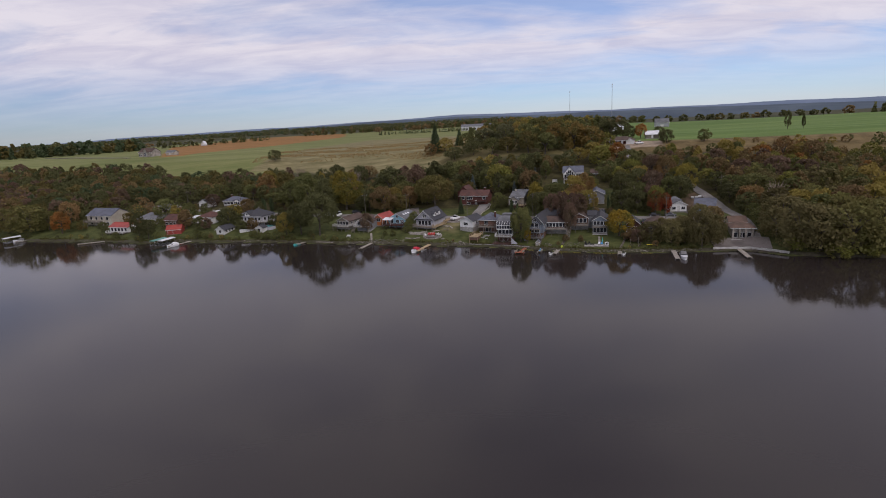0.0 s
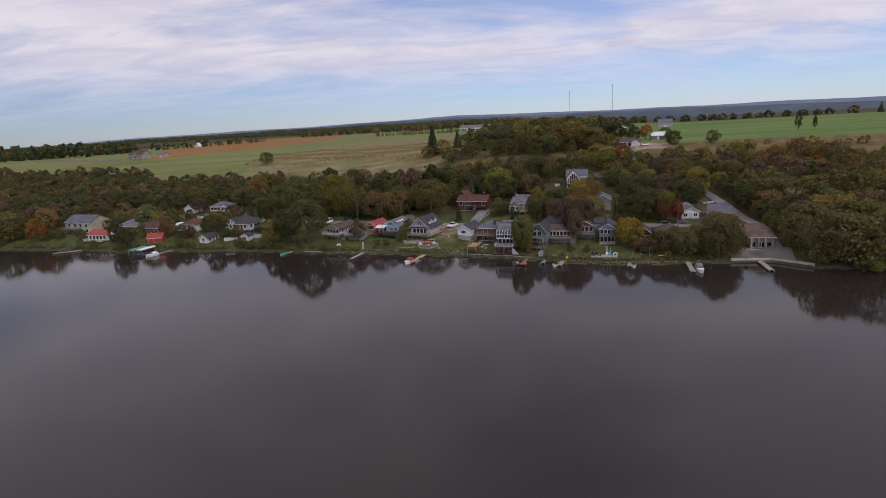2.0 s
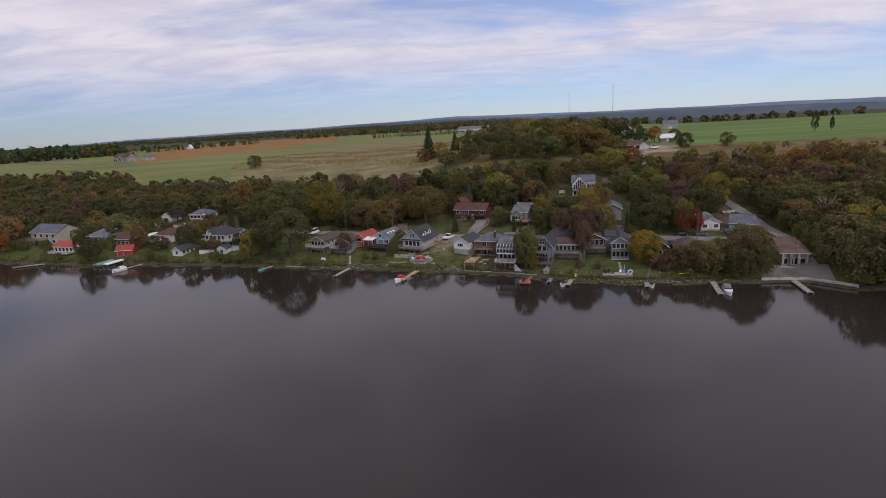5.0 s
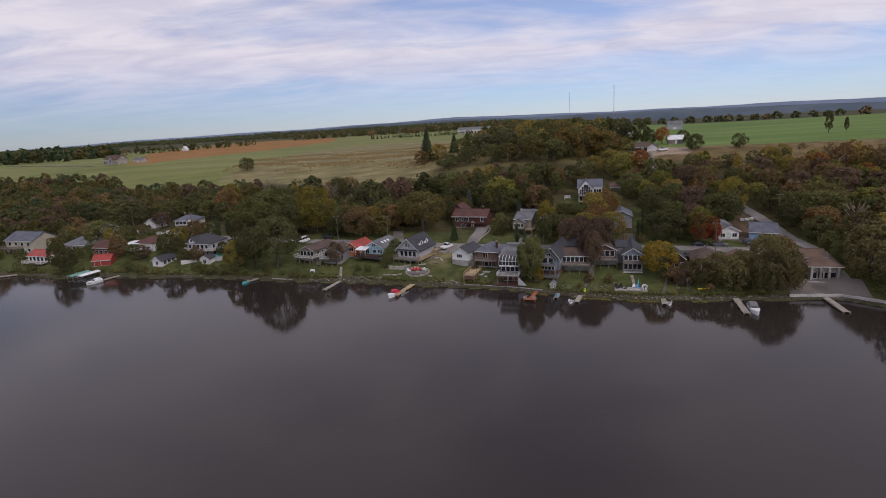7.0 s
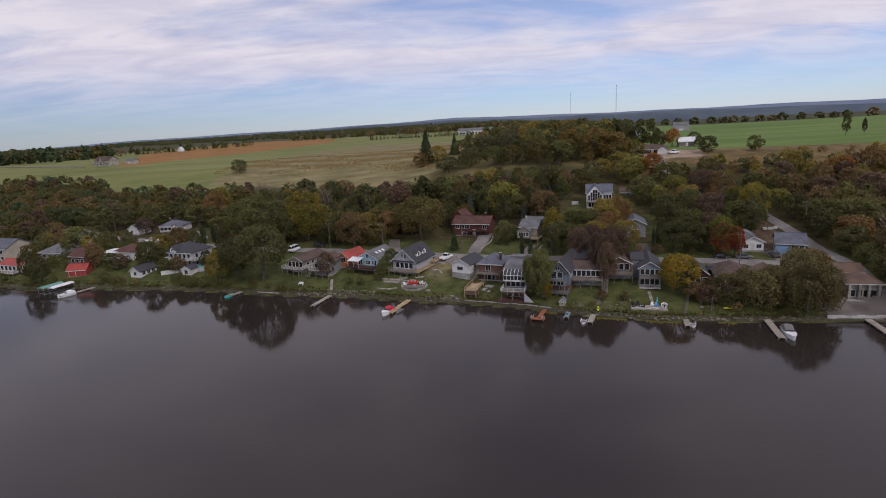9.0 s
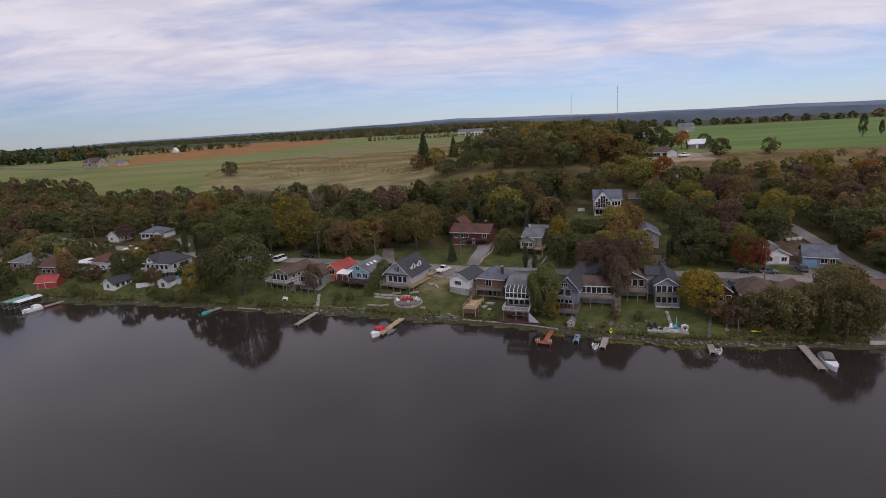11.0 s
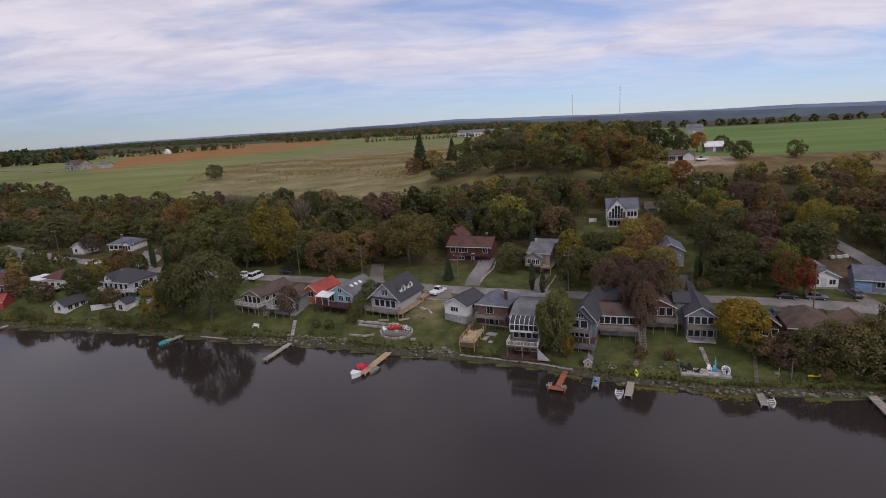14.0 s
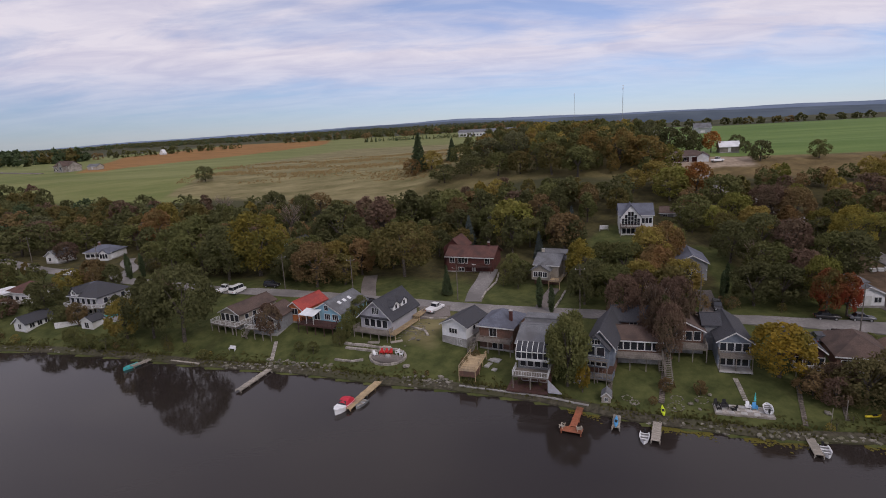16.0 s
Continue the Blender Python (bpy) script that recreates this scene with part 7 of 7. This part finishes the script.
um = thing("parasol", pose(px + 2.3, py + 1.0, float(ground(px, py)) + 0.21), "folded turquoise parasol on the patio", "parasol")
part("pole", Shape().tube((0, 0, 0), (0, 0, 2.5), 0.03), STEEL, um)
part("canopy", Shape().tube((0, 0, 1.0), (0, 0, 2.4), 0.20, 0.05, 8), TURQUOISE, um, "folded turquoise canopy")
dn = rowboat(px + 3.2, py - 1.6, 70, GEL_WHITE, "white dinghy stored on a patio", 2.6, float(ground(px, py)) + 0.45)

# chairs on the red dock's head
for dx, rz in ((-1.35, 70), (1.35, 20)):
    hx, hy = 15.2 + dx * 0.92, -42.2 - dx * 0.38
    ch = thing("garden_chair", pose(hx, hy, 0.56, 0, 0, rz + 160), "pale wooden garden chair on a red dock", "chair", "garden chairs")
    part("seat", Shape().slab([(-0.3, -0.35, 0.40), (0.3, -0.35, 0.40), (0.3, 0.25, 0.30), (-0.3, 0.25, 0.30)], 0.04), CREAM, ch)
    part("backrest", Shape().slab([(-0.3, 0.22, 0.30), (0.3, 0.22, 0.30), (0.26, 0.55, 1.05), (-0.26, 0.55, 1.05)], 0.05), CREAM, ch)
    for sx in (-1, 1):
        part("armrest", Shape().box(sx * 0.38 - 0.07, sx * 0.38 + 0.07, -0.4, 0.35, 0.58, 0.62), CREAM, ch)
        part("leg", Shape().box(sx * 0.34 - 0.04, sx * 0.34 + 0.04, -0.38, -0.28, 0, 0.58), CREAM, ch)
        part("leg", Shape().box(sx * 0.34 - 0.04, sx * 0.34 + 0.04, 0.2, 0.3, 0, 0.58), CREAM, ch)

# rubble slope, stone rings and paving in the gardens
rub = thing("rubble_slope", Matrix.Translation(spot(-12.5, -5.5)), "pale field stones strewn over a rough grass slope", "rubble")
stones(rub, [(rocks.gauss(-12.6, 2.6), rocks.gauss(-5.2, 2.2)) for _ in range(150)], (0.12, 0.42), 0.02)
for cx_, cy_, r, n in ((27.2, -35.6, 0.7, 12), (26.4, -34.2, 0.8, 10), (33.3, -37.6, 1.2, 16), (34.4, -35.2, 0.9, 12), (38.2, -36.0, 1.0, 12)):
    rg = thing("stone_ring", Matrix.Translation(spot(cx_, cy_)), "ring of pale stones round a flower bed", "stone ring", "stone rings")
    stones(rg, [(cx_ + r * math.cos(i * 2 * math.pi / n), cy_ + r * math.sin(i * 2 * math.pi / n)) for i in range(n)], (0.22, 0.36), 0.02)
for x, y, w, d in ((3.4, -20.4, 1.0, 2.2), (4.8, -18.9, 2.4, 1.6), (4.4, -22.2, 0.9, 1.0)):
    sl = thing("paving_slab", Matrix.Translation(spot(x, y)) @ pose(0, 0, 0, 0, 0, -32), "pale concrete slab set in the lawn", "paving slab", "garden slabs")
    part("slab", Shape().box(-w / 2, w / 2, -d / 2, d / 2, -0.4, 0.14).box(-w / 2 + 0.04, w / 2 - 0.04, -d / 2 + 0.04, d / 2 - 0.04, 0.14, 0.155), CONCRETE, sl)
grove([(72.2, -21.6, 2.0, 1.2), (73.6, -21.9, 2.0, 1.2), (75.0, -22.3, 2.0, 1.2)], GREEN, "bush", "clipped green hedge beside the bungalow", "hedge bushes")
grove([(56.0, -36.6, 5.0, 1.3), (59.8, -34.6, 4.6, 1.3)], RUST, "bush", "spreading brown shrub on the lakeside lawn")

# raised tan platform on posts
pf = thing("viewing_deck", pose(0.3, -21.6, float(ground(0.3, -25)), 0, 0, -70 + 90 - 38), "raised tan timber deck on posts above the lake", "deck")
for i in range(28):
    b = new("board", bpy.data.meshes["platform_board"] if "platform_board" in bpy.data.meshes else Shape().box(-1.7, 1.7, 0, 0.27, 2.05, 2.1).mesh("platform_board", TAN_WOOD))
    b.parent, b.location = pf, (0, -4.0 + i * 0.29, 0)
part("skirting", Shape().box(-1.65, 1.65, -3.95, -3.85, 0.9, 2.05).box(1.55, 1.65, -3.9, 0, 0.9, 2.05).box(-1.65, -1.55, -3.9, 3.9, 0.9, 2.05), BRICK_BROWN, pf, "brown timber skirting")
for x in (-1.6, 1.6):
    for y in (-3.9, -1.3, 1.3, 3.9):
        part("post", Shape().box(x - 0.07, x + 0.07, y - 0.07, y + 0.07, -1.5, 3.0), TAN_WOOD, pf)
    part("handrail", Shape().box(x - 0.05, x + 0.05, -4, 4, 2.95, 3.03).box(x - 0.03, x + 0.03, -4, 4, 2.5, 2.56), TAN_WOOD, pf)
part("handrail", Shape().box(-1.65, 1.65, -3.98, -3.88, 2.95, 3.03).box(-1.65, 1.65, -3.95, -3.9, 2.5, 2.56), TAN_WOOD, pf)
for i in range(12):
    part("baluster", Shape().box(-1.5 + i * 0.27, -1.46 + i * 0.27, -3.94, -3.9, 2.1, 2.96), TAN_WOOD, pf)

# timber landing on the western bank, pool and garden sheds
ld = thing("landing_stage", pose(-62.8, -9.4, 0, 0, 0, -18), "low pale timber landing on the bank", "landing stage")
lb = Shape().box(-4.0, 4.0, 0, 0.36, 0.62, 0.68).mesh("board", GREY_WOOD)
for i in range(5):
    b = new("board", lb)
    b.parent, b.location = ld, (0, -0.9 + i * 0.38, 0)
part("frame_beam", Shape().box(-4, 4, -0.9, -0.8, 0.1, 0.62).box(-4, 4, 0.85, 0.95, 0.1, 0.62), GREY_WOOD, ld)
pl = thing("swimming_pool", pose(-93.6, 14.0, float(ground(-93.6, 14)), 0, 0, -18), "above-ground turquoise pool beside a white deck", "pool")
disc = [(math.cos(i * math.pi / 10), math.sin(i * math.pi / 10)) for i in range(20)]
part("pool_wall", Shape().loft([[(2.9 * x, 2.9 * y, -1) for x, y in disc], [(2.9 * x, 2.9 * y, 1.2) for x, y in disc], [(2.75 * x, 2.75 * y, 1.2) for x, y in disc], [(2.75 * x, 2.75 * y, 0.95) for x, y in disc]]), LILAC, pl)
part("pool_water", Shape().loft([[(2.74 * x, 2.74 * y, 0.9) for x, y in disc], [(2.74 * x, 2.74 * y, 1.0) for x, y in disc]]), TURQUOISE, pl, "turquoise pool water")
q = House(-97.5, 9.0, 4.0, 3.6, 2.2, "front", 1.1, WHITE, ROOF_DARK, "small white pool house with an arched opening", name="garden_shed", category="shed", over=0.25, plinth=0.1)
q.window(0, 0.4, 1.3, 1.4)
fn = thing("picket_fence", pose(-102.5, 11.5, float(ground(-102.5, 11.5)), 0, 0, 14), "white boarded fence below the pool terrace", "fence")
slat = Shape().box(-0.16, 0.16, -0.03, 0.03, -0.6, 1.3).mesh("slat", TRIM)
for i in range(26):
    sl = new("slat", slat)
    sl.parent, sl.location = fn, (-4.6 + i * 0.36, 0, 0)
part("fence_rail", Shape().box(-4.8, 4.8, 0.03, 0.09, 0.3, 0.4).box(-4.8, 4.8, 0.03, 0.09, 0.9, 1.0), TRIM, fn)
q = House(19.3, -28.6, 1.8, 1.6, 1.7, "front", 0.6, BLUEGREY, ROOF_SLATE, "small blue-grey playhouse on the lawn", name="playhouse", category="playhouse", over=0.15, plinth=0.05)
q.window(0, 0.6, 0.7, 0.6)
q = House(22.6, -35.0, 1.5, 2.0, 1.3, "front", 0.7, GREY_WOOD, ROOF_GREY, "small grey garden hutch near the shore", name="garden_hutch", category="hutch", over=0.15, plinth=0.05)
q.window(0, 0.4, 0.5, 0.5)


# garden clutter
bn = thing("garden_bench", Matrix.Translation(spot(-53.5, -7.0)) @ pose(0, 0, 0, 0, 0, -20), "white wooden bench on the lakeside lawn", "bench")
part("seat", Shape().box(-0.9, 0.9, -0.25, 0.25, 0.42, 0.47), TRIM, bn)
part("backrest", Shape().slab([(-0.9, 0.25, 0.5), (0.9, 0.25, 0.5), (0.9, 0.4, 0.95), (-0.9, 0.4, 0.95)], 0.04), TRIM, bn)
for sx in (-0.8, 0.8):
    part("leg", Shape().box(sx - 0.05, sx + 0.05, -0.22, 0.22, -0.2, 0.42), TRIM, bn)
for x, y, k in ((36.0, -37.0, 0.9), (37.4, -36.2, 0.7), (40.0, -35.0, 0.8), (36.8, -38.6, 0.6), (33.0, -38.0, 0.6), (-12.4, -8.6, 0.9), (-11.2, -9.4, 0.8), (-13.0, -19.0, 1.4), (-6.0, -23.4, 1.2), (27.0, -36.0, 0.6), (55.4, -41.5, 1.1)):
    rk = tagged(new("boulder", rocks.choice(ROCKS)), "pale boulder lying in the lawn", "boulder", "garden boulders")
    rk.matrix_basis = Matrix.Translation(spot(x, y, k * 0.15)) @ pose(0, 0, 0, 0, 0, rocks.uniform(0, 360)) @ Matrix.Diagonal((k * 1.3, k, k, 1))
for i, (x, y) in enumerate(((96.0, 7.4), (97.4, 6.9), (98.8, 6.6))):
    sk = thing("lumber_stack", Matrix.Translation(spot(x, y)) @ pose(0, 0, 0, 0, 0, -15), "white-wrapped stack of building boards", "lumber stack")
    for j in range(4):
        part("board", Shape().box(-0.6, 0.6, -0.5, 0.5, 0.02 + j * 0.18, 0.18 + j * 0.18), TRIM, sk)
gl = thing("goal_frame", Matrix.Translation(spot(42.7, 46.0)) @ pose(0, 0, 0, 0, 0, -10), "white goal frame on the hillside lawn", "goal")
part("crossbar", Shape().tube((-1.2, 0, 1.6), (1.2, 0, 1.6), 0.07), TRIM, gl)
part("back_panel", Shape().box(-1.1, 1.1, 0.5, 0.54, 0.3, 1.5), TRIM, gl)
for sx in (-1.2, 1.2):
    part("upright", Shape().tube((sx, 0, -0.2), (sx, 0, 1.6), 0.07), TRIM, gl)
    part("stay", Shape().tube((sx, 0, 1.6), (sx, 0.9, -0.1), 0.05), TRIM, gl)
for x, y, rz in ((-16.0, -9.4, 20), (-21.0, -9.0, -10)):
    lg = thing("timber_pile", Matrix.Translation(spot(x, y)) @ pose(0, 0, 0, 0, 0, rz), "pile of grey timbers below a house", "timber pile")
    for j in range(7):
        part("timber", Shape().box(-1.3, 1.3, -0.5 + (j % 4) * 0.26, -0.3 + (j % 4) * 0.26, 0.02 + (j // 4) * 0.14, 0.14 + (j // 4) * 0.14), GREY_WOOD, lg)

# ---- stairs down the gardens ----
OLD_POLE = surface("old_grey_pole", (0.10, 0.085, 0.07), (0.18, 0.16, 0.14), 3.0, 0.9)
PATH_WOOD = surface("old_path_boards", (0.085, 0.072, 0.058), (0.17, 0.145, 0.12), 3.0, 0.9, pieces=0.2)


def garden_stair(a, b, w, mat, label):
    """Timber treads laid down a slope from a to b."""
    ob = thing("garden_stair", Matrix.Translation(spot(*a)), label, "stairs")
    n = int(math.hypot(b[0] - a[0], b[1] - a[1]) / 0.55)
    turn = math.degrees(math.atan2(b[1] - a[1], b[0] - a[0]))
    me = Shape().box(-0.22, 0.22, -w * 0.38, w * 0.38, -0.1, 0.12).mesh("tread", mat)
    for i in range(n):
        u = (i + 0.5) / n
        x, y = a[0] + (b[0] - a[0]) * u, a[1] + (b[1] - a[1]) * u
        t = new("tread", me)
        t.parent = ob
        t.matrix_basis = ob.matrix_basis.inverted() @ pose(x, y, float(land_height(x, y)) + 0.02, 0, 0, turn)


garden_stair((35.0, -27.5), (31.4, -36.4), 1.2, PATH_WOOD, "long weathered timber stair down to a dock")
garden_stair((46.2, -30.6), (45.0, -37.0), 1.0, STONE, "stone steps down the lawn to a patio")
garden_stair((55.6, -33.0), (50.4, -44.2), 0.9, PATH_WOOD, "narrow timber path down to a dock")
garden_stair((25.4, -27.0), (23.6, -34.0), 0.9, PATH_WOOD, "narrow plank path beside a house")
garden_stair((-44.0, -5.0), (-42.6, -13.8), 1.1, STONE, "rough stone steps down to a dock")
garden_stair((62.6, -32.0), (57.2, -43.4), 0.8, PATH_WOOD, "narrow boarded path down the lawn")


# ---- vehicles ----
def vehicle(x, y, rz, paint, kind, label):
    """A parked car, van or pickup; nose towards local +x."""
    ln, wd, ht = {"car": (4.5, 1.75, 1.45), "suv": (4.7, 1.85, 1.75), "pickup": (5.5, 1.95, 1.85), "van": (5.2, 2.0, 2.2)}[kind]
    ob = thing("pickup_truck" if kind == "pickup" else kind if kind != "suv" else "car", Matrix.Translation(spot(x, y, 0.16)) @ pose(0, 0, 0, 0, 0, rz), label, "van" if kind == "van" else "truck" if kind == "pickup" else "car")
    hw, waist = wd / 2, ht * 0.58
    stations = [(0.0, 0.45, 0.85), (0.06, 0.30, 0.97), (0.2, 0.25, 1.0), (0.5, 0.25, 1.0), (0.72, 0.25, 0.98), (0.93, 0.30, 0.86), (1.0, 0.45, 0.74)]
    rings = []
    for u, low, k in stations:
        w = hw * (0.92 if u in (0.0, 1.0) else 1.0)
        top = waist * k
        rings.append([(u * ln - ln / 2, -w, low), (u * ln - ln / 2, -w, top - 0.12), (u * ln - ln / 2, -w * 0.9, top), (u * ln - ln / 2, w * 0.9, top), (u * ln - ln / 2, w, top - 0.12), (u * ln - ln / 2, w, low)])
    part("body", Shape().loft(rings), paint, ob)
    a, b, c, d = {"car": (0.14, 0.28, 0.55, 0.72), "suv": (0.03, 0.09, 0.56, 0.70), "pickup": (0.40, 0.43, 0.62, 0.72), "van": (0.02, 0.05, 0.80, 0.92)}[kind]
    X = [u * ln - ln / 2 for u in (a, b, c, d)]
    cab = [[(X[0], s * hw * 0.9, waist - 0.03) for s in (-1, 1)] + [(X[0] + 0.02, s * hw * 0.9, waist) for s in (1, -1)],
           [(X[1], s * hw * 0.9, waist - 0.03) for s in (-1, 1)] + [(X[1], s * hw * 0.76, ht - 0.08) for s in (1, -1)],
           [(X[2], s * hw * 0.9, waist - 0.03) for s in (-1, 1)] + [(X[2], s * hw * 0.76, ht - 0.08) for s in (1, -1)],
           [(X[3], s * hw * 0.9, waist - 0.03) for s in (-1, 1)] + [(X[3] - 0.02, s * hw * 0.9, waist) for s in (1, -1)]]
    part("window_glass", Shape().loft(cab), GLASS, ob)
    part("roof_panel", Shape().box(X[1] - 0.05, X[2] + 0.05, -hw * 0.77, hw * 0.77, ht - 0.1, ht), paint, ob)
    for u in (X[1], (X[1] + X[2]) / 2, X[2]):
        for s in (-1, 1):
            part("pillar", Shape().slab([(u - 0.05, s * hw * 0.93, waist), (u + 0.05, s * hw * 0.93, waist), (u + 0.05, s * hw * 0.79, ht - 0.06), (u - 0.05, s * hw * 0.79, ht - 0.06)], 0.05), paint, ob)
    for u in (0.19, 0.81):
        for s in (-1, 1):
            cx_ = u * ln - ln / 2
            wh = part("wheel", Shape().tube((cx_, s * (hw - 0.2), 0.18), (cx_, s * (hw + 0.02), 0.18), 0.34, n=12), RUBBER, ob)
            part("rim", Shape().tube((cx_, s * (hw + 0.021), 0.18), (cx_, s * (hw + 0.035), 0.18), 0.2, n=10), ALU, wh)
    for s in (-1, 1):
        part("headlight", Shape().box(ln / 2 - 0.1, ln / 2 + 0.01, s * hw * 0.7 - 0.16, s * hw * 0.7 + 0.16, waist * 0.58, waist * 0.70), GEL_WHITE, ob)
        part("tail_light", Shape().box(-ln / 2 - 0.01, -ln / 2 + 0.08, s * hw * 0.75 - 0.12, s * hw * 0.75 + 0.12, waist * 0.58, waist * 0.76), RED_PLASTIC, ob)
    return ob


vehicle(-8.0, 4.2, 55, PAINTS["white"], "pickup", "white pickup truck parked in a gravel bay")
vehicle(-29.4, 13.0, 40, PAINTS["sand"], "pickup", "sand-coloured pickup truck parked at the road")
vehicle(-25.6, 11.5, 50, PAINTS["black"], "car", "black car parked beside a house")
vehicle(-69.0, 27.5, 70, PAINTS["white"], "pickup", "white pickup truck parked off the road")
vehicle(-64.6, 25.5, 70, PAINTS["white"], "van", "white van parked off the road")
vehicle(-55.8, 28.8, -15, PAINTS["black"], "suv", "dark car on the far road side")
vehicle(-133.4, 53.0, 10, PAINTS["white"], "pickup", "white pickup truck on the western road")
vehicle(54.1, -5.6, 255, PAINTS["black"], "suv", "dark car in a gravel driveway")
vehicle(72.7, -13.2, -16, PAINTS["black"], "car", "black saloon on the road side")
vehicle(78.6, -14.6, -16, PAINTS["grey"], "car", "dark grey car on the road side")
vehicle(66.0, -21.0, 75, PAINTS["grey"], "suv", "dark car parked beside a bungalow")
vehicle(69.7, -20.6, 75, PAINTS["black"], "suv", "black car parked beside a bungalow")
vehicle(87.4, -14.0, 80, PAINTS["grey"], "suv", "grey car in a gravel driveway")
vehicle(104, 108, 20, PAINTS["white"], "pickup", "white truck in the hilltop farmyard")
vehicle(-47.0, 52, 60, PAINTS["white"], "van", "white van among trees")


# ---- poles and masts ----
def utility_pole(x, y, h, label="grey wooden utility pole with a crossarm"):
    ob = thing("utility_pole", Matrix.Translation(spot(x, y)), label, "utility pole", "utility poles")
    part("pole", Shape().tube((0, 0, -1), (0, 0, h), 0.14, 0.09, 8), OLD_POLE, ob)
    part("crossarm", Shape().box(-1.0, 1.0, -0.05, 0.05, h - 0.9, h - 0.8), OLD_POLE, ob)
    for u in (-1, 0, 1):
        part("insulator", Shape().tube((u, 0, h - 0.76), (u, 0, h - 0.55), 0.05), GEL_WHITE, ob)
    


for x, y, h in ((-51.1, 26.0, 10), (-30.6, 19.5, 10), (-2.5, 10.2, 9), (25.5, -0.5, 10), (50, -6.5, 10), (74.9, -19.6, 10), (105.5, 2.3, 10), (-90, 40, 10), (-122, 53, 10), (-160, 72, 10), (8.5, 50, 10)):
    utility_pole(x, y, h)
for x, y in ((57.0, -43.2), (53.6, -45.0)):
    fp = thing("flagpole", Matrix.Translation(spot(x, y)), "slim weathered post on the lakeside lawn", "pole")
    part("pole", Shape().tube((0, 0, -0.5), (0, 0, 3.4), 0.07, 0.05), GREY_WOOD, fp)


def mast(x, y, base, top, label, lean=0.9):
    """A lattice radio mast with three legs and braces."""
    ob = thing("radio_mast", Matrix.Translation((x, y, base)), label, "radio mast")
    h = top - base
    corners = [(lean * math.cos(a), lean * math.sin(a)) for a in (0.5, 0.5 + 2.094, 0.5 + 4.189)]
    for cx_, cy_ in corners:
        part("leg", Shape().tube((cx_, cy_, 0), (cx_ * 0.5, cy_ * 0.5, h), 0.16, 0.12, 4), STEEL, ob)
    n = int(h / 3)
    for i in range(n):
        z0, z1 = h * i / n, h * (i + 1) / n
        k0, k1 = 1 - 0.5 * i / n, 1 - 0.5 * (i + 1) / n
        br = Shape()
        for j in range(3):
            p, r = corners[j], corners[(j + 1) % 3]
            br.tube((p[0] * k0, p[1] * k0, z0), (r[0] * k1, r[1] * k1, z1), 0.07, n=3)
        part("brace", br, STEEL, ob)
    for z in (h - 3, h - 9):
        part("antenna", Shape().box(-1.0, 1.0, -1.0, -0.7, z, z + 2.6).box(-1.0, -0.7, -1, 1, z, z + 2.6), GEL_WHITE, ob)


mast(393, 1250, 27, 110, "tall grey lattice radio mast beyond the hill")
mast(431, 2000, 30, 123, "distant slim lattice radio mast", 1.2)
